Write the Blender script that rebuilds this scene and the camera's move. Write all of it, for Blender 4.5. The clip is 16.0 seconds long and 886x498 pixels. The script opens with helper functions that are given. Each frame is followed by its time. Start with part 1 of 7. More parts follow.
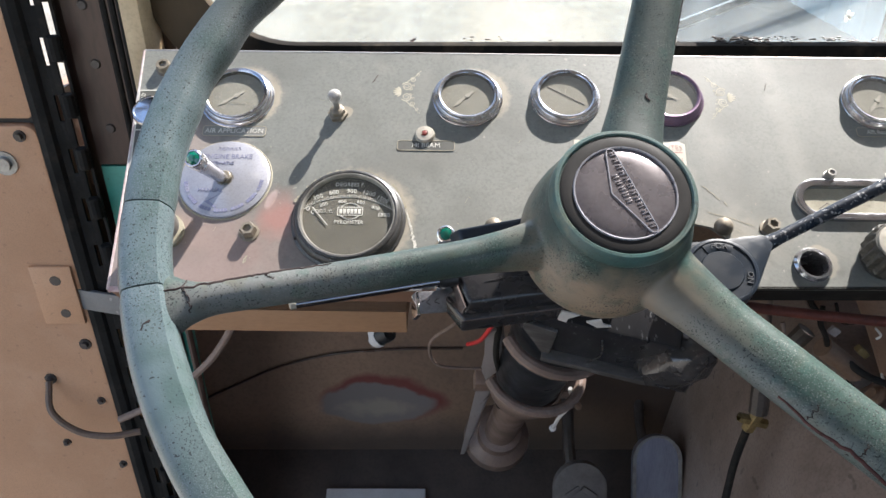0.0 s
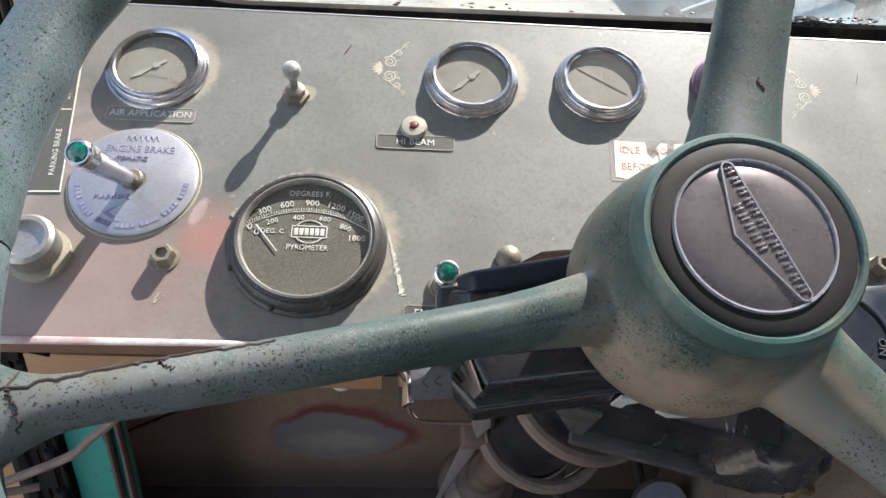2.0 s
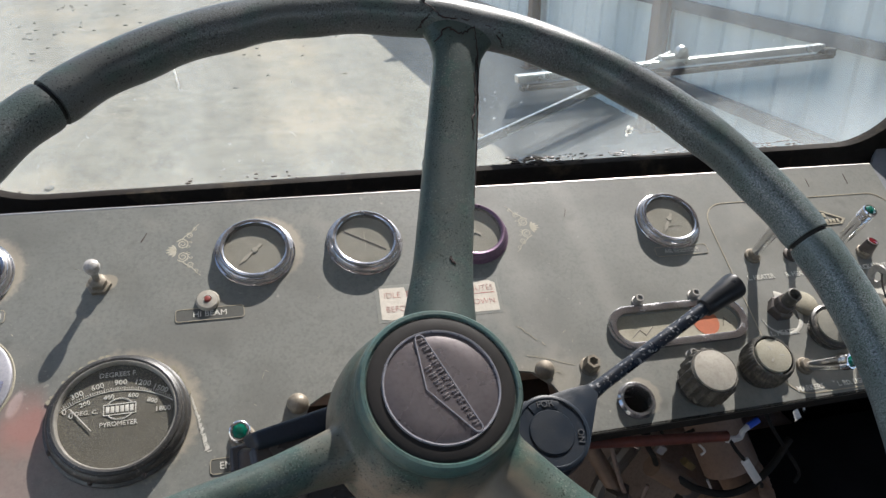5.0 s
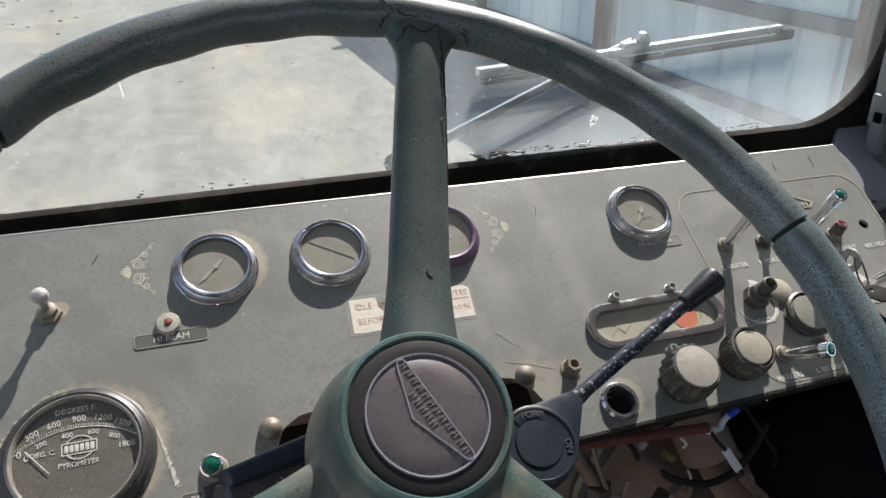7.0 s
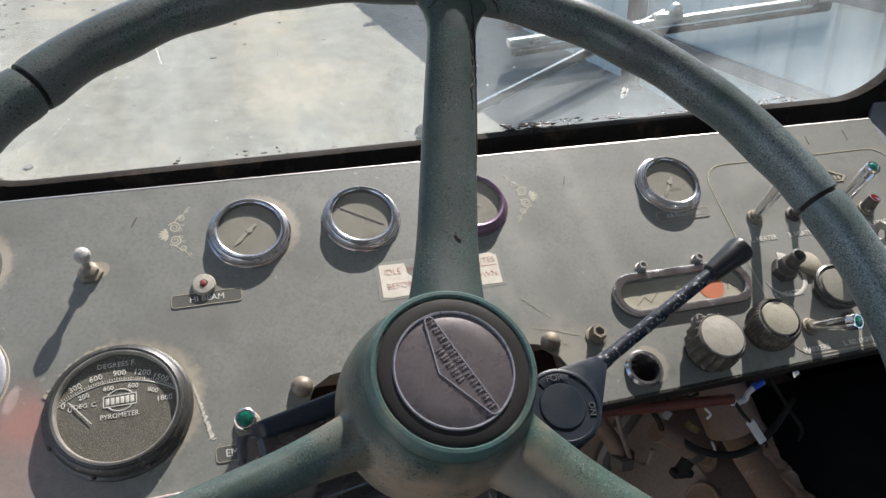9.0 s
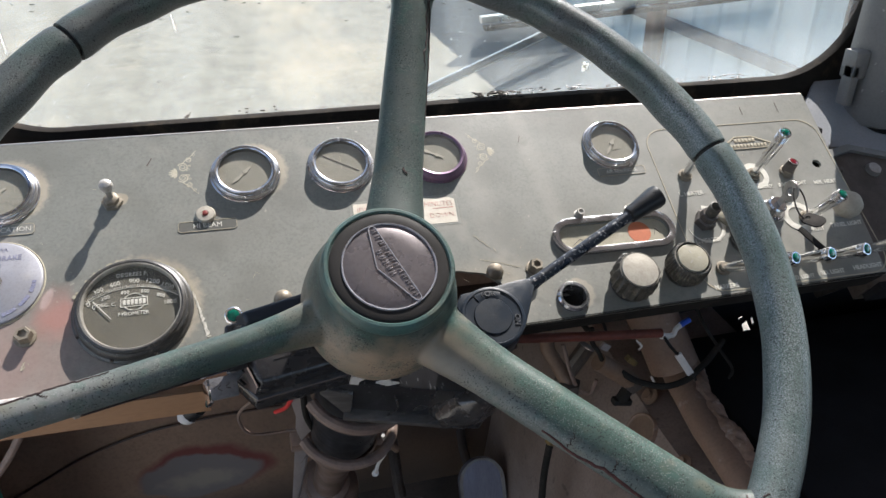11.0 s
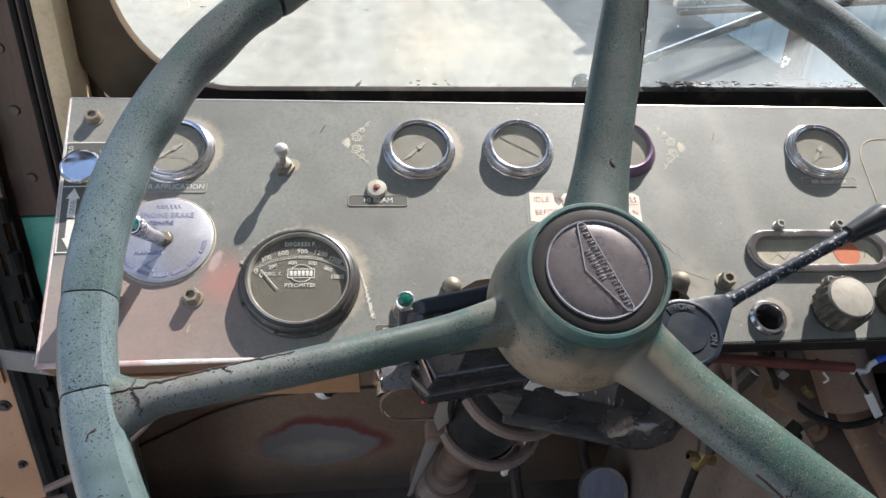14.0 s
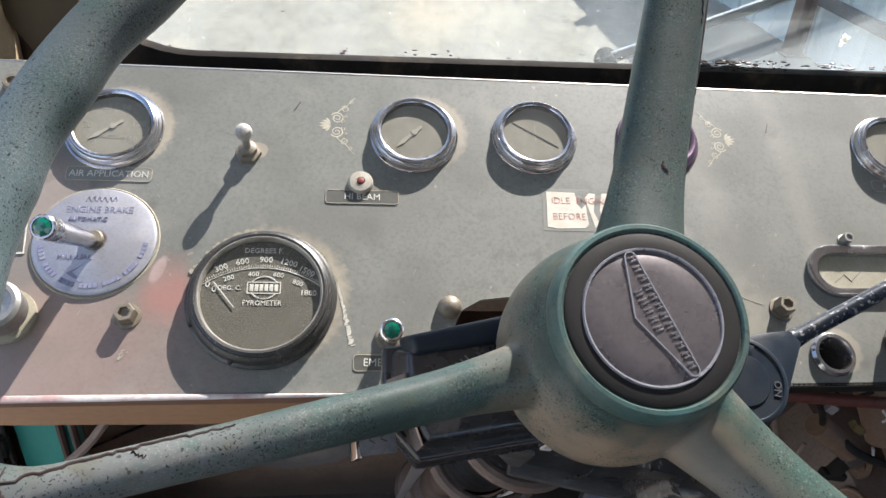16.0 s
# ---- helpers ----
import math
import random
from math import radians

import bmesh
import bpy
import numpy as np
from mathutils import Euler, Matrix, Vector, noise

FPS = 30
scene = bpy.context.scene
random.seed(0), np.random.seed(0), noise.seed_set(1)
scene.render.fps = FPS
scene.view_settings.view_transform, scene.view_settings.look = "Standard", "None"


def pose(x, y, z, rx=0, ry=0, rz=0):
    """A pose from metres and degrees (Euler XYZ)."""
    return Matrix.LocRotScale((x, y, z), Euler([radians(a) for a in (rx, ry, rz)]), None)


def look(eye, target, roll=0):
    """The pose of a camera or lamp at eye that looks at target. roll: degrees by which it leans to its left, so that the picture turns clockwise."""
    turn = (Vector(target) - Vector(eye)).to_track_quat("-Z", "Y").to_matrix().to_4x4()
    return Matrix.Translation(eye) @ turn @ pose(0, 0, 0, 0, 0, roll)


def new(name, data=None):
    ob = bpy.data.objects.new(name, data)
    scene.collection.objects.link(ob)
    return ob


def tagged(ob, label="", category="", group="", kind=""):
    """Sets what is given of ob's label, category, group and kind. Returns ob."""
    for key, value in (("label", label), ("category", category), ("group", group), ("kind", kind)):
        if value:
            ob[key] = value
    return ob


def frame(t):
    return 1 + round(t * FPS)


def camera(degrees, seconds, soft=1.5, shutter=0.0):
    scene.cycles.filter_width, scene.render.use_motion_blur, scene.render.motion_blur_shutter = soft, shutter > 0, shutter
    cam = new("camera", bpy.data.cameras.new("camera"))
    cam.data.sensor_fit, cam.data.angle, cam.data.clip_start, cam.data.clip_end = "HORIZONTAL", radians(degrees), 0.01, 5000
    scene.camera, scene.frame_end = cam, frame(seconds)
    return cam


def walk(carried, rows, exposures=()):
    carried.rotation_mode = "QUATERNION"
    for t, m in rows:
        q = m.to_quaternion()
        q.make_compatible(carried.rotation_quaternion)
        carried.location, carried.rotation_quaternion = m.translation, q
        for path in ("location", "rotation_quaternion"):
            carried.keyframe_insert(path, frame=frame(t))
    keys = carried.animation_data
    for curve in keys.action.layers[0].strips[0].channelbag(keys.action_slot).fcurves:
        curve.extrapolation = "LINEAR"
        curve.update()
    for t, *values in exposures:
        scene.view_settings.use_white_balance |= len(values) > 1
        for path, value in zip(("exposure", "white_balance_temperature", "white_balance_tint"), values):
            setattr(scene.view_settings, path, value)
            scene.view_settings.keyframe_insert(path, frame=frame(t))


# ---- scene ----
# seconds, place, turn about x, y, z
cam = camera(60.40, 16.0)
PATH = [
    (0.0, 0.0000, 0.0000, 2.3500, 59.597, 0.001, 0.002),
    (0.5, 0.0275, -0.0208, 2.3739, 60.775, -1.543, -3.058),
    (1.0, 0.0461, 0.0513, 2.3415, 60.476, -2.351, -3.932),
    (1.5, 0.0009, 0.1483, 2.2941, 59.638, -2.843, -2.487),
    (2.0, -0.0198, 0.1563, 2.2890, 58.941, -2.671, -1.854),
    (2.5, 0.0064, 0.0921, 2.2848, 59.643, -2.164, -4.267),
    (3.0, -0.0078, 0.0368, 2.3308, 61.693, -1.525, -7.670),
    (3.5, -0.0162, 0.0647, 2.3732, 63.777, -1.297, -10.928),
    (4.0, -0.0093, 0.0736, 2.3752, 64.749, -1.047, -12.970),
    (4.5, -0.0019, 0.0763, 2.3750, 65.375, -0.524, -13.735),
    (5.0, 0.0184, 0.0847, 2.3751, 65.596, -1.169, -14.954),
    (5.2, 0.0152, 0.0966, 2.3660, 65.862, -0.558, -15.949),
    (7.3, 0.0161, 0.1156, 2.3805, 64.211, -0.106, -19.084),
    (7.5, 0.0154, 0.1174, 2.3793, 63.985, -0.178, -18.697),
    (8.0, 0.0023, 0.1161, 2.3754, 63.668, -0.092, -17.425),
    (8.2, 0.0020, 0.1120, 2.3781, 63.554, 0.171, -17.101),
    (10.3, 0.0399, 0.0575, 2.3707, 62.084, -0.064, -15.870),
    (10.5, 0.0408, 0.0234, 2.3785, 62.070, -0.184, -15.392),
    (11.0, 0.0287, -0.0157, 2.3902, 61.806, -0.401, -14.777),
    (11.5, 0.0462, -0.0119, 2.3803, 61.344, -0.643, -14.221),
    (12.0, 0.0327, 0.0002, 2.3690, 60.615, -1.013, -12.726),
    (12.5, 0.0219, 0.0145, 2.3630, 59.955, -1.386, -10.238),
    (13.0, -0.0071, 0.0248, 2.3617, 59.624, -1.604, -7.664),
    (13.5, -0.0190, 0.0348, 2.3651, 59.882, -1.813, -6.112),
    (14.0, -0.0223, 0.0383, 2.3726, 60.397, -1.851, -5.360),
    (14.5, -0.0208, 0.0398, 2.3743, 60.747, -2.029, -5.080),
    (15.0, -0.0191, 0.0403, 2.3764, 60.675, -2.145, -5.017),
    (15.5, -0.0174, 0.0453, 2.3716, 59.506, -2.575, -4.800),
    (16.0, -0.0151, 0.1457, 2.3414, 58.084, -3.476, -5.121),
]
walk(cam, [(t, pose(x, y, z, rx, ry, rz)) for t, x, y, z, rx, ry, rz in PATH],
     [(0.0, 1.33, 6490, 12), (0.5, 1.20, 6490, 12), (1.0, 1.00, 6490, 12), (1.5, 1.08, 6490, 12), (2.0, 1.30, 6490, 12), (2.5, 1.35, 6490, 12), (3.0, 1.45, 6490, 12), (3.5, 0.85, 6490, 12), (4.0, 0.78, 6490, 12), (4.5, 0.84, 6490, 12), (5.0, 0.70, 6490, 12), (8.0, 0.70, 6490, 12), (10.5, 0.95, 6490, 12), (11.0, 1.00, 6490, 12), (11.5, 0.78, 6490, 12), (12.0, 1.05, 6490, 12), (12.5, 1.22, 6490, 12), (13.5, 1.24, 6490, 12), (14.5, 1.14, 6490, 12), (16.0, 1.15, 6490, 12)])

# ---- world, sun ----
SUN_WAY = Vector((0.0281, 0.0385, 0.0522)).normalized()
SUN_EL = math.asin(SUN_WAY.z)
SUN_AZ = math.atan2(SUN_WAY.x, SUN_WAY.y)
world = bpy.data.worlds.new("sky")
scene.world = world
world.use_nodes = True
wn = world.node_tree
wn.nodes.clear()
sky = wn.nodes.new("ShaderNodeTexSky")
sky.sky_type, sky.sun_disc = "NISHITA", False
sky.sun_elevation, sky.sun_rotation = SUN_EL, SUN_AZ
bg = wn.nodes.new("ShaderNodeBackground")
bg.inputs["Strength"].default_value = 0.15
wo = wn.nodes.new("ShaderNodeOutputWorld")
wn.links.new(sky.outputs[0], bg.inputs[0])
wn.links.new(bg.outputs[0], wo.inputs[0])
sun = new("sun", bpy.data.lights.new("sun", "SUN"))
sun.data.energy, sun.data.angle, sun.data.color = 5.0, radians(0.53), (1.0, 0.965, 0.915)
sun.matrix_world = look(SUN_WAY * 30, (0, 0, 0))
# daylight of the sky and the bright yard in the open driver's doorway
day = new("doorway_daylight", bpy.data.lights.new("doorway_daylight", "AREA"))
day.data.shape, day.data.size, day.data.size_y = "RECTANGLE", 0.85, 1.55
day.data.energy, day.data.color = 0.9, (1.0, 0.98, 0.95)
day.matrix_world = Matrix.Translation((-0.42, 0.03, 2.15)) @ Matrix.Rotation(radians(-90), 4, "Y") @ Matrix.Rotation(radians(90), 4, "Z")


# ---- materials ----
def surf(name, base, rough=0.6, metal=0.0, dark=None, var=0.5, scale=25.0, fine=300.0, bump=0.15, light=None, spots=None, stretch=(1, 1, 1), spec=0.5, coat=0.0, emit=None, trans=0.0):
    """Two scales of noise between base and dark, optional light dust and dark spots, fine bump, uneven gloss."""
    m = bpy.data.materials.new(name)
    m.use_nodes = True
    nt = m.node_tree
    p = nt.nodes["Principled BSDF"]
    p.inputs["Metallic"].default_value = metal
    p.inputs["Specular IOR Level"].default_value = spec
    p.inputs["Coat Weight"].default_value = coat
    p.inputs["Transmission Weight"].default_value = trans
    tc = nt.nodes.new("ShaderNodeTexCoord")
    mp = nt.nodes.new("ShaderNodeMapping")
    mp.inputs["Scale"].default_value = stretch
    nt.links.new(tc.outputs["Object"], mp.inputs[0])
    oi = nt.nodes.new("ShaderNodeObjectInfo")
    add = nt.nodes.new("ShaderNodeVectorMath")
    nt.links.new(mp.outputs[0], add.inputs[0])
    comb = nt.nodes.new("ShaderNodeMath")
    comb.operation = "MULTIPLY"
    comb.inputs[1].default_value = 7.0
    nt.links.new(oi.outputs["Random"], comb.inputs[0])
    nt.links.new(comb.outputs[0], add.inputs[1])

    def noise_node(s, detail=4.0, rgh=0.55):
        n = nt.nodes.new("ShaderNodeTexNoise")
        n.inputs["Scale"].default_value, n.inputs["Detail"].default_value, n.inputs["Roughness"].default_value = s, detail, rgh
        nt.links.new(add.outputs[0], n.inputs["Vector"])
        return n.outputs["Fac"]

    def ramp(fac, lo, hi):
        r = nt.nodes.new("ShaderNodeMapRange")
        r.inputs["From Min"].default_value, r.inputs["From Max"].default_value = lo, hi
        nt.links.new(fac, r.inputs["Value"])
        return r.outputs[0]

    def mix(fac, a, b, k=1.0):
        x = nt.nodes.new("ShaderNodeMix")
        x.data_type = "RGBA"
        if k != 1.0:
            q = nt.nodes.new("ShaderNodeMath")
            q.operation = "MULTIPLY"
            q.inputs[1].default_value = k
            nt.links.new(fac, q.inputs[0])
            fac = q.outputs[0]
        nt.links.new(fac, x.inputs[0])
        for sock, v in ((x.inputs[6], a), (x.inputs[7], b)):
            if isinstance(v, tuple):
                sock.default_value = (*v, 1)
            else:
                nt.links.new(v, sock)
        return x.outputs[2]

    big, small = noise_node(scale), noise_node(fine, 3.0)
    if dark is None:
        dark = tuple(c * 0.6 for c in base)
    col = mix(ramp(big, 0.35, 0.7), tuple(base), tuple(dark), var)
    col = mix(ramp(small, 0.45, 0.75), col, tuple(c * 0.55 for c in dark), var * 0.5)
    if light is not None:
        lc, lscale, lo, hi, amount = light
        col = mix(ramp(noise_node(lscale, 5.0, 0.65), lo, hi), col, tuple(lc), amount)
    if spots is not None:
        sc, sscale, lo, hi, amount = spots
        col = mix(ramp(noise_node(sscale, 2.0, 0.5), lo, hi), col, tuple(sc), amount)
    nt.links.new(col, p.inputs["Base Color"])
    rr = nt.nodes.new("ShaderNodeMapRange")
    rr.inputs["From Min"].default_value, rr.inputs["From Max"].default_value = 0.3, 0.7
    rr.inputs["To Min"].default_value, rr.inputs["To Max"].default_value = max(0.03, rough - 0.12), min(1.0, rough + 0.12)
    nt.links.new(big, rr.inputs["Value"])
    nt.links.new(rr.outputs[0], p.inputs["Roughness"])
    if bump > 0:
        b = nt.nodes.new("ShaderNodeBump")
        b.inputs["Strength"].default_value, b.inputs["Distance"].default_value = bump, 0.0005
        nt.links.new(small, b.inputs["Height"])
        nt.links.new(b.outputs[0], p.inputs["Normal"])
    return m


def last_colour(m):
    """The socket that feeds the base colour, to lay further stains or tones over it."""
    p = m.node_tree.nodes["Principled BSDF"]
    return p, p.inputs["Base Color"].links[0].from_socket


def stain_or_light(m, centre, size, colour, soft=0.25, wobble=0.5, wscale=30.0, amount=1.0, turn=0.0):
    """A stain, or a patch of painted light or shade, of an uneven oval outline in the object's own x and y (or x and z)
    at real size.
    """
    nt = m.node_tree
    p, col = last_colour(m)
    tc = nt.nodes.new("ShaderNodeTexCoord")
    mp = nt.nodes.new("ShaderNodeMapping")
    mp.vector_type = "TEXTURE"
    mp.inputs["Location"].default_value = centre
    mp.inputs["Rotation"].default_value = (0, 0, turn)
    mp.inputs["Scale"].default_value = size
    nt.links.new(tc.outputs["Object"], mp.inputs[0])
    ln = nt.nodes.new("ShaderNodeVectorMath")
    ln.operation = "LENGTH"
    nt.links.new(mp.outputs[0], ln.inputs[0])
    n = nt.nodes.new("ShaderNodeTexNoise")
    n.inputs["Scale"].default_value, n.inputs["Detail"].default_value = wscale, 5.0
    nt.links.new(tc.outputs["Object"], n.inputs["Vector"])
    ma = nt.nodes.new("ShaderNodeMath")
    ma.operation = "MULTIPLY_ADD"
    ma.inputs[1].default_value = wobble * 2
    nt.links.new(n.outputs["Fac"], ma.inputs[0])
    nt.links.new(ln.outputs["Value"], ma.inputs[2])
    r = nt.nodes.new("ShaderNodeMapRange")
    r.inputs["From Min"].default_value, r.inputs["From Max"].default_value = 1.0 + wobble + soft, 1.0 + wobble - soft
    r.inputs["To Max"].default_value = amount
    nt.links.new(ma.outputs[0], r.inputs["Value"])
    x = nt.nodes.new("ShaderNodeMix")
    x.data_type = "RGBA"
    nt.links.new(r.outputs[0], x.inputs[0])
    nt.links.new(col, x.inputs[6])
    x.inputs[7].default_value = (*colour, 1)
    nt.links.new(x.outputs[2], p.inputs["Base Color"])
    return m


def specks(m, colour, scale, lo, hi, amount=1.0, patch=None, area=None):
    """Small crisp specks of one colour over a paint; patch: a coarser noise (scale, low, high) that gathers them in places;
    area: an oval (centre, half sizes, turn) outside which they thin out."""
    nt = m.node_tree
    p, col = last_colour(m)
    tc = nt.nodes.new("ShaderNodeTexCoord")
    n = nt.nodes.new("ShaderNodeTexNoise")
    n.inputs["Scale"].default_value, n.inputs["Detail"].default_value = scale, 1.0
    nt.links.new(tc.outputs["Object"], n.inputs["Vector"])
    r = nt.nodes.new("ShaderNodeMapRange")
    r.inputs["From Min"].default_value, r.inputs["From Max"].default_value = lo, hi
    r.inputs["To Max"].default_value = amount
    nt.links.new(n.outputs["Fac"], r.inputs["Value"])
    share = r.outputs[0]
    if patch:
        n2 = nt.nodes.new("ShaderNodeTexNoise")
        n2.inputs["Scale"].default_value, n2.inputs["Detail"].default_value = patch[0], 3.0
        nt.links.new(tc.outputs["Object"], n2.inputs["Vector"])
        r2 = nt.nodes.new("ShaderNodeMapRange")
        r2.inputs["From Min"].default_value, r2.inputs["From Max"].default_value = patch[1], patch[2]
        nt.links.new(n2.outputs["Fac"], r2.inputs["Value"])
        mu = nt.nodes.new("ShaderNodeMath")
        mu.operation = "MULTIPLY"
        nt.links.new(share, mu.inputs[0])
        nt.links.new(r2.outputs[0], mu.inputs[1])
        share = mu.outputs[0]
    if area:
        mp = nt.nodes.new("ShaderNodeMapping")
        mp.vector_type = "TEXTURE"
        mp.inputs["Location"].default_value = area[0]
        mp.inputs["Scale"].default_value = area[1]
        mp.inputs["Rotation"].default_value = (0, 0, area[2])
        nt.links.new(tc.outputs["Object"], mp.inputs[0])
        ln = nt.nodes.new("ShaderNodeVectorMath")
        ln.operation = "LENGTH"
        nt.links.new(mp.outputs[0], ln.inputs[0])
        r3 = nt.nodes.new("ShaderNodeMapRange")
        r3.inputs["From Min"].default_value, r3.inputs["From Max"].default_value = 1.15, 0.55
        nt.links.new(ln.outputs["Value"], r3.inputs["Value"])
        mu = nt.nodes.new("ShaderNodeMath")
        mu.operation = "MULTIPLY"
        nt.links.new(share, mu.inputs[0])
        nt.links.new(r3.outputs[0], mu.inputs[1])
        share = mu.outputs[0]
    x = nt.nodes.new("ShaderNodeMix")
    x.data_type = "RGBA"
    nt.links.new(share, x.inputs[0])
    nt.links.new(col, x.inputs[6])
    x.inputs[7].default_value = (*colour, 1)
    nt.links.new(x.outputs[2], p.inputs["Base Color"])
    return m


M = {}
M["panel"] = surf("dusty_grey_green_paint", (0.214, 0.215, 0.191), 0.50, 0.0, (0.135, 0.138, 0.120), 0.75, 7, 420, 0.06, ((0.32, 0.30, 0.25), 24, 0.56, 0.80, 0.4), None, spec=0.5)
stain_or_light(M["panel"], (-0.105, -0.045, 0), (0.075, 0.05, 1), (0.31, 0.16, 0.13), 0.55, 0.55, 34, 0.42)
stain_or_light(M["panel"], (-0.14, 0.03, 0), (0.04, 0.09, 1), (0.33, 0.25, 0.22), 0.55, 0.5, 34, 0.55)
stain_or_light(M["panel"], (-0.062, 0.012, 0), (0.0035, 0.009, 1), (0.62, 0.5, 0.46), 0.2, 0.25, 200, 0.9, -0.3)
stain_or_light(M["panel"], (-0.055, 0.0, 0), (0.014, 0.02, 1), (0.36, 0.15, 0.12), 0.4, 0.4, 80, 0.6)
for gx_, gy_, gr_0 in ((-0.1026, 0.1123, 0.0305), (0.0940, 0.1150, 0.0292), (0.001, -0.0062, 0.0435), (-0.0153, 0.0965, 0.006), (0.356, -0.0405, 0.014)):
    stain_or_light(M["panel"], (gx_ + 0.006, gy_ + 0.003, 0), (gr_0 * 1.03, gr_0 * 1.03, 1), (0.40, 0.35, 0.27), 0.07, 0.14, 190, 0.75)
stain_or_light(M["panel"], (0.30, 0.05, 0), (0.012, 0.11, 1), (0.30, 0.285, 0.25), 0.6, 0.5, 60, 0.35, 0.12)
stain_or_light(M["panel"], (0.36, 0.09, 0), (0.008, 0.09, 1), (0.31, 0.295, 0.26), 0.6, 0.5, 60, 0.35, 0.1)
stain_or_light(M["panel"], (0.05, 0.05, 0), (0.06, 0.018, 1), (0.16, 0.155, 0.135), 0.6, 0.5, 40, 0.5, 0.3)
stain_or_light(M["panel"], (0.29, -0.02, 0), (0.04, 0.02, 1), (0.33, 0.29, 0.22), 0.6, 0.5, 90, 0.45)
stain_or_light(M["panel"], (0.53, -0.035, 0), (0.10, 0.012, 1), (0.33, 0.29, 0.23), 0.6, 0.6, 120, 0.5)
# right end paler: some dust, and glancing sky sheen put into the colour
stain_or_light(M["panel"], (0.56, 0.06, 0), (0.15, 0.11, 1), (0.275, 0.268, 0.238), 0.6, 0.5, 22, 0.55)
specks(M["panel"], (0.125, 0.124, 0.108), 17, 0.50, 0.68, 0.50)
specks(M["panel"], (0.275, 0.262, 0.222), 38, 0.54, 0.70, 0.45, (6, 0.45, 0.60))
specks(M["panel"], (0.105, 0.102, 0.090), 60, 0.62, 0.74, 0.45, (9, 0.46, 0.60))
specks(M["panel"], (0.36, 0.34, 0.29), 800, 0.64, 0.72, 0.3, (12, 0.42, 0.6))
specks(M["panel"], (0.11, 0.107, 0.095), 600, 0.64, 0.72, 0.3, (16, 0.45, 0.62))
specks(M["panel"], (0.42, 0.39, 0.33), 190, 0.72, 0.75, 0.4, (10, 0.5, 0.6))
M["edge"] = surf("worn_white_edge", (0.62, 0.58, 0.55), 0.6, 0, (0.3, 0.1, 0.09), 0.7, 30, 300)
M["chrome"] = surf("dirt_dulled_chrome", (0.55, 0.545, 0.56), 0.19, 0.95, (0.42, 0.41, 0.42), 0.5, 60, 900, 0.0, ((0.30, 0.27, 0.22), 90, 0.56, 0.72, 0.45))
M["darkchrome"] = surf("smoke_dark_chrome", (0.22, 0.22, 0.25), 0.13, 1.0, (0.15, 0.15, 0.17), 0.4, 60, 400, 0.02)
M["bright"] = surf("bright_chrome", (0.8, 0.8, 0.8), 0.1, 1.0, (0.62, 0.62, 0.62), 0.3, 80, 400, 0.02)
M["steel"] = surf("greyed_steel", (0.42, 0.41, 0.39), 0.45, 0.8, (0.25, 0.23, 0.2), 0.6, 70, 500, 0.1)
M["dusty"] = surf("dust_caked_brass", (0.27, 0.235, 0.185), 0.55, 0.45, (0.14, 0.115, 0.08), 0.6, 120, 500, 0.15)
M["darksteel"] = surf("dark_oily_steel", (0.10, 0.085, 0.075), 0.5, 0.4, (0.05, 0.04, 0.035), 0.6, 30, 300, 0.2)
M["dial"] = surf("dust_covered_dial", (0.225, 0.213, 0.172), 0.9, 0, (0.185, 0.174, 0.138), 0.5, 60, 700, 0.08, ((0.29, 0.27, 0.215), 110, 0.52, 0.78, 0.5))
M["dialink"] = surf("dust_veiled_print", (0.30, 0.285, 0.235), 0.9, 0, (0.25, 0.235, 0.19), 0.5, 120, 700, 0.02)
M["dialneedle"] = surf("dust_veiled_needle", (0.315, 0.295, 0.24), 0.85, 0, (0.27, 0.25, 0.20), 0.5, 120, 700, 0.02)
M["pyrodial"] = surf("black_dial_under_dust", (0.085, 0.079, 0.062), 0.85, 0, (0.060, 0.056, 0.044), 0.6, 60, 1000, 0.15, ((0.22, 0.20, 0.15), 700, 0.55, 0.75, 0.5))
specks(M["pyrodial"], (0.34, 0.31, 0.22), 2300, 0.60, 0.68, 0.7)
specks(M["pyrodial"], (0.02, 0.02, 0.017), 1500, 0.62, 0.68, 0.8)
specks(M["pyrodial"], (0.24, 0.22, 0.17), 1200, 0.56, 0.66, 0.6)
M["gilt"] = surf("worn_gilt", (0.52, 0.475, 0.365), 0.6, 0, (0.36, 0.33, 0.25), 0.7, 160, 900, 0.0)
M["valveink"] = surf("grey_cast_letter", (0.085, 0.09, 0.10), 0.5, 0, None, 0.4, 200, 900, 0.02)
M["pyrorim"] = surf("blackened_bezel", (0.045, 0.043, 0.040), 0.4, 0.1, (0.025, 0.024, 0.022), 0.7, 60, 400, 0.1, ((0.30, 0.27, 0.22), 130, 0.60, 0.76, 0.55))
specks(M["pyrorim"], (0.34, 0.31, 0.26), 1500, 0.66, 0.72, 0.6)
M["pyroring"] = surf("dust_coated_ring", (0.34, 0.32, 0.28), 0.5, 0.15, (0.15, 0.14, 0.12), 0.85, 90, 900, 0.12)
M["needle"] = surf("yellowed_needle", (0.5, 0.46, 0.36), 0.6, 0, None, 0.3, 200, 900, 0.02)
M["white"] = surf("dirty_white_lettering", (0.66, 0.64, 0.57), 0.6, 0, (0.4, 0.37, 0.3), 0.5, 160, 900, 0.03)
M["cream"] = surf("faded_gold_line", (0.42, 0.37, 0.27), 0.55, 0, (0.30, 0.265, 0.195), 0.6, 180, 900, 0.03)
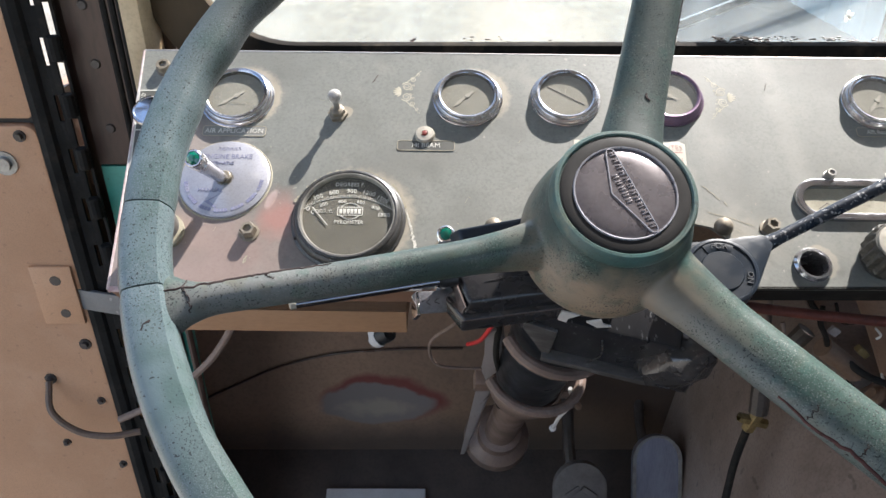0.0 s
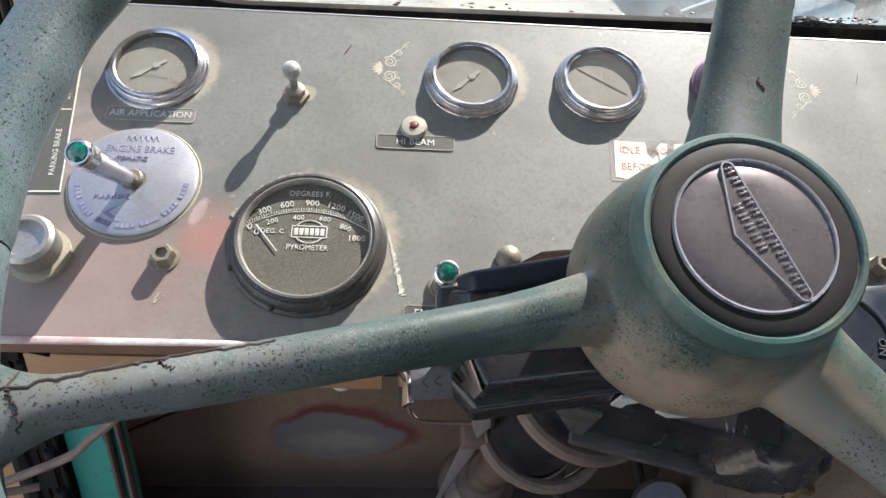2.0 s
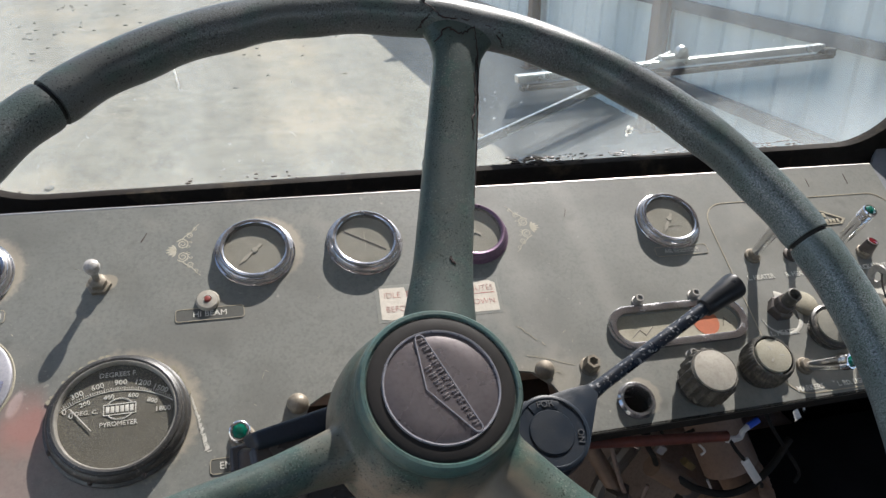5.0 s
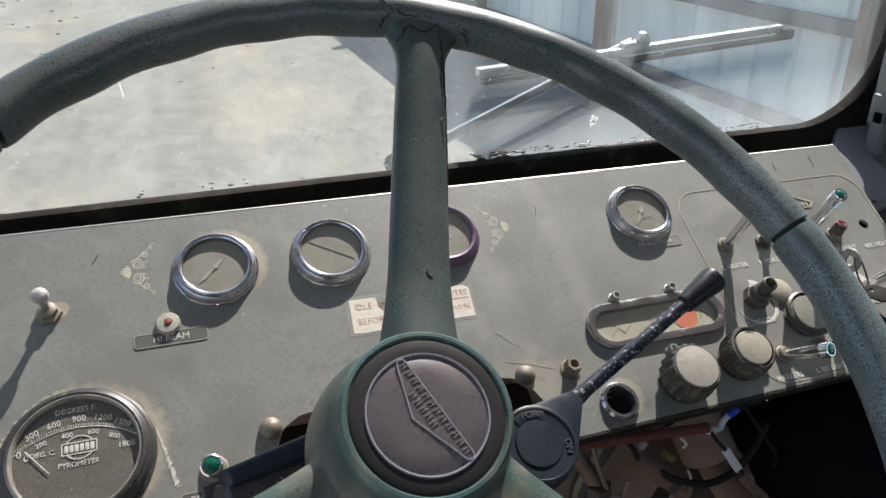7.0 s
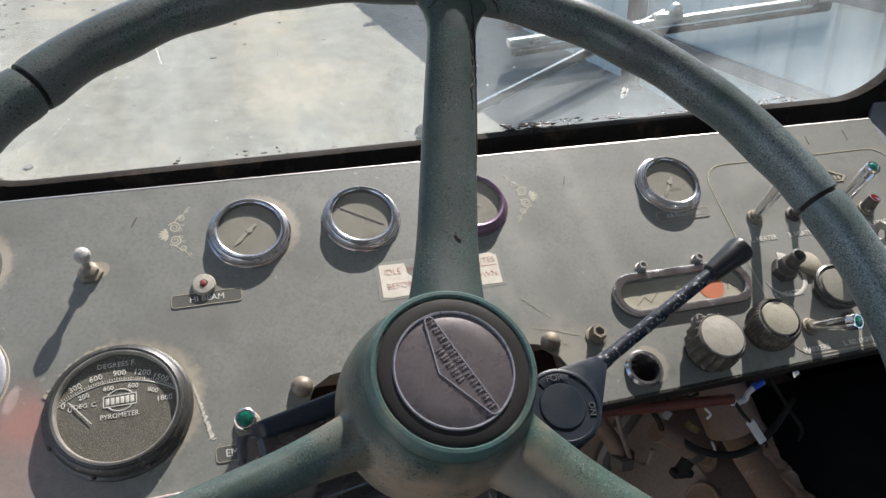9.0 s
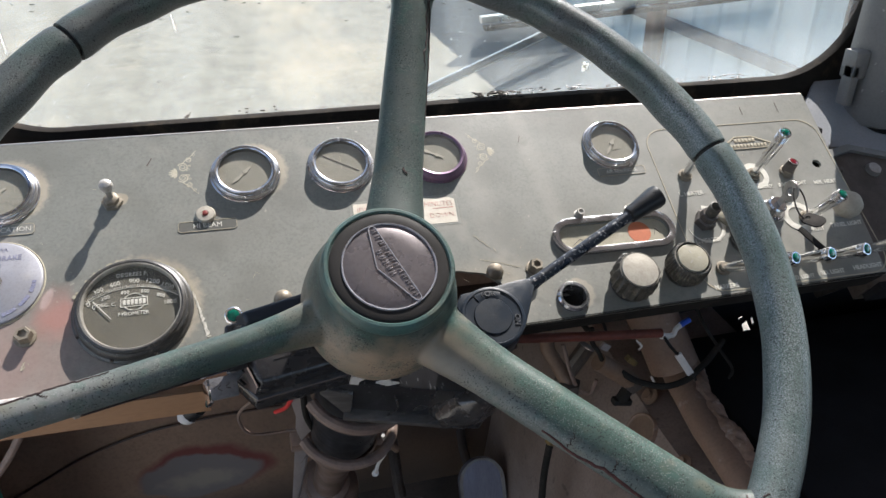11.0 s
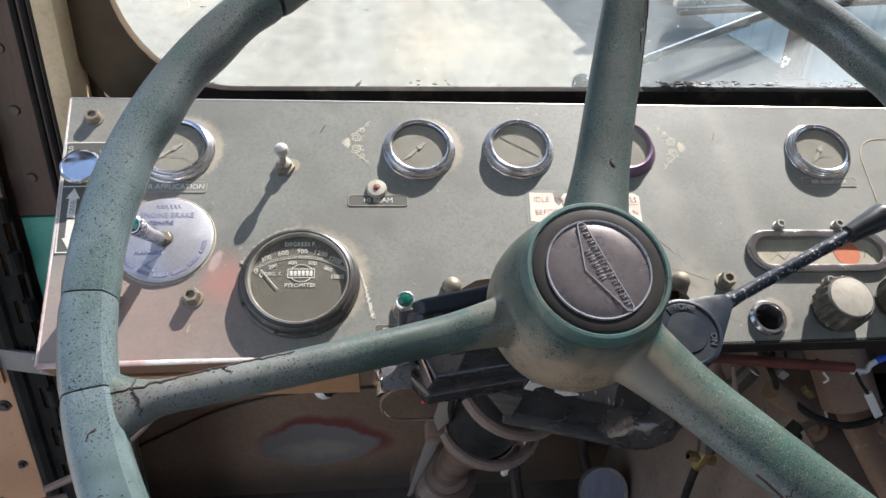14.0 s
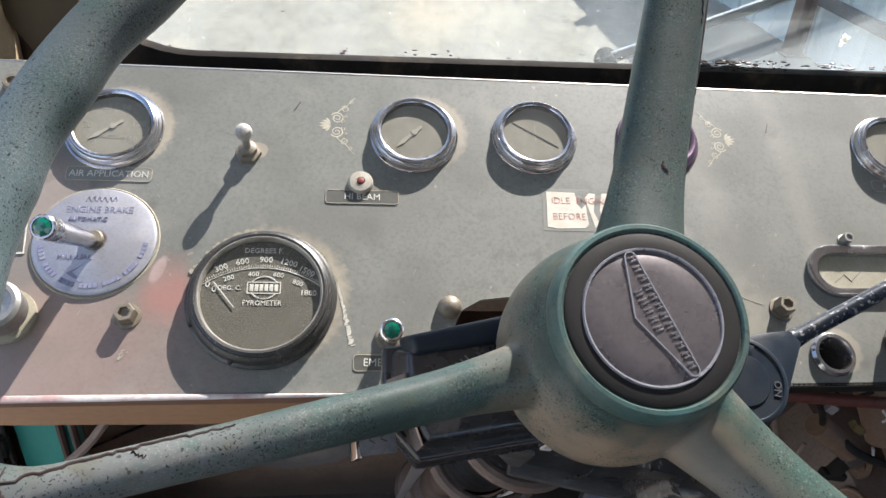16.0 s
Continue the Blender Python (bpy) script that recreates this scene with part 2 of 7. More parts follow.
M["plate"] = surf("olive_label_plate", (0.095, 0.094, 0.081), 0.5, 0, (0.070, 0.069, 0.059), 0.5, 60, 700, 0.03, ((0.25, 0.235, 0.19), 200, 0.60, 0.75, 0.4))
M["clearplate"] = surf("faded_clear_label_plate", (0.215, 0.210, 0.188), 0.5, 0, (0.175, 0.171, 0.152), 0.5, 60, 700, 0.03)
M["jake"] = surf("brushed_lavender_aluminium", (0.40, 0.40, 0.435), 0.42, 0.5, (0.31, 0.31, 0.345), 0.6, 40, 600, 0.05, ((0.46, 0.43, 0.40), 70, 0.55, 0.78, 0.4))
M["jakeink"] = surf("faded_blue_print", (0.215, 0.22, 0.33), 0.5, 0.2, (0.29, 0.29, 0.36), 0.8, 90, 900, 0.02)
M["greengem"] = surf("green_jewel", (0.0, 0.16, 0.10), 0.08, 0.0, (0.0, 0.05, 0.04), 0.6, 300, 600, 0, coat=1.0)
M["redgem"] = surf("red_jewel", (0.16, 0.006, 0.012), 0.1, 0.0, (0.05, 0.0, 0.005), 0.6, 300, 600, 0, coat=1.0)
M["reddull"] = surf("faded_red_lens", (0.25, 0.05, 0.04), 0.4, 0, (0.25, 0.06, 0.05), 0.5, 300, 600, 0.05)
M["purple"] = surf("purple_anodised_bezel", (0.20, 0.13, 0.19), 0.35, 0.6, (0.10, 0.06, 0.095), 0.5, 60, 400, 0.05, ((0.4, 0.36, 0.36), 80, 0.62, 0.75, 0.4))
M["knob"] = surf("dusty_black_knob", (0.075, 0.068, 0.056), 0.6, 0, (0.04, 0.037, 0.03), 0.6, 80, 600, 0.15, ((0.3, 0.27, 0.21), 140, 0.5, 0.7, 0.55))
M["knobcap"] = surf("dust_white_knob_cap", (0.4, 0.37, 0.31), 0.6, 0.2, (0.27, 0.24, 0.2), 0.6, 90, 500, 0.15)
M["shiny"] = surf("wrinkled_black_plastic", (0.042, 0.040, 0.041), 0.22, 0, (0.016, 0.015, 0.015), 0.8, 90, 260, 0.45, ((0.20, 0.18, 0.165), 220, 0.58, 0.70, 0.55), spec=0.7)
M["boxblack"] = surf("scuffed_black_sheet", (0.022, 0.022, 0.025), 0.34, 0, (0.012, 0.012, 0.013), 0.7, 40, 300, 0.15, ((0.13, 0.14, 0.155), 55, 0.60, 0.78, 0.45), ((0.20, 0.20, 0.20), 420, 0.66, 0.70, 0.6), stretch=(1, 0.35, 0.35), spec=0.5)
M["boxlip"] = surf("dusty_scraped_lip", (0.085, 0.078, 0.075), 0.5, 0, (0.035, 0.033, 0.033), 0.9, 90, 400, 0.2, ((0.26, 0.245, 0.235), 160, 0.54, 0.70, 0.6), stretch=(0.35, 1, 1))
M["clipsteel"] = surf("dull_plated_clip", (0.27, 0.265, 0.28), 0.35, 0.6, (0.15, 0.145, 0.15), 0.7, 60, 500, 0.06)
M["emboss"] = surf("grey_embossed_print", (0.17, 0.17, 0.178), 0.5, 0, (0.10, 0.10, 0.105), 0.7, 200, 700, 0.03)
M["black"] = surf("worn_black_plastic", (0.016, 0.018, 0.022), 0.36, 0, (0.008, 0.008, 0.008), 0.6, 40, 500, 0.08, ((0.10, 0.085, 0.07), 60, 0.66, 0.82, 0.35), spec=0.4)
M["valve"] = surf("blue_black_painted_casting", (0.016, 0.024, 0.036), 0.40, 0, (0.010, 0.014, 0.020), 0.6, 60, 700, 0.15, ((0.05, 0.058, 0.072), 120, 0.62, 0.75, 0.25), spec=0.3)
M["wand"] = surf("chipped_blue_black_rod", (0.022, 0.03, 0.045), 0.3, 0.2, (0.01, 0.013, 0.02), 0.6, 60, 400, 0.2, None, ((0.42, 0.42, 0.42), 380, 0.60, 0.64, 0.75))
M["rubber"] = surf("black_rubber", (0.02, 0.018, 0.016), 0.85, 0, (0.012, 0.011, 0.01), 0.6, 30, 300, 0.3, ((0.085, 0.065, 0.045), 40, 0.55, 0.8, 0.4), spec=0.2)
M["glossblack"] = surf("glossy_black_casting", (0.024, 0.024, 0.027), 0.26, 0, (0.034, 0.031, 0.030), 0.7, 60, 500, 0.05, ((0.16, 0.12, 0.10), 50, 0.60, 0.80, 0.35), spec=0.6)
M["wornend"] = surf("brown_worn_black_plastic", (0.13, 0.098, 0.088), 0.38, 0, (0.085, 0.062, 0.056), 0.7, 60, 500, 0.06, spec=0.5)
M["wheel"] = surf("speckled_teal_rim", (0.062, 0.094, 0.089), 0.36, 0, (0.074, 0.094, 0.090), 0.8, 9, 600, 0.35)
# upper arcs painted greyer and darker, as turned away from the sun
stain_or_light(M["wheel"], (0.10, 0.235, 0.0), (0.30, 0.13, 0.5), (0.070, 0.078, 0.078), 0.5, 0.3, 12, 0.9)
# bluish sky light from the doorway side, put into the left arc's paint
stain_or_light(M["wheel"], (-0.26, -0.06, 0.0), (0.05, 0.16, 0.5), (0.115, 0.160, 0.170), 0.5, 0.3, 14, 0.8)
stain_or_light(M["wheel"], (0.27, 0.03, 0.0), (0.07, 0.20, 0.5), (0.085, 0.116, 0.108), 0.5, 0.3, 14, 0.85)
stain_or_light(M["wheel"], (-0.17, 0.20, 0.0), (0.15, 0.12, 0.5), (0.074, 0.080, 0.078), 0.5, 0.3, 14, 0.85)
specks(M["wheel"], (0.042, 0.080, 0.069), 45, 0.50, 0.64, 0.5)
specks(M["wheel"], (0.28, 0.295, 0.325), 1500, 0.54, 0.62, 0.34, (14, 0.40, 0.58))
specks(M["wheel"], (0.34, 0.36, 0.38), 1250, 0.50, 0.60, 0.50, (18, 0.34, 0.5), ((0.24, 0.02, 0.0), (0.10, 0.26, 0.5), 0))
specks(M["wheel"], (0.008, 0.012, 0.012), 1000, 0.625, 0.655, 0.9, (20, 0.36, 0.52))
specks(M["wheel"], (0.010, 0.014, 0.014), 1050, 0.60, 0.64, 0.8, (16, 0.34, 0.50), ((0.20, 0.06, 0.0), (0.16, 0.30, 0.5), 0))
specks(M["wheel"], (0.012, 0.016, 0.016), 520, 0.69, 0.71, 0.9)
M["hub"] = surf("teal_hub_worn_to_tan", (0.034, 0.060, 0.053), 0.42, 0, (0.056, 0.074, 0.067), 0.9, 15, 300, 0.22, ((0.135, 0.150, 0.140), 24, 0.56, 0.76, 0.40), None, spec=0.32)
stain_or_light(M["hub"], (-0.006, -0.050, -0.052), (0.062, 0.062, 0.040), (0.30, 0.218, 0.152), 0.30, 0.45, 60, 0.92)
stain_or_light(M["hub"], (-0.044, -0.014, -0.052), (0.026, 0.05, 0.036), (0.20, 0.165, 0.125), 0.40, 0.45, 70, 0.75)
stain_or_light(M["hub"], (0.046, -0.066, -0.036), (0.032, 0.022, 0.03), (0.19, 0.165, 0.130), 0.45, 0.5, 90, 0.6, -0.78)
stain_or_light(M["hub"], (-0.20, -0.066, 0.0), (0.062, 0.012, 0.03), (0.165, 0.165, 0.162), 0.5, 0.5, 80, 0.75, 0.29)
stain_or_light(M["hub"], (0.106, -0.096, -0.02), (0.095, 0.0085, 0.06), (0.030, 0.070, 0.056), 0.6, 0.6, 70, 0.7, -0.78)
stain_or_light(M["hub"], (0.082, -0.108, -0.02), (0.080, 0.0075, 0.06), (0.150, 0.158, 0.148), 0.6, 0.6, 120, 0.7, -0.78)
stain_or_light(M["hub"], (0.035, 0.15, -0.01), (0.013, 0.11, 0.05), (0.088, 0.100, 0.094), 0.6, 0.5, 60, 0.65, -0.2)
# verdigris and olive mottling, pale flaked edge of one spoke, dark pits
specks(M["hub"], (0.045, 0.096, 0.079), 110, 0.52, 0.64, 0.45, (26, 0.40, 0.58))
specks(M["hub"], (0.095, 0.088, 0.058), 75, 0.53, 0.66, 0.50, (22, 0.45, 0.60))
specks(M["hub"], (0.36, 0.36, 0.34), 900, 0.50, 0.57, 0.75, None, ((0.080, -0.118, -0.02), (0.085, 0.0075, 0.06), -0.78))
specks(M["hub"], (0.24, 0.245, 0.225), 1000, 0.58, 0.66, 0.40, (26, 0.40, 0.60))
specks(M["hub"], (0.010, 0.014, 0.014), 950, 0.62, 0.65, 0.9, (30, 0.38, 0.56))
specks(M["hub"], (0.012, 0.014, 0.014), 480, 0.68, 0.70, 0.85, (18, 0.42, 0.58))
M["hubband"] = surf("grimy_teal_band", (0.055, 0.118, 0.112), 0.42, 0, (0.055, 0.075, 0.062), 0.9, 24, 500, 0.1, ((0.22, 0.20, 0.13), 45, 0.56, 0.74, 0.45), ((0.02, 0.025, 0.025), 420, 0.66, 0.70, 0.8))
M["core"] = surf("black_core", (0.012, 0.011, 0.01), 0.7, 0, None, 0.5, 50, 300)
M["crack"] = surf("rusty_crack", (0.03, 0.014, 0.012), 0.8, 0, (0.012, 0.008, 0.008), 0.6, 90, 500)
M["redcrack"] = surf("red_cracked_core", (0.09, 0.026, 0.02), 0.75, 0, (0.03, 0.012, 0.01), 0.8, 150, 500)
M["hornring"] = surf("matt_black_horn_ring", (0.020, 0.018, 0.017), 0.65, 0, (0.013, 0.012, 0.011), 0.5, 40, 700, 0.06, spec=0.2)
M["emblem"] = surf("bronze_grey_emblem", (0.205, 0.185, 0.192), 0.30, 0.55, (0.135, 0.118, 0.122), 0.8, 38, 400, 0.03, ((0.04, 0.034, 0.036), 60, 0.66, 0.72, 0.7))
M["relief"] = surf("worn_bright_relief", (0.40, 0.40, 0.44), 0.34, 0.5, (0.24, 0.235, 0.26), 0.6, 160, 700, 0.05)
M["letterbar"] = surf("worn_raised_bar", (0.25, 0.235, 0.25), 0.30, 0.6, (0.16, 0.145, 0.15), 0.7, 200, 700, 0.05)
M["faintink"] = surf("faint_blue_print", (0.27, 0.27, 0.37), 0.45, 0.3, None, 0.3, 200, 900, 0.02)
M["tan"] = surf("tan_door_vinyl", (0.66, 0.355, 0.195), 0.6, 0, (0.53, 0.28, 0.15), 0.6, 6, 900, 0.1, ((0.72, 0.46, 0.30), 11, 0.5, 0.8, 0.4), ((0.40, 0.20, 0.11), 120, 0.68, 0.72, 0.5))
M["board"] = surf("brown_hardboard_edge", (0.35, 0.185, 0.092), 0.65, 0, (0.25, 0.13, 0.066), 0.5, 20, 400, 0.15, stretch=(0.3, 1, 1))
M["jamb"] = surf("brown_grimy_jamb", (0.085, 0.047, 0.034), 0.38, 0, (0.034, 0.022, 0.018), 0.8, 18, 250, 0.15, ((0.22, 0.125, 0.075), 30, 0.58, 0.8, 0.4), stretch=(1, 1, 0.2))
M["green"] = surf("teal_green_cab_paint", (0.04, 0.30, 0.235), 0.4, 0, (0.03, 0.22, 0.175), 0.4, 14, 400, 0.06, None, ((0.04, 0.05, 0.045), 60, 0.68, 0.7, 0.8))
M["firewall"] = surf("brown_firewall_paint", (0.39, 0.24, 0.155), 0.55, 0, (0.25, 0.155, 0.10), 0.8, 5, 200, 0.1, ((0.13, 0.085, 0.06), 8, 0.56, 0.76, 0.5))
# footwell shade painted in: dark along the floor and behind the column
stain_or_light(M["firewall"], (0.0, 0.925, 1.43), (0.55, 1, 0.045), (0.06, 0.045, 0.036), 0.7, 0.35, 14, 0.9)
stain_or_light(M["firewall"], (0.30, 0.925, 1.62), (0.28, 1, 0.20), (0.045, 0.034, 0.028), 0.7, 0.35, 10, 0.85)
stain_or_light(M["firewall"], (-0.098, 0.925, 1.530), (0.095, 1, 0.047), (0.17, 0.034, 0.028), 0.12, 0.45, 15, 0.9)
stain_or_light(M["firewall"], (-0.108, 0.925, 1.520), (0.088, 1, 0.041), (0.20, 0.168, 0.152), 0.06, 0.45, 15, 1.0)
stain_or_light(M["firewall"], (-0.105, 0.925, 1.512), (0.050, 1, 0.016), (0.33, 0.27, 0.20), 0.4, 0.8, 60, 0.7)
M["tunnel"] = surf("grey_pink_primer", (0.27, 0.205, 0.172), 0.5, 0, (0.17, 0.118, 0.09), 0.85, 9, 300, 0.2, ((0.10, 0.066, 0.048), 16, 0.54, 0.70, 0.6), ((0.08, 0.058, 0.045), 60, 0.68, 0.73, 0.6))
M["rolled"] = surf("tan_rolled_edge_paint", (0.24, 0.155, 0.11), 0.55, 0, (0.19, 0.12, 0.085), 0.7, 10, 300, 0.15, ((0.44, 0.38, 0.35), 60, 0.62, 0.74, 0.5))
M["sheet"] = surf("bare_grey_sheet", (0.34, 0.30, 0.285), 0.55, 0.2, (0.33, 0.29, 0.28), 0.6, 14, 300, 0.1, None, ((0.1, 0.07, 0.06), 45, 0.68, 0.72, 0.7))
M["foam"] = surf("crumbling_tan_foam", (0.27, 0.175, 0.125), 0.9, 0, (0.20, 0.125, 0.09), 0.8, 40, 160, 0.8, ((0.48, 0.42, 0.39), 70, 0.56, 0.70, 0.5))
M["carpet"] = surf("black_insulation", (0.020, 0.020, 0.022), 0.95, 0, (0.012, 0.012, 0.012), 0.6, 20, 700, 0.4, None, ((0.2, 0.2, 0.2), 900, 0.8, 0.82, 0.6), spec=0.04)
M["mat"] = surf("brown_black_rubber_floor_mat", (0.085, 0.064, 0.052), 0.7, 0, (0.040, 0.031, 0.027), 0.7, 12, 200, 0.3)
M["pedal"] = surf("polished_grey_pedal", (0.34, 0.35, 0.42), 0.45, 0.5, (0.2, 0.2, 0.25), 0.6, 30, 400, 0.2, stretch=(1, 0.2, 0.2))
M["pedalrub"] = surf("dusty_rubber_pedal", (0.13, 0.115, 0.105), 0.7, 0, (0.07, 0.06, 0.055), 0.6, 40, 300, 0.3)
M["column"] = surf("dirty_brown_column", (0.20, 0.135, 0.105), 0.5, 0.1, (0.10, 0.07, 0.056), 0.7, 30, 300, 0.2, ((0.26, 0.165, 0.12), 24, 0.54, 0.75, 0.5))
M["brownpipe"] = surf("brown_painted_pipe", (0.19, 0.12, 0.08), 0.55, 0, (0.1, 0.06, 0.04), 0.6, 30, 300, 0.2)
M["hose"] = surf("brown_hose", (0.21, 0.145, 0.115), 0.65, 0, (0.12, 0.083, 0.067), 0.6, 60, 300, 0.2)
M["orange"] = surf("faded_red_conduit", (0.16, 0.036, 0.02), 0.6, 0, (0.07, 0.02, 0.014), 0.8, 40, 300, 0.1)
M["brass"] = surf("tarnished_brass", (0.32, 0.23, 0.10), 0.5, 0.6, (0.12, 0.085, 0.045), 0.8, 90, 400, 0.2)
M["bluewire"] = surf("blue_connector", (0.03, 0.09, 0.5), 0.4)
M["redwire"] = surf("red_wire", (0.55, 0.03, 0.03), 0.45)
M["whitepl"] = surf("white_plastic", (0.62, 0.6, 0.58), 0.5, 0, (0.45, 0.42, 0.4), 0.4, 60, 400, 0.05)
M["ballwhite"] = surf("grimy_white_ball", (0.50, 0.48, 0.45), 0.4, 0, (0.27, 0.24, 0.21), 0.85, 160, 600, 0.05)
M["greypost"] = surf("grey_painted_casting", (0.17, 0.165, 0.16), 0.5, 0, (0.12, 0.115, 0.11), 0.5, 20, 400, 0.1, None, ((0.4, 0.38, 0.36), 150, 0.7, 0.73, 0.5))
M["ledge"] = surf("blue_grey_dash_top", (0.26, 0.27, 0.29), 0.5, 0.1, (0.19, 0.2, 0.21), 0.5, 16, 400, 0.06, None, ((0.05, 0.05, 0.05), 40, 0.74, 0.76, 0.8))
M["paper"] = surf("cracked_cream_decal", (0.66, 0.6, 0.5), 0.6, 0, (0.5, 0.44, 0.35), 0.5, 120, 700, 0.05)
M["redink"] = surf("red_print", (0.5, 0.13, 0.11), 0.6)
M["tape"] = surf("clear_tape_remnant", (0.262, 0.262, 0.232), 0.35, 0, (0.235, 0.235, 0.205), 0.5, 120, 900, 0.03)
M["orangespot"] = surf("orange_paint_mark", (0.5, 0.13, 0.05), 0.7, 0, (0.35, 0.13, 0.07), 0.6, 150, 700, 0.05)
M["felt"] = surf("dusty_fuel_plate", (0.36, 0.33, 0.25), 0.8, 0, (0.26, 0.235, 0.17), 0.6, 60, 700, 0.1)
M["roof"] = surf("faded_rose_brown_vinyl", (0.58, 0.52, 0.50), 0.85, 0, (0.48, 0.43, 0.41), 0.4, 10, 300, 0.2)
M["wiper"] = surf("satin_aluminium_wiper", (0.7, 0.69, 0.67), 0.35, 0.8, (0.55, 0.53, 0.5), 0.4, 40, 400, 0.05)
M["siding"] = surf("galvanised_blue_grey_siding", (0.76, 0.82, 0.82), 0.5, 0.05, (0.64, 0.70, 0.70), 0.6, 0.7, 8, 0.05, ((0.6, 0.56, 0.48), 1.3, 0.55, 0.8, 0.4), stretch=(1, 1, 0.25))
M["girt"] = surf("dark_weathered_girt", (0.16, 0.15, 0.15), 0.7, 0, (0.1, 0.09, 0.09), 0.6, 2, 20)
M["rust"] = surf("rusty_steel_post", (0.24, 0.125, 0.075), 0.75, 0.1, (0.14, 0.07, 0.045), 0.7, 3, 40, 0.2, stretch=(1, 1, 0.3))
M["ground"] = surf("pale_dusty_concrete", (0.300, 0.272, 0.222), 0.9, 0, (0.215, 0.197, 0.165), 0.85, 6.5, 55, 0.3, ((0.46, 0.375, 0.265), 0.6, 0.5, 0.7, 0.6), ((0.13, 0.118, 0.10), 22.0, 0.58, 0.68, 0.5), stretch=(1, 0.42, 1))
specks(M["ground"], (0.10, 0.09, 0.078), 30, 0.59, 0.66, 0.62, (1.1, 0.42, 0.57))
specks(M["ground"], (0.15, 0.135, 0.112), 60, 0.58, 0.66, 0.5, (2.2, 0.42, 0.58))
specks(M["ground"], (0.50, 0.44, 0.35), 26, 0.62, 0.70, 0.45, (1.6, 0.46, 0.62))

# dusty glass: clear, a faint film of dust with painted haze, and the gloss of its surface
glass = bpy.data.materials.new("dusty_window_glass")
glass.use_nodes = True
gt = glass.node_tree
gt.nodes.clear()
go = gt.nodes.new("ShaderNodeOutputMaterial")
tr = gt.nodes.new("ShaderNodeBsdfTransparent")
tr.inputs[0].default_value = (0.84, 0.865, 0.85, 1)
df = gt.nodes.new("ShaderNodeBsdfTranslucent")
df.inputs[0].default_value = (0.70, 0.75, 0.75, 1)
gl = gt.nodes.new("ShaderNodeBsdfGlossy")
gl.inputs["Roughness"].default_value = 0.02


def grazing_gloss(nt):
    """A share of gloss that grows from 4 % towards grazing views."""
    lw = nt.nodes.new("ShaderNodeLayerWeight")
    pw = nt.nodes.new("ShaderNodeMath")
    pw.operation, pw.inputs[1].default_value = "POWER", 5.0
    nt.links.new(lw.outputs["Facing"], pw.inputs[0])
    ad = nt.nodes.new("ShaderNodeMath")
    ad.operation, ad.inputs[1].default_value, ad.inputs[2].default_value = "MULTIPLY_ADD", 0.9, 0.03
    nt.links.new(pw.outputs[0], ad.inputs[0])
    return ad.outputs[0]


gtc = gt.nodes.new("ShaderNodeTexCoord")
gmp = gt.nodes.new("ShaderNodeMapping")
gmp.inputs["Scale"].default_value = (1, 1, 0.22)
gt.links.new(gtc.outputs["Object"], gmp.inputs[0])
gn = gt.nodes.new("ShaderNodeTexNoise")
gn.inputs["Scale"].default_value, gn.inputs["Detail"].default_value = 22.0, 6.0
gt.links.new(gmp.outputs[0], gn.inputs["Vector"])
gr = gt.nodes.new("ShaderNodeMapRange")
gr.inputs["From Min"].default_value, gr.inputs["From Max"].default_value = 0.35, 0.8
gr.inputs["To Min"].default_value, gr.inputs["To Max"].default_value = 0.015, 0.105
gt.links.new(gn.outputs["Fac"], gr.inputs["Value"])
# haze of reflected sky and sun painted into the film, low and right
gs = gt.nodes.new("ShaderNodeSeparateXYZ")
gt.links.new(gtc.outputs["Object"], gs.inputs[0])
low_haze = gt.nodes.new("ShaderNodeMapRange")
low_haze.inputs["From Min"].default_value, low_haze.inputs["From Max"].default_value = 2.20, 2.13
low_haze.inputs["To Min"].default_value, low_haze.inputs["To Max"].default_value = 0.02, 0.17
gt.links.new(gs.outputs["Z"], low_haze.inputs["Value"])
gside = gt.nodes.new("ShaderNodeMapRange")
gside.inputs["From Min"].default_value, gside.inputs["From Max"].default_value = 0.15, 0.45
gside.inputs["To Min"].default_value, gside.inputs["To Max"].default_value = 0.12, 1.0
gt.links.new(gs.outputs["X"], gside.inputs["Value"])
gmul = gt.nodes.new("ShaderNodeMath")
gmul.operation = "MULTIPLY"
gt.links.new(low_haze.outputs[0], gmul.inputs[0])
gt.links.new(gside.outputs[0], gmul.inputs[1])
gsp = gt.nodes.new("ShaderNodeTexNoise")
gsp.inputs["Scale"].default_value, gsp.inputs["Detail"].default_value = 420.0, 2.0
gt.links.new(gtc.outputs["Object"], gsp.inputs["Vector"])
gspr = gt.nodes.new("ShaderNodeMapRange")
gspr.inputs["From Min"].default_value, gspr.inputs["From Max"].default_value = 0.70, 0.74
gspr.inputs["To Max"].default_value = 0.30
gt.links.new(gsp.outputs["Fac"], gspr.inputs["Value"])
gsum = gt.nodes.new("ShaderNodeMath")
gt.links.new(gmul.outputs[0], gsum.inputs[0])
gt.links.new(gspr.outputs[0], gsum.inputs[1])
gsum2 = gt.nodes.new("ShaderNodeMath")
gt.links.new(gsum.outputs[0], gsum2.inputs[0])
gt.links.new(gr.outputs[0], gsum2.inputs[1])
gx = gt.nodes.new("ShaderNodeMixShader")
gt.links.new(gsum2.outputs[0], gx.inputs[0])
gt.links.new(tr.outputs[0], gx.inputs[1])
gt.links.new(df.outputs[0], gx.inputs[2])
gy = gt.nodes.new("ShaderNodeMixShader")
gt.links.new(grazing_gloss(gt), gy.inputs[0])
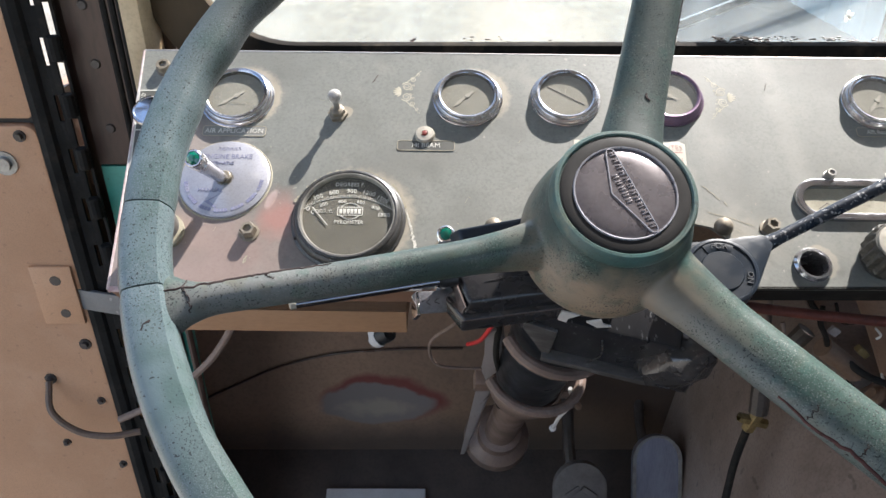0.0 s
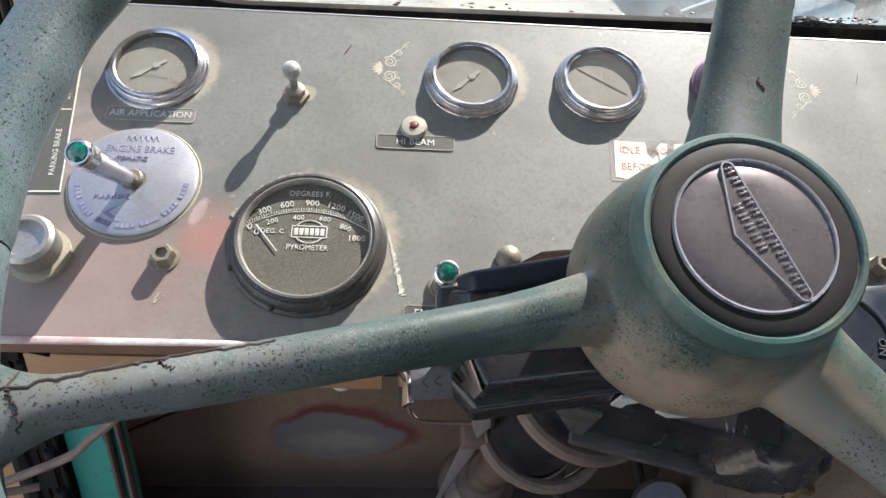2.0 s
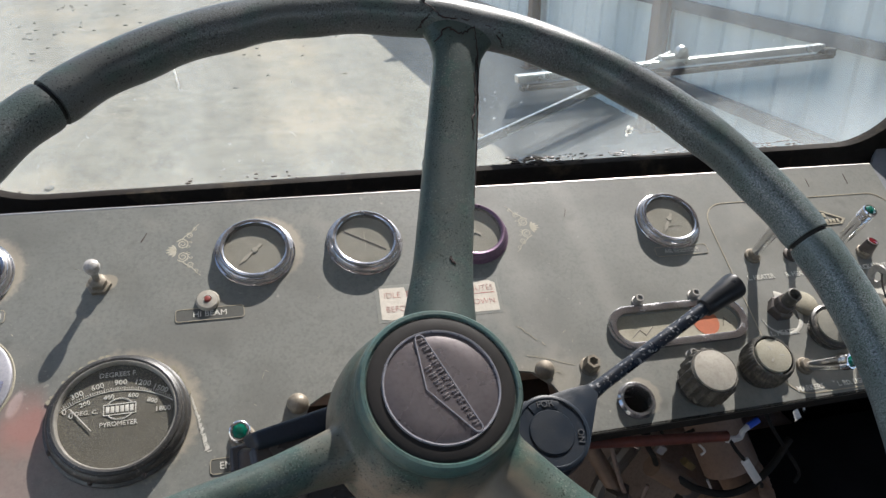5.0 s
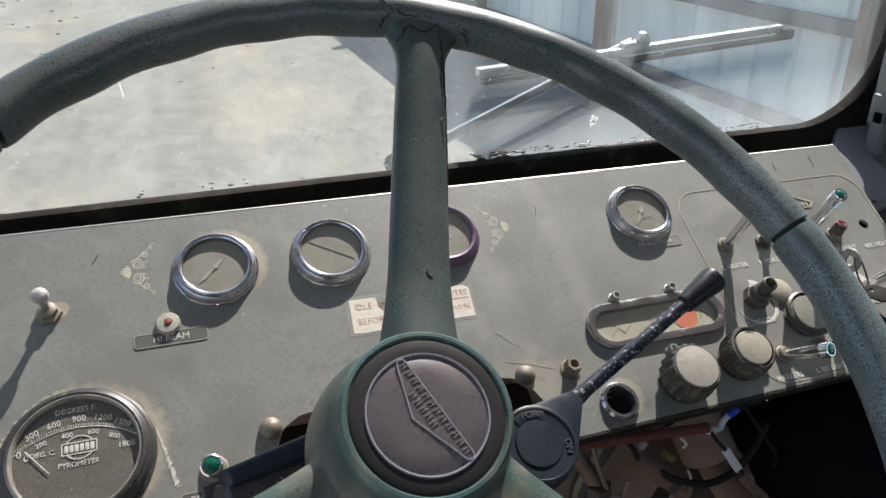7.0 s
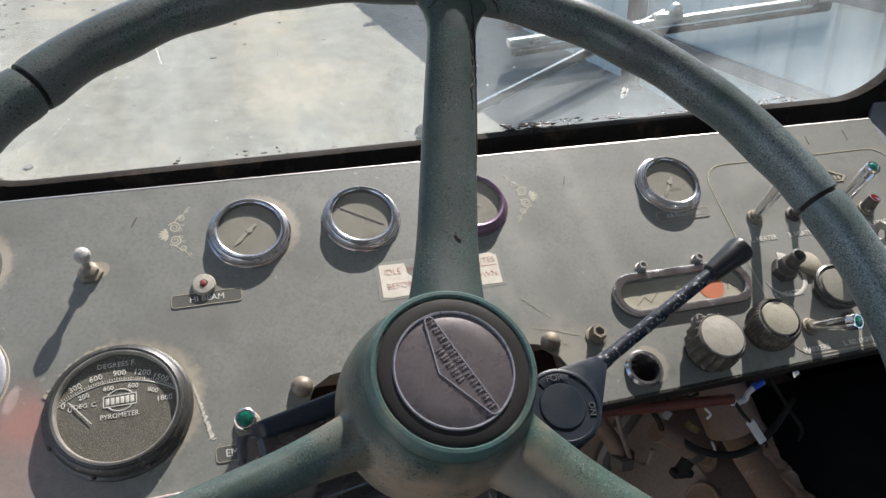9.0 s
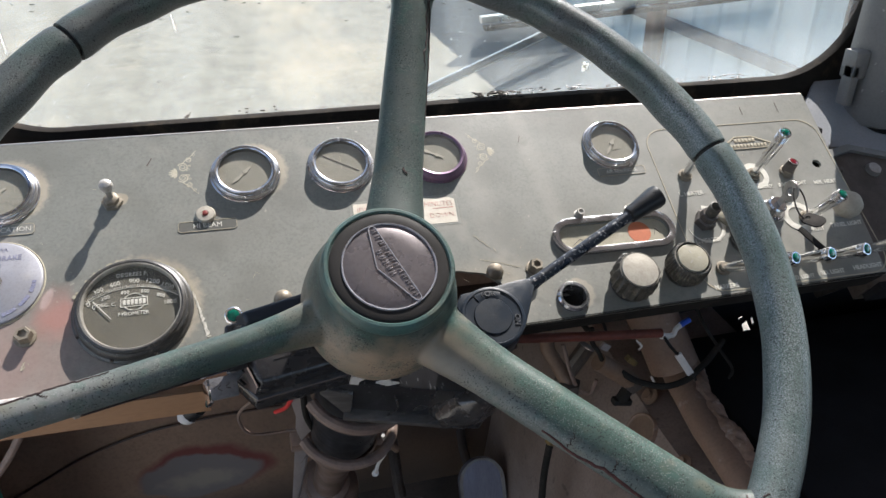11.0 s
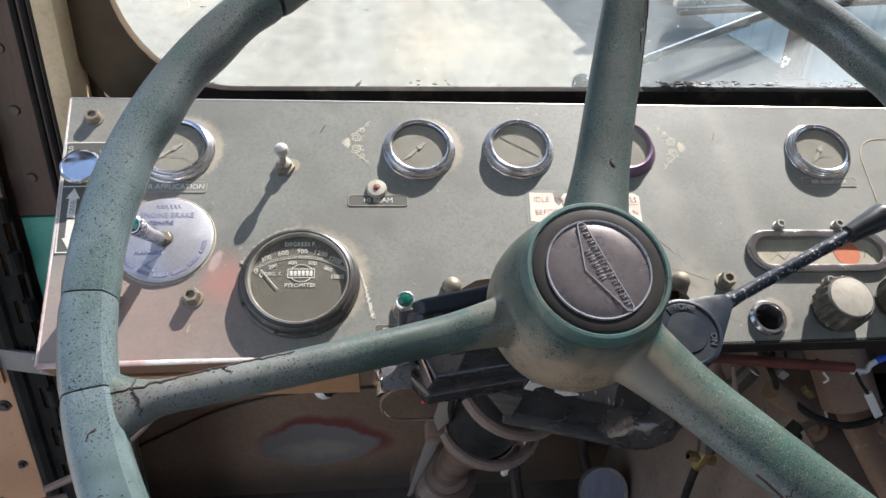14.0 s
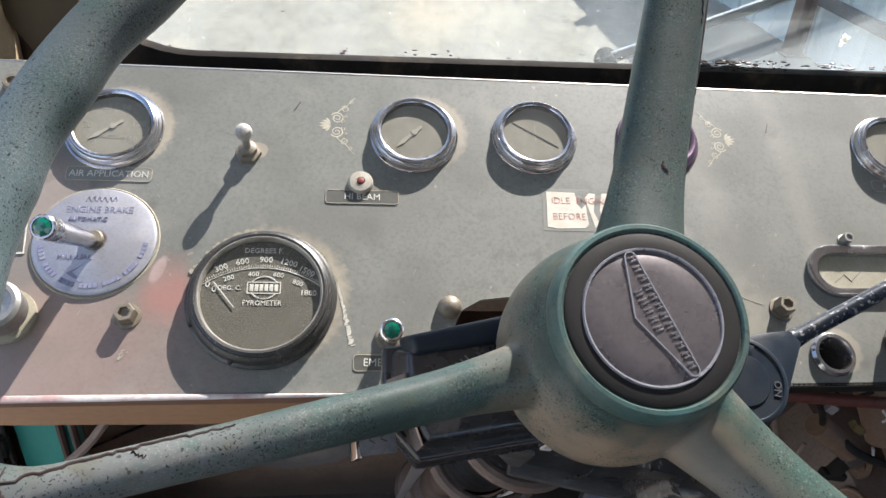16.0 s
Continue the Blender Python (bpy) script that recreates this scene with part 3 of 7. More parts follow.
gt.links.new(gx.outputs[0], gy.inputs[1])
gt.links.new(gl.outputs[0], gy.inputs[2])
gt.links.new(gy.outputs[0], go.inputs[0])
M["glass"] = glass

M["seal"] = surf("sun_browned_rubber", (0.022, 0.018, 0.014), 0.85, 0, (0.012, 0.010, 0.009), 0.7, 18, 200, 0.4, ((0.11, 0.085, 0.05), 30, 0.56, 0.74, 0.45), spec=0.15)
stain_or_light(M["seal"], (-0.27, 0.74, 2.3), (0.07, 0.2, 0.30), (0.15, 0.11, 0.07), 0.5, 0.4, 30, 0.6)
M["trim"] = surf("pale_tan_trim", (0.62, 0.48, 0.30), 0.5, 0, (0.42, 0.30, 0.18), 0.6, 25, 300, 0.1)
# a scratch catches the light that comes through the glass
scr = bpy.data.materials.new("white_scratch")
scr.use_nodes = True
st_ = scr.node_tree
st_.nodes.clear()
so_ = st_.nodes.new("ShaderNodeOutputMaterial")
sb_ = st_.nodes.new("ShaderNodeBsdfTranslucent")
sb_.inputs[0].default_value = (0.9, 0.9, 0.88, 1)
st_.links.new(sb_.outputs[0], so_.inputs[0])
M["scratch"] = scr

# thin clear lens over a dial: mostly clear with gloss
lens = bpy.data.materials.new("gauge_lens")
lens.use_nodes = True
lt = lens.node_tree
lt.nodes.clear()
lo_ = lt.nodes.new("ShaderNodeOutputMaterial")
ltr = lt.nodes.new("ShaderNodeBsdfTransparent")
lgl = lt.nodes.new("ShaderNodeBsdfGlossy")
lgl.inputs["Roughness"].default_value = 0.3
lmx = lt.nodes.new("ShaderNodeMixShader")
lt.links.new(grazing_gloss(lt), lmx.inputs[0])
lt.links.new(ltr.outputs[0], lmx.inputs[1])
lt.links.new(lgl.outputs[0], lmx.inputs[2])
lt.links.new(lmx.outputs[0], lo_.inputs[0])
M["lens"] = lens


# ---- mesh helpers ----
def lathe(profile, seg=40, m=None):
    """Turns (radius, height) pairs round the z axis."""
    bm = bmesh.new()
    rings = []
    for r, z in profile:
        if r < 1e-6:
            rings.append([bm.verts.new((0, 0, z))])
        else:
            rings.append([bm.verts.new((r * math.cos(2 * math.pi * i / seg), r * math.sin(2 * math.pi * i / seg), z)) for i in range(seg)])
    for a, b in zip(rings, rings[1:]):
        for i in range(seg):
            j = (i + 1) % seg
            q = [a[i % len(a)], a[j % len(a)], b[j % len(b)], b[i % len(b)]]
            q = [v for k, v in enumerate(q) if v not in q[:k]]
            if len(q) > 2:
                bm.faces.new(q)
    if m is not None:
        bm.transform(m)
    bmesh.ops.recalc_face_normals(bm, faces=bm.faces)
    return bm


def rbox(sx, sy, sz, bevel=0.002, m=None, seg=2):
    bm = bmesh.new()
    bmesh.ops.create_cube(bm, size=1.0, matrix=Matrix.Diagonal((sx, sy, sz, 1)))
    if bevel > 0:
        bmesh.ops.bevel(bm, geom=bm.edges[:], offset=bevel, segments=seg, profile=0.6, affect="EDGES")
    if m is not None:
        bm.transform(m)
    return bm


def smooth_path(points, n=8):
    """A Catmull-Rom line through the points."""
    ps = [Vector(p) for p in points]
    ps = [ps[0] * 2 - ps[1]] + ps + [ps[-1] * 2 - ps[-2]]
    out = []
    for i in range(1, len(ps) - 2):
        a, b, c, d = ps[i - 1:i + 3]
        for k in range(n):
            t = k / n
            out.append(0.5 * ((2 * b) + (c - a) * t + (2 * a - 5 * b + 4 * c - d) * t * t + (3 * b - a - 3 * c + d) * t ** 3))
    out.append(ps[-2])
    return out


def sweep(path, radius, seg=10, up=(0, 0, 1), cap=True):
    """A tube along a line; radius: a number, or a function of (share of the way, angle) giving (side, up) offsets."""
    bm = bmesh.new()
    n = len(path)
    rings = []
    side0 = None
    for i, p in enumerate(path):
        d = (path[min(i + 1, n - 1)] - path[max(i - 1, 0)]).normalized()
        if side0 is None:
            u = Vector(up)
            side = d.cross(u) if d.cross(u).length > 1e-3 else d.cross(Vector((1, 0, 0)))
        else:
            side = side0 - d * side0.dot(d)
        side.normalize()
        side0 = side
        upv = side.cross(d).normalized()
        ring = []
        for k in range(seg):
            a = 2 * math.pi * k / seg
            if callable(radius):
                x, y = radius(i / (n - 1), a)
            else:
                x, y = radius * math.cos(a), radius * math.sin(a)
            ring.append(bm.verts.new(p + side * x + upv * y))
        rings.append(ring)
    for a, b in zip(rings, rings[1:]):
        for k in range(seg):
            j = (k + 1) % seg
            bm.faces.new((a[k], a[j], b[j], b[k]))
    if cap:
        bm.faces.new(rings[0][::-1])
        bm.faces.new(rings[-1])
    bmesh.ops.recalc_face_normals(bm, faces=bm.faces)
    return bm


def slab(outline, z0, z1, holes=(), bevel=0.0, m=None):
    """A plate of an outline in x and y, with holes, from z0 to z1."""
    bm = bmesh.new()
    edges = []
    for loop in (outline, *holes):
        vs = [bm.verts.new((x, y, z0)) for x, y in loop]
        edges += [bm.edges.new((vs[i], vs[(i + 1) % len(vs)])) for i in range(len(vs))]
    if holes:
        bmesh.ops.triangle_fill(bm, use_beauty=True, use_dissolve=False, edges=edges)
    else:
        bm.faces.new(bm.verts[:])
    got = bmesh.ops.extrude_face_region(bm, geom=bm.faces[:])
    bmesh.ops.translate(bm, verts=[g for g in got["geom"] if isinstance(g, bmesh.types.BMVert)], vec=(0, 0, z1 - z0))
    bmesh.ops.recalc_face_normals(bm, faces=bm.faces)
    if bevel > 0:
        rim = [e for e in bm.edges if len(e.link_faces) == 2 and e.calc_face_angle(0) > 0.9 and abs(e.verts[0].co.z - e.verts[1].co.z) < 1e-6]
        bmesh.ops.bevel(bm, geom=rim, offset=bevel, segments=2, profile=0.6, affect="EDGES")
    if m is not None:
        bm.transform(m)
    return bm


def circle(cx, cy, r, n=28):
    return [(cx + r * math.cos(2 * math.pi * i / n), cy + r * math.sin(2 * math.pi * i / n)) for i in range(n)]


def rrect(x0, y0, x1, y1, r, n=6):
    out = []
    for cx, cy, a0 in ((x1 - r, y1 - r, 0), (x0 + r, y1 - r, 90), (x0 + r, y0 + r, 180), (x1 - r, y0 + r, 270)):
        out += [(cx + r * math.cos(radians(a0 + 90 * k / n)), cy + r * math.sin(radians(a0 + 90 * k / n))) for k in range(n + 1)]
    return out


def join(*bms):
    """Several bmeshes as one."""
    out = bms[0]
    for b in bms[1:]:
        me = bpy.data.meshes.new("join")
        b.to_mesh(me)
        out.from_mesh(me)
        bpy.data.meshes.remove(me)
        b.free()
    return out


def crumple(bm, amount, scale, seed=0.0):
    for v in bm.verts:
        v.co += noise.noise_vector(v.co * scale + Vector((seed, seed * 2, 0))) * amount
    return bm


def mesh_object(name, bm, material, angle=35):
    me = bpy.data.meshes.new(name)
    bm.to_mesh(me)
    bm.free()
    me.materials.append(M[material])
    me.shade_smooth()
    me.set_sharp_from_angle(angle=radians(angle))
    return new(name, me)


def part(name, bm, material, parent, label="", angle=35):
    ob = mesh_object(name, bm, material, angle)
    ob.parent = parent
    return tagged(ob, label)


def thing(name, label, category, m=Matrix(), group="", kind=""):
    ob = new(name)
    ob.empty_display_size = 0.02
    ob.matrix_world = m
    return tagged(ob, label, category, group, kind)


def solid(name, bm, material, label, category, kind="", group="", m=None, angle=35):
    ob = mesh_object(name, bm, material, angle)
    if m is not None:
        ob.matrix_world = m
    return tagged(ob, label, category, group, kind)


def lettering(s, size, x, y, z, material, parent, turn=0.0, wide=1.0, name="lettering", deep=0.00025, align="CENTER", thin=0.0):
    """Words as a thin mesh in the parent's own x and y."""
    cu = bpy.data.curves.new("text", "FONT")
    cu.body, cu.size, cu.extrude, cu.align_x, cu.align_y, cu.resolution_u = s, size, deep, align, "CENTER", 2
    cu.offset = -thin
    tmp = bpy.data.objects.new("text", cu)
    me = bpy.data.meshes.new_from_object(tmp)
    bpy.data.objects.remove(tmp)
    bpy.data.curves.remove(cu)
    me.transform(Matrix.Translation((x, y, z)) @ Matrix.Rotation(turn, 4, "Z") @ Matrix.Diagonal((wide, 1, 1, 1)))
    me.materials.clear()
    me.materials.append(M[material])
    ob = new(name, me)
    ob.parent = parent
    return ob

# ---- frames of reference ----
# the dash panel: x to the right along it, y up it, z out of it towards the driver
PANEL = Matrix(((0.99989, 0.01497, 0.00057, -0.07483), (-0.01241, 0.84905, -0.52817, 0.53108), (-0.0084, 0.5281, 0.84914, 2.07088), (0, 0, 0, 1)))


def on_panel(x, y, z=0.0, turn=0.0):
    return PANEL @ Matrix.Translation((x, y, z)) @ Matrix.Rotation(radians(turn), 4, "Z")


# the steering wheel: its own plane, z out along the column
_n = Vector((0.0319, -0.0645, 1.0)).normalized()
_x = (Vector((1, 0, 0)) - _n * _n.x).normalized()
_y = _n.cross(_x)
WHEEL = PANEL @ Matrix(((_x.x, _y.x, _n.x, 0.1775), (_x.y, _y.y, _n.y, -0.0755), (_x.z, _y.z, _n.z, 0.1478), (0, 0, 0, 1)))
R_RIM = 0.2643

FLOOR_Z = 1.37

# ---- outside ----
gb = bmesh.new()
bmesh.ops.create_grid(gb, x_segments=60, y_segments=60, size=60)
for v in gb.verts:
    v.co.y += 40
    v.co.z += 0.03 * noise.noise(Vector((v.co.x * 0.15, v.co.y * 0.15, 0)))
bmesh.ops.create_grid(gb, x_segments=2, y_segments=2, size=900, matrix=Matrix.Translation((0, 0, -0.08)))
solid("ground", gb, "ground", "pale dusty concrete yard with dirt and pebbles", "ground", "structure")
pebbles = bmesh.new()
rng = random.Random(4)
for i in range(260):
    px, py, s = rng.uniform(-7, 4.4), rng.uniform(4.5, 22), rng.uniform(0.012, 0.045)
    bmesh.ops.create_icosphere(pebbles, subdivisions=1, radius=s, matrix=Matrix.Translation((px, py, s * 0.25)) @ Matrix.Diagonal((rng.uniform(0.7, 1.5), rng.uniform(0.7, 1.5), 0.6, 1)))
solid("pebbles", pebbles, "ground", "scattered pebbles on the dusty yard", "pebbles", "stuff")

WALL_X = 4.75
shed = thing("shed_wall", "blue-grey corrugated metal shed wall on rusty posts", "building", Matrix.Translation((WALL_X, 0, 0)), kind="structure")
prof, y = [], 2.0
while y < 40:
    prof += [(0.0, y), (0.0, y + 0.36), (-0.028, y + 0.385), (-0.028, y + 0.425), (0.0, y + 0.45)]
    y += 0.45
sb = bmesh.new()
low = [sb.verts.new((x, yy, 0.0)) for x, yy in prof]
top = [sb.verts.new((x, yy, 3.9)) for x, yy in prof]
for i in range(len(prof) - 1):
    sb.faces.new((low[i], low[i + 1], top[i + 1], top[i]))
part("siding", sb, "siding", shed, angle=10)
part("backing", rbox(0.06, 38, 3.88, 0.005, Matrix.Translation((0.06, 21, 1.945))), "siding", shed)
for gz in (0.62, 1.44, 2.3, 3.2):
    part("girt", rbox(0.07, 38, 0.115, 0.008, Matrix.Translation((-0.06, 21, gz))), "girt", shed)
for py in (4.25, 7.85, 11.6, 15.4, 19.2):
    pb = join(rbox(0.012, 0.18, 3.95, 0.002, Matrix.Translation((-0.22, py, 1.975))), rbox(0.12, 0.012, 3.95, 0.002, Matrix.Translation((-0.155, py, 1.975))), rbox(0.012, 0.18, 3.95, 0.002, Matrix.Translation((-0.09, py, 1.975))))
    part("post", pb, "rust", shed, "rusty steel post")
    part("base_plate", rbox(0.26, 0.26, 0.02, 0.004, Matrix.Translation((-0.155, py, 0.02))), "rust", shed)

# ---- the cab shell ----
WX0, WX1, WZ0, WZ1 = -0.258, 0.760, 2.128, 2.86
GLASS_Y = 0.775
STAND = Matrix(((1, 0, 0, 0), (0, 0, -1, 0), (0, 1, 0, 0), (0, 0, 0, 1)))  # x,y of a slab -> x,z upright, its z towards -y


def upright(y):
    return Matrix.Translation((0, y, 0)) @ STAND


hole = rrect(WX0, WZ0, WX1, WZ1, 0.105, 10)
hole2 = rrect(0.98, WZ0, 1.98, WZ1, 0.105, 10)
solid("wall_front", slab([(-0.289, 2.02), (2.2, 2.02), (2.2, 3.1), (-0.289, 3.1)], -0.025, 0.030, [rrect(WX0 - 0.010, WZ0 - 0.075, WX1 + 0.010, WZ1 + 0.014, 0.115, 10), hole2], m=upright(0.78)), "jamb", "grimy brown metal cab front round the windscreen", "wall", "structure")
# windscreen with its rubber
win = thing("window_1", "dusty scratched windscreen in a black rubber seal", "windscreen", kind="structure")
gasket = slab(rrect(WX0 - 0.028, WZ0 - 0.030, WX1 + 0.03, WZ1 + 0.03, 0.125, 10), 0.031, 0.047, [rrect(WX0 + 0.017, WZ0 + 0.020, WX1 - 0.026, WZ1 - 0.02, 0.10, 12)], 0.004, upright(0.78))
for v in gasket.verts:
    v.co.z += 0.0016 * noise.noise(v.co * 18)
part("rubber_seal", gasket, "seal", win, "cracked black rubber seal")
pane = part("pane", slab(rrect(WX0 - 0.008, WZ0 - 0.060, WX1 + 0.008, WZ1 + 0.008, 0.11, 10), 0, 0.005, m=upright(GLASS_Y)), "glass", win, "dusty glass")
pane.visible_shadow = False
chip = bmesh.new()
for k in range(9):
    a = k * 2.4
    bmesh.ops.create_cone(chip, cap_ends=True, segments=5, radius1=0.0022, radius2=0.0003, depth=0.002, matrix=Matrix.Translation((0.403 + 0.004 * math.cos(a) * (k / 9), GLASS_Y - 0.006, 2.167 + 0.006 * math.sin(a) * (k / 9))) @ Matrix.Rotation(1.57, 4, "X"))
part("stone_chip", chip, "scratch", win, "whitish stone chip in the glass")
dirt = bmesh.new()
rng = random.Random(8)
for i in range(170):
    x = rng.uniform(0.27, 0.62) if i < 140 else rng.uniform(-0.2, 0.27)
    s = rng.uniform(0.0005, 0.0013)
    bmesh.ops.create_icosphere(dirt, subdivisions=1, radius=s, matrix=Matrix.Translation((x, GLASS_Y - 0.010 - rng.uniform(0, 0.020), WZ0 + 0.0195 + s * 0.5)) @ Matrix.Diagonal((rng.uniform(1, 3), 1, 0.8, 1)))
part("grit", dirt, "jamb", win, "grit along the lower seal")
moss = bmesh.new()
for i in range(60):
    x = 0.27 + abs(rng.gauss(0, 0.035))
    s = rng.uniform(0.0008, 0.0022)
    bmesh.ops.create_icosphere(moss, subdivisions=1, radius=s, matrix=Matrix.Translation((x, GLASS_Y - 0.012 - rng.uniform(0, 0.026), WZ0 + 0.0200)) @ Matrix.Diagonal((rng.uniform(1, 2.5), 1, 0.7, 1)))
part("dried_sealant", moss, "seal", win, "dried brown sealant")
for x0, z0, x1, z1, w_ in ((-0.1828, 2.243, -0.1805, 2.214, 0.0007), (-0.0312, 2.243, -0.0290, 2.227, 0.0006)):
    part("scratch", sweep([Vector((x0, GLASS_Y - 0.0055, z0)), Vector((x1, GLASS_Y - 0.0055, z1))], w_, 6), "scratch", win, "pale scratch")

# wiper outside the windscreen
wip = thing("windscreen_wiper", "satin aluminium windscreen wiper parked across the glass", "wiper")
WY = 0.790
a, b = Vector((0.286, WY, 2.216)), Vector((0.638, WY, 2.2385))
d = (b - a).normalized()
lie = Matrix.Translation((a + b) / 2) @ Matrix.Rotation(-math.atan2(d.z, d.x), 4, "Y")
part("blade_spine", rbox(0.353, 0.010, 0.0075, 0.0015, lie @ Matrix.Translation((0, 0.004, 0.003))), "wiper", wip)
part("rubber_blade", rbox(0.358, 0.010, 0.005, 0.001, lie @ Matrix.Translation((0.004, -0.004, -0.005))), "rubber", wip, "black rubber blade")
part("end_cap", rbox(0.016, 0.012, 0.009, 0.002, lie @ Matrix.Translation((0.180, 0, -0.002))), "rubber", wip)
part("blade_clip", join(rbox(0.032, 0.010, 0.006, 0.0025, lie @ Matrix.Translation((-0.004, 0.004, 0.009))), lathe([(0.0, 0.008), (0.006, 0.006), (0.007, 0)], 14, lie @ Matrix.Translation((-0.001, -0.003, 0.015)) @ Matrix.Rotation(1.57, 4, "X"))), "wiper", wip)
a2, b2 = Vector((0.203, WY + 0.009, 2.134)), Vector((0.457, WY + 0.009, 2.2365))
dd2 = b2 - a2
am_ = Matrix.Translation((a2 + b2) / 2) @ Matrix.Rotation(-math.atan2(dd2.z, dd2.x), 4, "Y")
part("arm", rbox(dd2.length, 0.0016, 0.0085, 0.0003, am_), "greypost", wip, "dull grey flat arm")
for s in (1, -1):
    part("arm_edge", rbox(dd2.length, 0.004, 0.0011, 0.0003, am_ @ Matrix.Translation((0, -0.001, s * 0.0042))), "wiper", wip, "bright folded edge")
part("pivot", lathe([(0, 0.014), (0.007, 0.013), (0.008, 0), (0.010, -0.004), (0, -0.004)], 18, Matrix.Translation((0.203, WY + 0.009, 2.134)) @ Matrix.Rotation(1.57, 4, "X")), "rubber", wip)

# roof, back, far side, floor
solid("ceiling", slab([(-0.42, -1.3), (2.25, -1.3), (2.25, 0.86), (-0.42, 0.86)], 3.1, 3.15), "roof", "grey cab headliner", "ceiling", "structure")
solid("wall_back", slab([(-0.45, 1.28), (2.2, 1.28), (2.2, 3.1), (-0.45, 3.1)], -0.05, 0, [rrect(0.0, 2.15, 1.8, 2.85, 0.06)], m=upright(-1.25)), "roof", "grey cab back wall with a small window", "wall", "structure")
SIDE = Matrix(((0, 0, 1, 0), (1, 0, 0, 0), (0, 1, 0, 0), (0, 0, 0, 1)))  # slab x,y -> y,z ; z -> x
solid("wall_right", slab([(-1.2, 1.28), (0.75, 1.28), (0.75, 3.1), (-1.2, 3.1)], 2.2, 2.25, [rrect(-0.5, 2.2, 0.6, 2.95, 0.06)], m=SIDE), "roof", "grey far cab wall with a window opening", "wall", "structure")
solid("wall_left", slab([(-1.25, 1.28), (-0.42, 1.28), (-0.42, 3.1), (-1.25, 3.1)], -0.42, -0.385, m=SIDE), "roof", "grey cab side behind the door", "wall", "structure")
solid("floor", slab([(-0.45, -1.25), (2.2, -1.25), (2.2, 1.0), (-0.45, 1.0)], FLOOR_Z - 0.06, FLOOR_Z), "mat", "dark rubber-matted cab floor", "floor", "structure")
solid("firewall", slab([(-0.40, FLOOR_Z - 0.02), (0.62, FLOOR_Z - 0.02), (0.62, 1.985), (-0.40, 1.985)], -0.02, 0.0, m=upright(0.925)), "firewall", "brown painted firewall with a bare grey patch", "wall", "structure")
solid("wall_left_lower", slab([(0.72, FLOOR_Z - 0.08), (0.95, FLOOR_Z - 0.08), (0.95, 2.10), (0.72, 2.10)], -0.40, -0.385, m=SIDE), "firewall", "brown painted cab side below the dash", "wall", "structure")
solid("cowl", slab([(-0.40, 0.757), (0.48, 0.757), (0.48, 0.650), (0.95, 0.650), (0.95, 0.757), (2.2, 0.757), (2.2, 0.95), (-0.40, 0.95)], 1.988, 2.018), "firewall", "brown painted cowl plate under the windscreen", "cowl", "structure")
seam = [Vector((-0.385, 0.921, 1.53)), Vector((-0.32, 0.921, 1.565)), Vector((-0.25, 0.921, 1.60)), Vector((-0.16, 0.921, 1.625)), Vector((-0.06, 0.921, 1.633)), Vector((0.03, 0.921, 1.634))]
solid("firewall_seam", sweep(smooth_path(seam, 6), 0.0019, 8), "jamb", "dark caulked seam across the firewall", "seam", "structure")
toe = bmesh.new()
q = [(-0.40, 0.925, 1.42), (0.36, 0.925, 1.42), (0.36, 0.80, FLOOR_Z), (-0.40, 0.80, FLOOR_Z)]
toe.faces.new([toe.verts.new(p) for p in q])
got = bmesh.ops.extrude_face_region(toe, geom=toe.faces[:])
bmesh.ops.translate(toe, verts=[g for g in got["geom"] if isinstance(g, bmesh.types.BMVert)], vec=(0, 0.01, -0.014))
bmesh.ops.recalc_face_normals(toe, faces=toe.faces)
solid("toe_board", toe, "mat", "dark rubber-covered sloping toe board", "floor", "structure")

# door side: jamb, hinge, door
jam = thing("door_frame", "grimy brown door frame of the cab with green paint below", "door frame", kind="structure")
part("upper_jamb", slab([(-0.352, 2.03), (-0.291, 2.03), (-0.291, 3.1), (-0.352, 3.1)], 0, 0.03, bevel=0.003, m=upright(0.745)), "jamb", jam)
part("lower_jamb", slab([(-0.352, FLOOR_Z), (-0.30, FLOOR_Z), (-0.30, 2.028), (-0.352, 2.028)], 0, 0.028, bevel=0.003, m=upright(0.745)), "green", jam, "chipped teal-green painted lower jamb")
part("hinge_post", slab([(-0.378, FLOOR_Z), (-0.350, FLOOR_Z), (-0.350, 3.1), (-0.378, 3.1)], -0.022, 0.0, m=upright(0.753)), "jamb", jam)
for x, w in ((-0.312, 0.004), (-0.304, 0.004), (-0.296, 0.005)):
    part("rubber_bead", sweep([Vector((x, 0.715, 2.032)), Vector((x, 0.715, 3.08))], w * 0.8, 8), "rubber", jam)
part("edge_trim", slab([(-0.2935, 2.10), (-0.2745, 2.10), (-0.2745, 3.09), (-0.2935, 3.09)], 0, 0.05, bevel=0.005, m=upright(0.752)), "trim", jam, "pale tan pillar trim strip")
for z in (2.19, 2.135, 2.07):
    part("bolt", lathe([(0, 0.002), (0.004, 0.002), (0.005, 0)], 12, Matrix.Translation((-0.331, 0.715, z)) @ Matrix.Rotation(1.57, 4, "X")), "darksteel", jam)
for x in (-0.298, -0.310):
    part("lower_bead", sweep([Vector((x, 0.716, FLOOR_Z)), Vector((x + 0.004, 0.713, 1.7)), Vector((x, 0.716, 2.02))], 0.004, 8), "jamb", jam)

# the driver's door stands open, square to the cab side
door = thing("door_1", "open tan vinyl cab door with bolted lower panel", "door", kind="structure")
DY = 0.70


def door_slab(pts, d0, d1, bevel=0.0):
    return slab(pts, d0, d1, bevel=bevel, m=upright(DY))


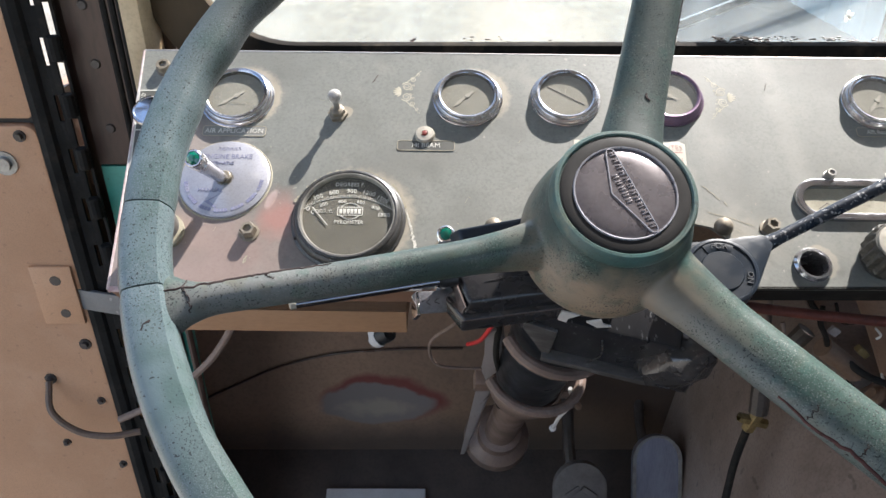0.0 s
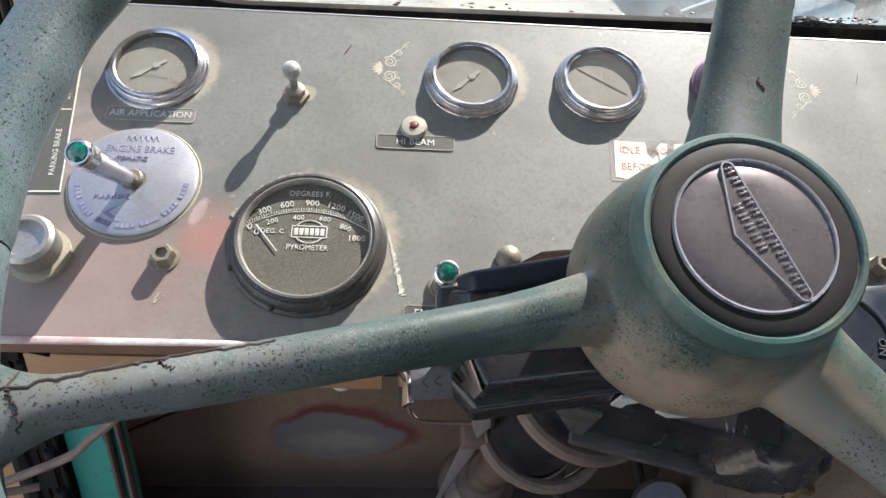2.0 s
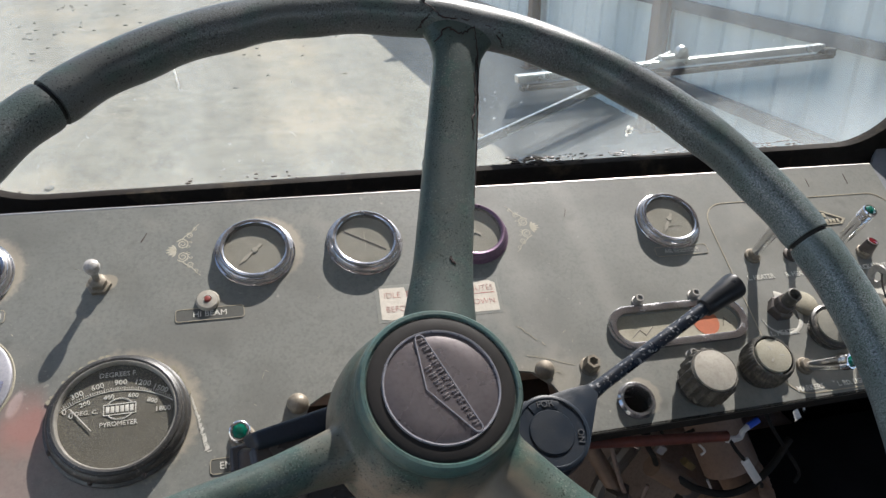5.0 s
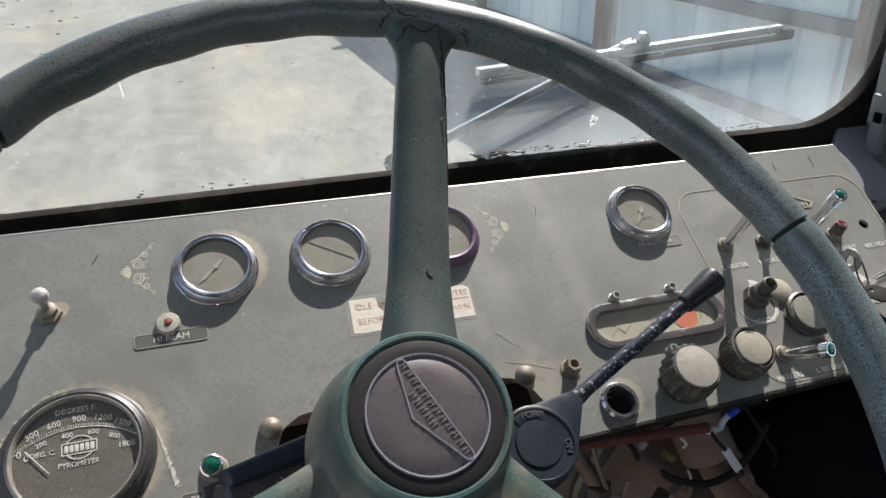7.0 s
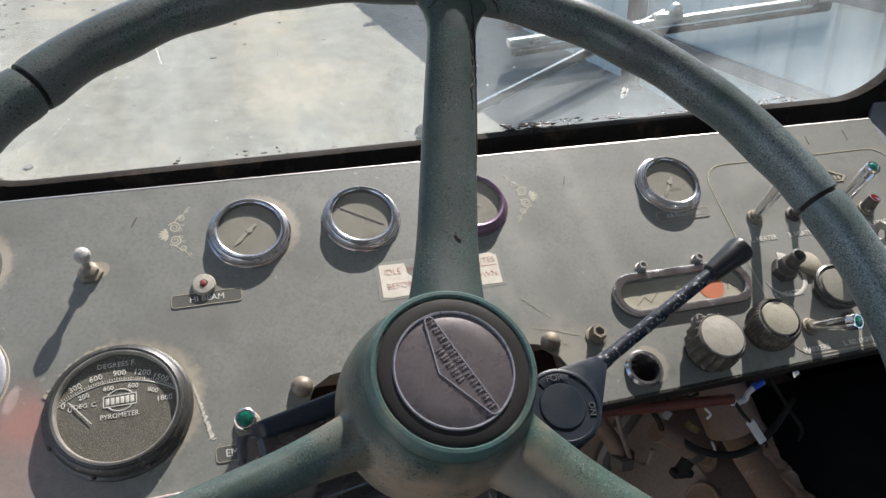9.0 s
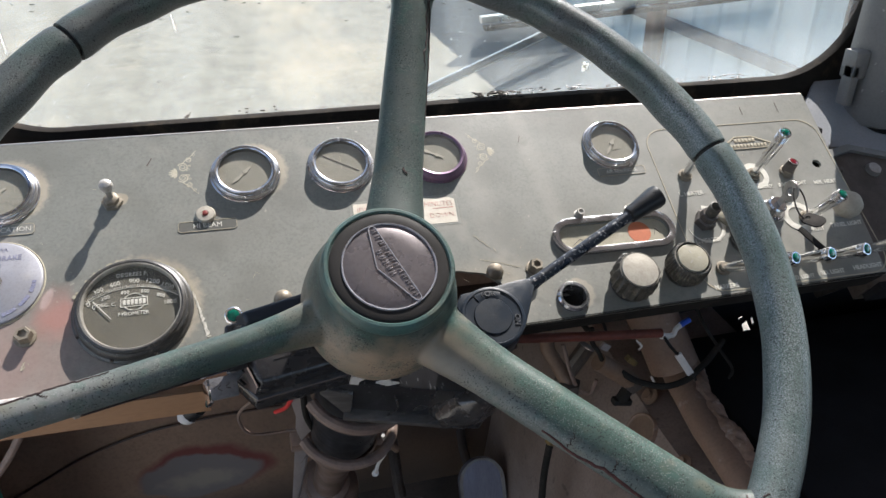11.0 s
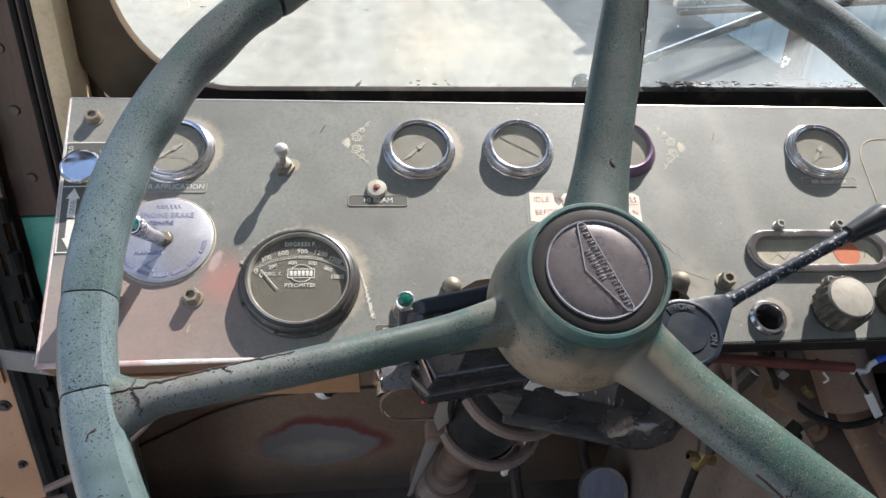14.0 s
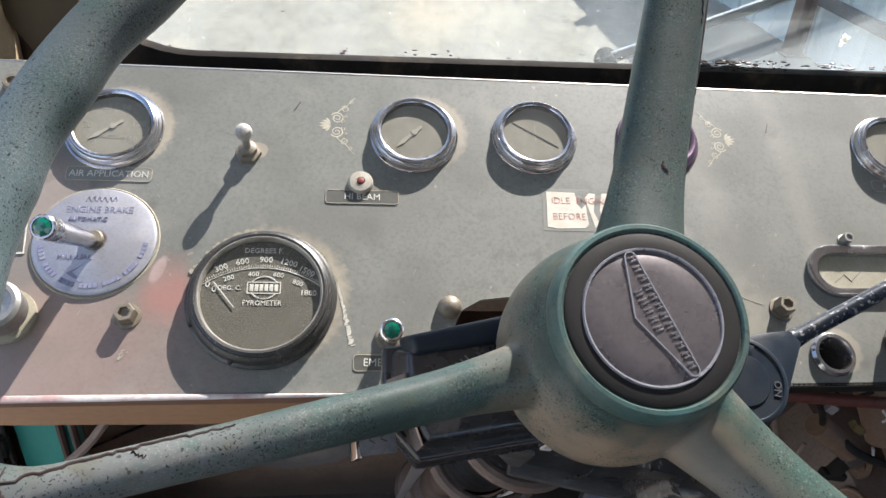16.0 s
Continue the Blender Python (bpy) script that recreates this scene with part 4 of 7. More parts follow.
part("core", door_slab([(-1.42, FLOOR_Z - 0.09), (-0.398, FLOOR_Z - 0.09), (-0.398, 2.26), (-1.42, 2.26)], -0.045, -0.012), "darksteel", door)
part("window_post", door_slab([(-0.46, 2.26), (-0.398, 2.26), (-0.398, 3.05), (-0.46, 3.05)], -0.045, -0.005), "darksteel", door)
part("window_post", door_slab([(-1.42, 2.26), (-1.36, 2.26), (-1.36, 3.05), (-1.42, 3.05)], -0.045, -0.005), "darksteel", door)
part("window_header", door_slab([(-1.36, 2.99), (-0.46, 2.99), (-0.46, 3.05), (-1.36, 3.05)], -0.045, -0.005), "darksteel", door)
part("upper_panel", door_slab(rrect(-1.40, 2.084, -0.400, 2.28, 0.006), -0.012, -0.004, 0.002), "tan", door)
part("lower_panel", door_slab(rrect(-1.40, FLOOR_Z - 0.07, -0.398, 2.078, 0.012), -0.012, 0.0, 0.0025), "tan", door)
part("edge_rubber", sweep([Vector((-0.390, 0.704, FLOOR_Z - 0.08)), Vector((-0.390, 0.704, 2.0)), Vector((-0.390, 0.704, 3.05))], lambda t, a: (0.008 * math.cos(a), 0.010 * math.sin(a)), 8), "rubber", door)
for x, z, r in ((-0.438, 2.039, 0.013), (-0.415, 2.068, 0.006), (-0.421, 1.902, 0.011), (-0.420, 1.859, 0.010), (-0.411, 1.813, 0.007), (-0.464, 1.762, 0.007), (-0.412, 1.728, 0.005), (-0.408, 1.622, 0.005), (-0.47, 1.66, 0.005)):
    b = lathe([(0, 0.005), (r * 0.55, 0.005), (r * 0.6, 0.001), (r, 0.0014), (r, -0.001)], 14, Matrix.Translation((x, DY - 0.0005, z)) @ Matrix.Rotation(1.57, 4, "X"))
    part("bolt", b, "darksteel" if r < 0.008 or z < 2 else "steel", door)
part("bracket", rbox(0.045, 0.004, 0.075, 0.0015, Matrix.Translation((-0.424, DY - 0.003, 1.882))), "tan", door)
part("check_strap", rbox(0.125, 0.004, 0.026, 0.001, Matrix.Translation((-0.352, DY - 0.012, 1.875)) @ Matrix.Rotation(-0.25, 4, "Z")), "greypost", door, "grey metal door check strap")
loop = [Vector((-0.464, 0.694, 1.762)), Vector((-0.458, 0.672, 1.735)), Vector((-0.43, 0.664, 1.712)), Vector((-0.395, 0.664, 1.704)), Vector((-0.36, 0.672, 1.704))]
part("cable", sweep(smooth_path(loop, 8), 0.004, 8), "brownpipe", door, "brown cable loop")
# piano hinge: knuckles with daylight between them
hinge = thing("piano_hinge", "long dark piano hinge with daylight between knuckles", "hinge", kind="structure")
leaf = join(*[rbox(x1 - x0, 0.003, 1.74, 0.0004, Matrix.Translation(((x0 + x1) / 2, 0.7045, 2.18))) for x0, x1 in ((-0.3825, -0.3732), (-0.3688, -0.3624), (-0.3556, -0.3525))])
for k in range(-10, 17):
    z = 1.959 + 0.0553 * k
    leaf = join(leaf, rbox(0.0070, 0.003, 0.0255, 0.0004, Matrix.Translation((-0.3590, 0.7045, z + 0.02765))), rbox(0.0048, 0.003, 0.0285, 0.0004, Matrix.Translation((-0.3710, 0.7045, z - 0.0026))))
part("leaf", leaf, "rubber", hinge)
for k in range(-10, 17):
    part("knuckle", lathe([(0.005, 0), (0.006, 0.001), (0.006, 0.022), (0.005, 0.023), (0, 0.023), (0, 0)], 10, Matrix.Translation((-0.3590, 0.701, 1.9765 + 0.0553 * k))), "rubber", hinge)

# ---- engine cover and the right side of the footwell ----
tun = thing("engine_cover", "tan painted engine cover with crumbling foam edge", "engine cover", kind="structure")
tb = bmesh.new()
ring = [[(0.345, FLOOR_Z), (0.372, 1.60), (0.40, 1.76), (0.445, 1.835), (0.60, 1.845), (0.60, FLOOR_Z)], [(0.345, FLOOR_Z), (0.352, 1.60), (0.372, 1.74), (0.425, 1.825), (0.60, 1.84), (0.60, FLOOR_Z)]]
va = [tb.verts.new((x, 0.92, zz)) for x, zz in ring[0]]
vm = [tb.verts.new((x, 0.55, zz)) for x, zz in ring[1]]
vb = [tb.verts.new((x - 0.015, -0.2, zz)) for x, zz in ring[1]]
for p, q in ((va, vm), (vm, vb)):
    for i in range(6):
        j = (i + 1) % 6
        tb.faces.new((p[i], p[j], q[j], q[i]))
tb.faces.new(va[::-1])
tb.faces.new(vb)
bmesh.ops.recalc_face_normals(tb, faces=tb.faces)
part("side_panel", tb, "tunnel", tun, angle=25)
ridge = [Vector((0.498, 0.74, 1.872)), Vector((0.481, 0.64, 1.858)), Vector((0.466, 0.56, 1.850)), Vector((0.457, 0.48, 1.845)), Vector((0.452, 0.40, 1.842)), Vector((0.445, 0.25, 1.838)), Vector((0.44, 0.1, 1.836))]
fb = sweep(smooth_path(ridge, 16), lambda t, a: (0.0175 * math.cos(a), 0.015 * math.sin(a)), 18)
part("rolled_edge", crumple(fb, 0.0008, 30), "rolled", tun, "tan rolled edge")
rag = [p + Vector((0.014, 0, 0.004)) for p in smooth_path(ridge, 40)]
fb = sweep(rag, lambda t, a: ((0.0120 + 0.004 * math.sin(t * 41) * math.sin(t * 17)) * math.cos(a), 0.013 * math.sin(a)), 16)
part("foam_edge", crumple(crumple(fb, 0.0045, 70), 0.002, 260, 5), "foam", tun, "crumbling foam edge")
part("bare_plate", crumple(slab([(0.15, 1.50), (0.42, 1.50), (0.50, 1.70), (0.51, 1.748), (0.15, 1.74)], 0.336, 0.342, m=SIDE), 0.002, 8), "sheet", tun, "bare grey metal sheet with rivets")
for y, z in ((0.495, 1.735), (0.48, 1.70), (0.46, 1.73), (0.45, 1.68), (0.42, 1.72), (0.43, 1.64)):
    part("rivet", lathe([(0, 0.003), (0.003, 0.002), (0.0042, 0)], 10, Matrix.Translation((0.3355, y, z)) @ Matrix.Rotation(-1.57, 4, "Y")), "steel", tun)
tm = Matrix.Translation((0.414, 0.557, 1.812)) @ Matrix.Rotation(radians(-55), 4, "Y") @ Matrix.Rotation(0.1, 4, "X")
part("access_plug", lathe([(0, 0.001), (0.0165, 0.002), (0.0175, 0.0035)], 28, tm), "brownpipe", tun, "round brown access plug")
part("plug_rim", lathe([(0.0174, 0.0035), (0.0182, 0.0055), (0.0196, 0.005), (0.0204, 0)], 28, tm), "foam", tun, "pale worn rim")
for x, y, z, r in ((0.437, 0.588, 1.832, 0.011), (0.425, 0.49, 1.824, 0.009), (0.428, 0.42, 1.826, 0.009)):
    part("bolt", lathe([(0, 0.008), (r * 0.5, 0.008), (r * 0.55, 0.003), (r, 0.002), (r, 0)], 12, Matrix.Translation((x, y, z)) @ Matrix.Rotation(radians(-50), 4, "Y")), "brownpipe", tun)
cov = join(rbox(1.4, 1.42, 0.5, 0.04, Matrix.Translation((1.19, -0.040, 1.605))), rbox(1.4, 0.13, 0.30, 0.01, Matrix.Translation((1.19, 0.664, 1.53))))
part("insulation", cov, "carpet", tun, "black insulation cover")
def slit(x, z, w, h, a):
    c, s = math.cos(a), math.sin(a)
    return [(x + px * c - py * s, z + px * s + py * c) for px, py in ((-w, -h), (w * 1.2, -h * 0.9), (w, h * 0.2), (w * 1.1, h), (-w * 0.8, h * 0.9))]


tears = [slit(0.651, 1.815, 0.0042, 0.0032, 0.45), slit(0.664, 1.797, 0.0052, 0.0125, 0.5), slit(0.687, 1.767, 0.0040, 0.0105, 0.5), slit(0.672, 1.8075, 0.0024, 0.0085, 0.45)]
under = slab([(0.5, 1.60), (2.2, 1.60), (2.2, 2.06), (0.5, 2.06)], 0, 0.004, tears, m=upright(0.73))
part("front_insulation", under, "carpet", tun, "black insulation with torn holes letting in daylight")

# ---- dash panel ----
dash = thing("dashboard", "dusty grey-green metal dash panel worn red at one end", "dashboard", PANEL)
ARCH = [(0.306, -0.0605), (0.304, -0.035), (0.297, -0.020), (0.284, -0.008), (0.262, -0.003), (0.15, -0.0035), (0.134, -0.0055), (0.122, -0.0125), (0.1155, -0.026), (0.114, -0.0645)]
outline = [(-0.1936, 0.166), (-0.1835, 0.05), (-0.175, -0.0685)] + ARCH[::-1] + [(0.668, -0.0555), (0.6775, 0.06), (0.682, 0.1655)]
slot_hole = rrect(0.3600, 0.0045, 0.4665, 0.0295, 0.0124)
GAUGES = [(-0.1026, 0.1123, 0.0305), (0.0940, 0.1150, 0.0292), (0.1778, 0.1163, 0.0290), (0.2665, 0.1172, 0.0285), (0.4422, 0.1160, 0.0272), (0.001, -0.0062, 0.0435)]
holes = [circle(x, y, r * 0.9, 40) for x, y, r in GAUGES] + [circle(0.6555, 0.0735, 0.0048, 16), circle(0.356, -0.0405, 0.0105, 20), slot_hole]
part("face_plate", slab(outline, -0.003, 0.0, holes), "panel", dash)
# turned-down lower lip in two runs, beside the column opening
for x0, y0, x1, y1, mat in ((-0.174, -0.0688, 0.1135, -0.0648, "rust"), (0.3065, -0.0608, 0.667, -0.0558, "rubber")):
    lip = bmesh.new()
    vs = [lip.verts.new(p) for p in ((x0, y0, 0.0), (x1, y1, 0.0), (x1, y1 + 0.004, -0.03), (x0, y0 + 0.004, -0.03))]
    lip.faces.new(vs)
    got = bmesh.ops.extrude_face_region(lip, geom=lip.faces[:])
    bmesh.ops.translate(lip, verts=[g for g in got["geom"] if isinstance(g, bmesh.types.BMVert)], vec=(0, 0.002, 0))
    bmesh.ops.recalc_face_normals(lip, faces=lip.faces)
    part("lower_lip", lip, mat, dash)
part("worn_edge", sweep([Vector((-0.1735, -0.0685, 0.0005)), Vector((-0.03, -0.0665, 0.0005)), Vector((0.06, -0.0652, 0.0003))], lambda t, a: (0.0024 * math.cos(a) * (1 - 0.6 * t), 0.0012 * math.sin(a)), 8), "edge", dash, "paint worn to white along the lower edge")
part("top_edge", sweep([Vector((-0.193, 0.1655, -0.0015)), Vector((0.681, 0.165, -0.0015))], 0.0018, 8), "steel", dash)
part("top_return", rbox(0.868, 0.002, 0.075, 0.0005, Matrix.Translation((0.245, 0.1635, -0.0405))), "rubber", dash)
part("left_edge", sweep([Vector((-0.1932, 0.165, -0.0012)), Vector((-0.1831, 0.05, -0.0012)), Vector((-0.1748, -0.068, -0.0012))], 0.0016, 8), "edge", dash)
# sheet-metal side returns, given black rubber so their colour holds the shade
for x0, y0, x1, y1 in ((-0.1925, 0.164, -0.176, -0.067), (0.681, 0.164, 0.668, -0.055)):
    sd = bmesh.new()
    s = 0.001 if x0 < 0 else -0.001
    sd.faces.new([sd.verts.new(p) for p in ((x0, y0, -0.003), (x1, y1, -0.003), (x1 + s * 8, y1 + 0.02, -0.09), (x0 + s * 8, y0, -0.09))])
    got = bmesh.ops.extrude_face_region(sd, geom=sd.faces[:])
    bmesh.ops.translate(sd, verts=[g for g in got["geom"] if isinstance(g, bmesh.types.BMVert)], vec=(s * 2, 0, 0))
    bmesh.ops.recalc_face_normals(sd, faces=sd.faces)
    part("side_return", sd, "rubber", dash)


# gold scrollwork either side of the gauges
def ribbon(points, w0, w1):
    """A flat painted stroke through the points, from one half width to the other."""
    return sweep(points, lambda t, a: ((w0 + (w1 - w0) * t) * math.cos(a), 0.00006 * math.sin(a)), 6)


def scroll(flip, cx, cy):
    """A palmette, two large volutes above and below it, and smaller ones trailing off."""
    z = 0.0001
    bits = []
    for sy in (1, -1):
        for ox, oy, r, turns, a0, w in ((0.0006, 0.0056, 0.0046, 1.9, 2.6, 0.00050), (0.0056, 0.0130, 0.0027, 1.5, 2.4, 0.00040), (0.0098, 0.0186, 0.0017, 1.2, 2.2, 0.00030), (0.0050, 0.0030, 0.0016, 1.2, 4.2, 0.00028), (0.0066, 0.0068, 0.0013, 1.1, 3.6, 0.00026)):
            pts = []
            for i in range(30):
                a = a0 - i / 29 * turns * 2 * math.pi
                rr = r * (1 - 0.80 * i / 29)
                pts.append(Vector((cx + flip * (ox + rr * math.cos(a)), cy + sy * (oy + rr * math.sin(a)), z)))
            bits.append(ribbon(pts, w, w * 0.6))
        tail = smooth_path([(cx + flip * 0.0005, cy + sy * 0.0102, z), (cx + flip * 0.0035, cy + sy * 0.0135, z), (cx + flip * 0.0070, cy + sy * 0.0160, z), (cx + flip * 0.0100, cy + sy * 0.0205, z), (cx + flip * 0.0128, cy + sy * 0.0232, z)], 6)
        bits.append(ribbon(tail, 0.0004, 0.0002))
        for lx, ly, w in ((-0.0112, 0.0012, 0.0008), (-0.0096, 0.0034, 0.0008), (-0.0070, 0.0052, 0.0007)):
            leaf = smooth_path([(cx + flip * -0.0040, cy + sy * 0.0006, z), (cx + flip * (lx * 0.5 - 0.0022), cy + sy * (ly * 0.75), z), (cx + flip * lx, cy + sy * ly, z)], 5)
            bits.append(sweep(leaf, lambda t, a, w=w: (w * (0.25 + math.sin(math.pi * min(1, 0.1 + 0.9 * t))) * math.cos(a), 0.00006 * math.sin(a)), 6))
    part("gold_scroll", join(*bits), "gilt", dash, "faded gold scroll ornament")


scroll(1, 0.0410, 0.122)
scroll(-1, 0.3130, 0.120)


def label_plate(x0, y0, x1, y1, words, size, wide=1.0, mat="plate", dx=0.0, border=True):
    part("label_plate", slab(rrect(x0, y0, x1, y1, 0.0025), 0.0001, 0.0004), mat, dash)
    if border:
        ring = slab(rrect(x0, y0, x1, y1, 0.0025), 0.0004, 0.0006, [rrect(x0 + 0.00045, y0 + 0.00045, x1 - 0.00045, y1 - 0.00045, 0.002)])
        part("label_border", ring, "cream", dash)
    if words:
        lettering(words, size, (x0 + x1) / 2 + dx, (y0 + y1) / 2, 0.0006, "white", dash, wide=wide, deep=0.0001)


label_plate(-0.1272, 0.0728, -0.0742, 0.0832, "AIR APPLICATION", 0.0066, 0.92, "clearplate")
label_plate(0.0360, 0.0605, 0.0835, 0.0708, "HI BEAM", 0.0063, 1.0)
label_plate(0.0563, -0.0515, 0.1050, -0.0412, "EMERG", 0.0068, 0.95, dx=-0.0085)
label_plate(0.4190, 0.0800, 0.4680, 0.0895, "AIR RESERVOIR", 0.0058, 0.82, "clearplate")

# decal about idling the engine, cracked into pieces
part("decal_backing", slab([(0.1785, 0.0440), (0.2755, 0.0435), (0.2765, 0.0755), (0.1795, 0.0760)], 0.00005, 0.00015), "tape", dash, "yellowed clear backing of a decal")
part("decal", slab([(0.1812, 0.0468), (0.188, 0.0455), (0.2065, 0.0462), (0.2092, 0.049), (0.2085, 0.064), (0.2055, 0.0605), (0.2035, 0.0632), (0.2018, 0.073), (0.1825, 0.0735)], 0.00015, 0.00032), "paper", dash, "cracked cream decal with red print")
part("decal", slab([(0.2135, 0.0465), (0.2165, 0.0505), (0.2135, 0.0590), (0.2160, 0.0725), (0.2118, 0.0730), (0.2085, 0.0690), (0.2105, 0.060)], 0.00015, 0.00032), "paper", dash)
part("decal", slab([(0.2195, 0.0462), (0.2725, 0.0456), (0.2738, 0.0700), (0.2690, 0.0728), (0.2205, 0.0730), (0.218, 0.060)], 0.00015, 0.00032), "paper", dash)
part("column_opening", slab([(0.108, -0.064), (0.312, -0.060), (0.312, 0.006), (0.108, 0.006)], -0.052, -0.048), "jamb", dash, "dark brown metal behind the column opening")
lettering("IDLE", 0.0072, 0.1852, 0.0665, 0.00045, "redink", dash, wide=0.92, align="LEFT", deep=0.0001, thin=0.00022)
lettering("ENGINE", 0.0072, 0.2020, 0.0665, 0.00045, "redink", dash, wide=0.9, align="LEFT", deep=0.0001, thin=0.00022)
lettering("MINUTES", 0.0072, 0.2715, 0.0662, 0.00045, "redink", dash, wide=0.9, align="RIGHT", deep=0.0001, thin=0.00022)
lettering("BEFORE", 0.0072, 0.1852, 0.0545, 0.00045, "redink", dash, wide=0.92, align="LEFT", deep=0.0001, thin=0.00022)
part("decal_line", rbox(0.019, 0.0005, 0.0001, 0, Matrix.Translation((0.2620, 0.0618, 0.0004))), "redink", dash)
lettering("DOWN.", 0.0072, 0.2722, 0.0542, 0.00045, "redink", dash, wide=0.92, align="RIGHT", deep=0.0001, thin=0.00022)

# printed legends round the switches
for s, x, y, size in (("L. HEATER", 0.5050, 0.0517, 0.0062), ("R. HEATER", 0.5420, 0.0517, 0.0062), ("ACCESSORY", 0.5800, 0.0517, 0.0058), ("BACK LIGHT", 0.6165, 0.0520, 0.0062), ("MIR. HEAT", 0.6540, 0.0508, 0.0062),
                      ("L. HEATER", 0.5020, -0.0006, 0.0062), ("DEFROST", 0.6150, -0.0012, 0.0062), ("PANEL LIGHT", 0.6525, 0.0010, 0.0064), ("LO.", 0.6290, 0.0145, 0.0055),
                      ("MARKERS", 0.5010, -0.0487, 0.0062), ("L. RD. LIGHT", 0.5400, -0.0486, 0.0056), ("R. RD. LIGHT", 0.5775, -0.0488, 0.0056), ("RD. LIGHT", 0.6120, -0.0475, 0.0060), ("HEADLIGHT", 0.6508, -0.0462, 0.0064)):
    lettering(s, size, x, y, 0.0003, "white", dash, wide=0.9, deep=0.0001, thin=-0.00016)
ol = rrect(0.4800, -0.0535, 0.6765, 0.1310, 0.021)
part("legend_outline", slab(ol, 0.0001, 0.0004, [[(x + (0.0008 if x < 0.57 else -0.0008), y + (0.0008 if y < 0.04 else -0.0008)) for x, y in ol]]), "cream", dash, "thin faded outline round the switches")
# maker's badge as plain shapes
badge = [(0.560, 0.104), (0.577, 0.114), (0.597, 0.114), (0.618, 0.104), (0.612, 0.0985), (0.566, 0.0985)]
part("badge", slab(badge, 0.0002, 0.0008, [[(0.563, 0.1035), (0.5775, 0.1130), (0.5965, 0.1130), (0.6145, 0.1035), (0.6105, 0.0995), (0.567, 0.0995)]]), "cream", dash, "worn maker's badge outline")
bars = bmesh.new()
for i in range(6):
    bars = join(bars, rbox(0.0032, 0.0045, 0.0005, 0.0002, Matrix.Translation((0.5775 + i * 0.0040, 0.1092, 0.0005))))
for i in range(11):
    bars = join(bars, rbox(0.0027, 0.0040, 0.0005, 0.0002, Matrix.Translation((0.5700 + i * 0.0039, 0.1025, 0.0005))))
part("badge_bars", bars, "cream", dash)
for x, y, r in ((0.58, 0.0655, 0.0150), (0.6055, 0.0150, 0.0165), (0.5835, 0.0235, 0.0120)):
    part("dial_ring", slab(circle(x, y, r, 36), 0.0001, 0.0005, [circle(x, y, r * 0.62, 36)]), "white", dash, "worn pale ring round a switch")
hb = []
for i in range(40):
    a = radians(-60 + 250 * i / 39 - 110)
    hb.append(Vector((0.5055 + 0.0185 * math.cos(a), 0.0165 + 0.0185 * math.sin(a), 0.0002)))
part("heat_arc", sweep(hb, lambda t, a: ((0.0004 + 0.0026 * t) * math.cos(a), 0.0003 * math.sin(a)), 6), "white", dash, "tapering white heat arc")
# fine scratches in the panel paint
rs = random.Random(8)
for (xa, ya), (xb, yb), w in (((0.2826, 0.030), (0.300, 0.012), 0.00035), ((0.278, 0.008), (0.318, -0.006), 0.0003), ((0.290, -0.004), (0.306, -0.012), 0.0003), ((-0.0746, -0.0386), (-0.0777, -0.0459), 0.0006), ((-0.0720, -0.0400), (-0.0760, -0.0450), 0.0004), ((0.392, 0.034), (0.415, 0.0163), 0.0003), ((0.404, 0.040), (0.424, 0.030), 0.00025)):
    a, b = Vector((xa, ya, 0.0003)), Vector((xb, yb, 0.0003))
    side_ = Vector((-(b - a).y, (b - a).x, 0)).normalized()
    n = 7
    marks = bmesh.new()
    line_ = [a.lerp(b, i / n) + side_ * rs.uniform(-0.0007, 0.0007) for i in range(n + 1)]
    for i in range(n):
        if rs.random() < 0.82:
            q = [line_[i] - side_ * w, line_[i + 1] - side_ * w * 0.8, line_[i + 1] + side_ * w * 0.8, line_[i] + side_ * w]
            marks.faces.new([marks.verts.new(v) for v in q])
    part("scratch_mark", marks, "felt", dash, "pale scratch in the paint")
# chipped paint beside the big gauge
rng = random.Random(3)
cb = bmesh.new()
for i in range(44):
    t = i / 43
    wide = 0.0008 + 0.0016 * t
    x, y = 0.0455 + 0.0100 * t + rng.uniform(-0.3, 0.3) * wide, 0.004 - 0.040 * t
    cb = join(cb, slab([(x - wide * 0.7, y - 0.0002), (x + wide * rng.uniform(0.3, 0.9), y + 0.0005), (x + wide * 0.6, y + rng.uniform(0.0008, 0.0016)), (x - wide * 0.5, y + 0.0007)], 0.0001, 0.0003))
part("paint_chips", cb, "white", dash, "chips of bare paint")
for i in range(40):
    x, y = rng.uniform(-0.17, 0.66), rng.uniform(-0.055, 0.155)
    a, L = rng.uniform(0, 3.1), rng.uniform(0.001, 0.006)
    part("scratch", sweep([Vector((x, y, 0.0)), Vector((x + L * math.cos(a), y + L * math.sin(a), 0.0))], 0.00012, 4), "cream", dash)
for x, y, a, L in ((0.012, 0.132, 1.1, 0.009), (0.35, 0.128, 1.2, 0.008), (0.60, 0.142, 1.5, 0.010), (0.643, 0.143, 1.5, 0.012)):
    part("dark_mark", sweep([Vector((x, y, 0.0)), Vector((x + L * math.cos(a), y + L * math.sin(a), 0.0))], 0.00035, 5), "jamb", dash, "dark scuff mark")

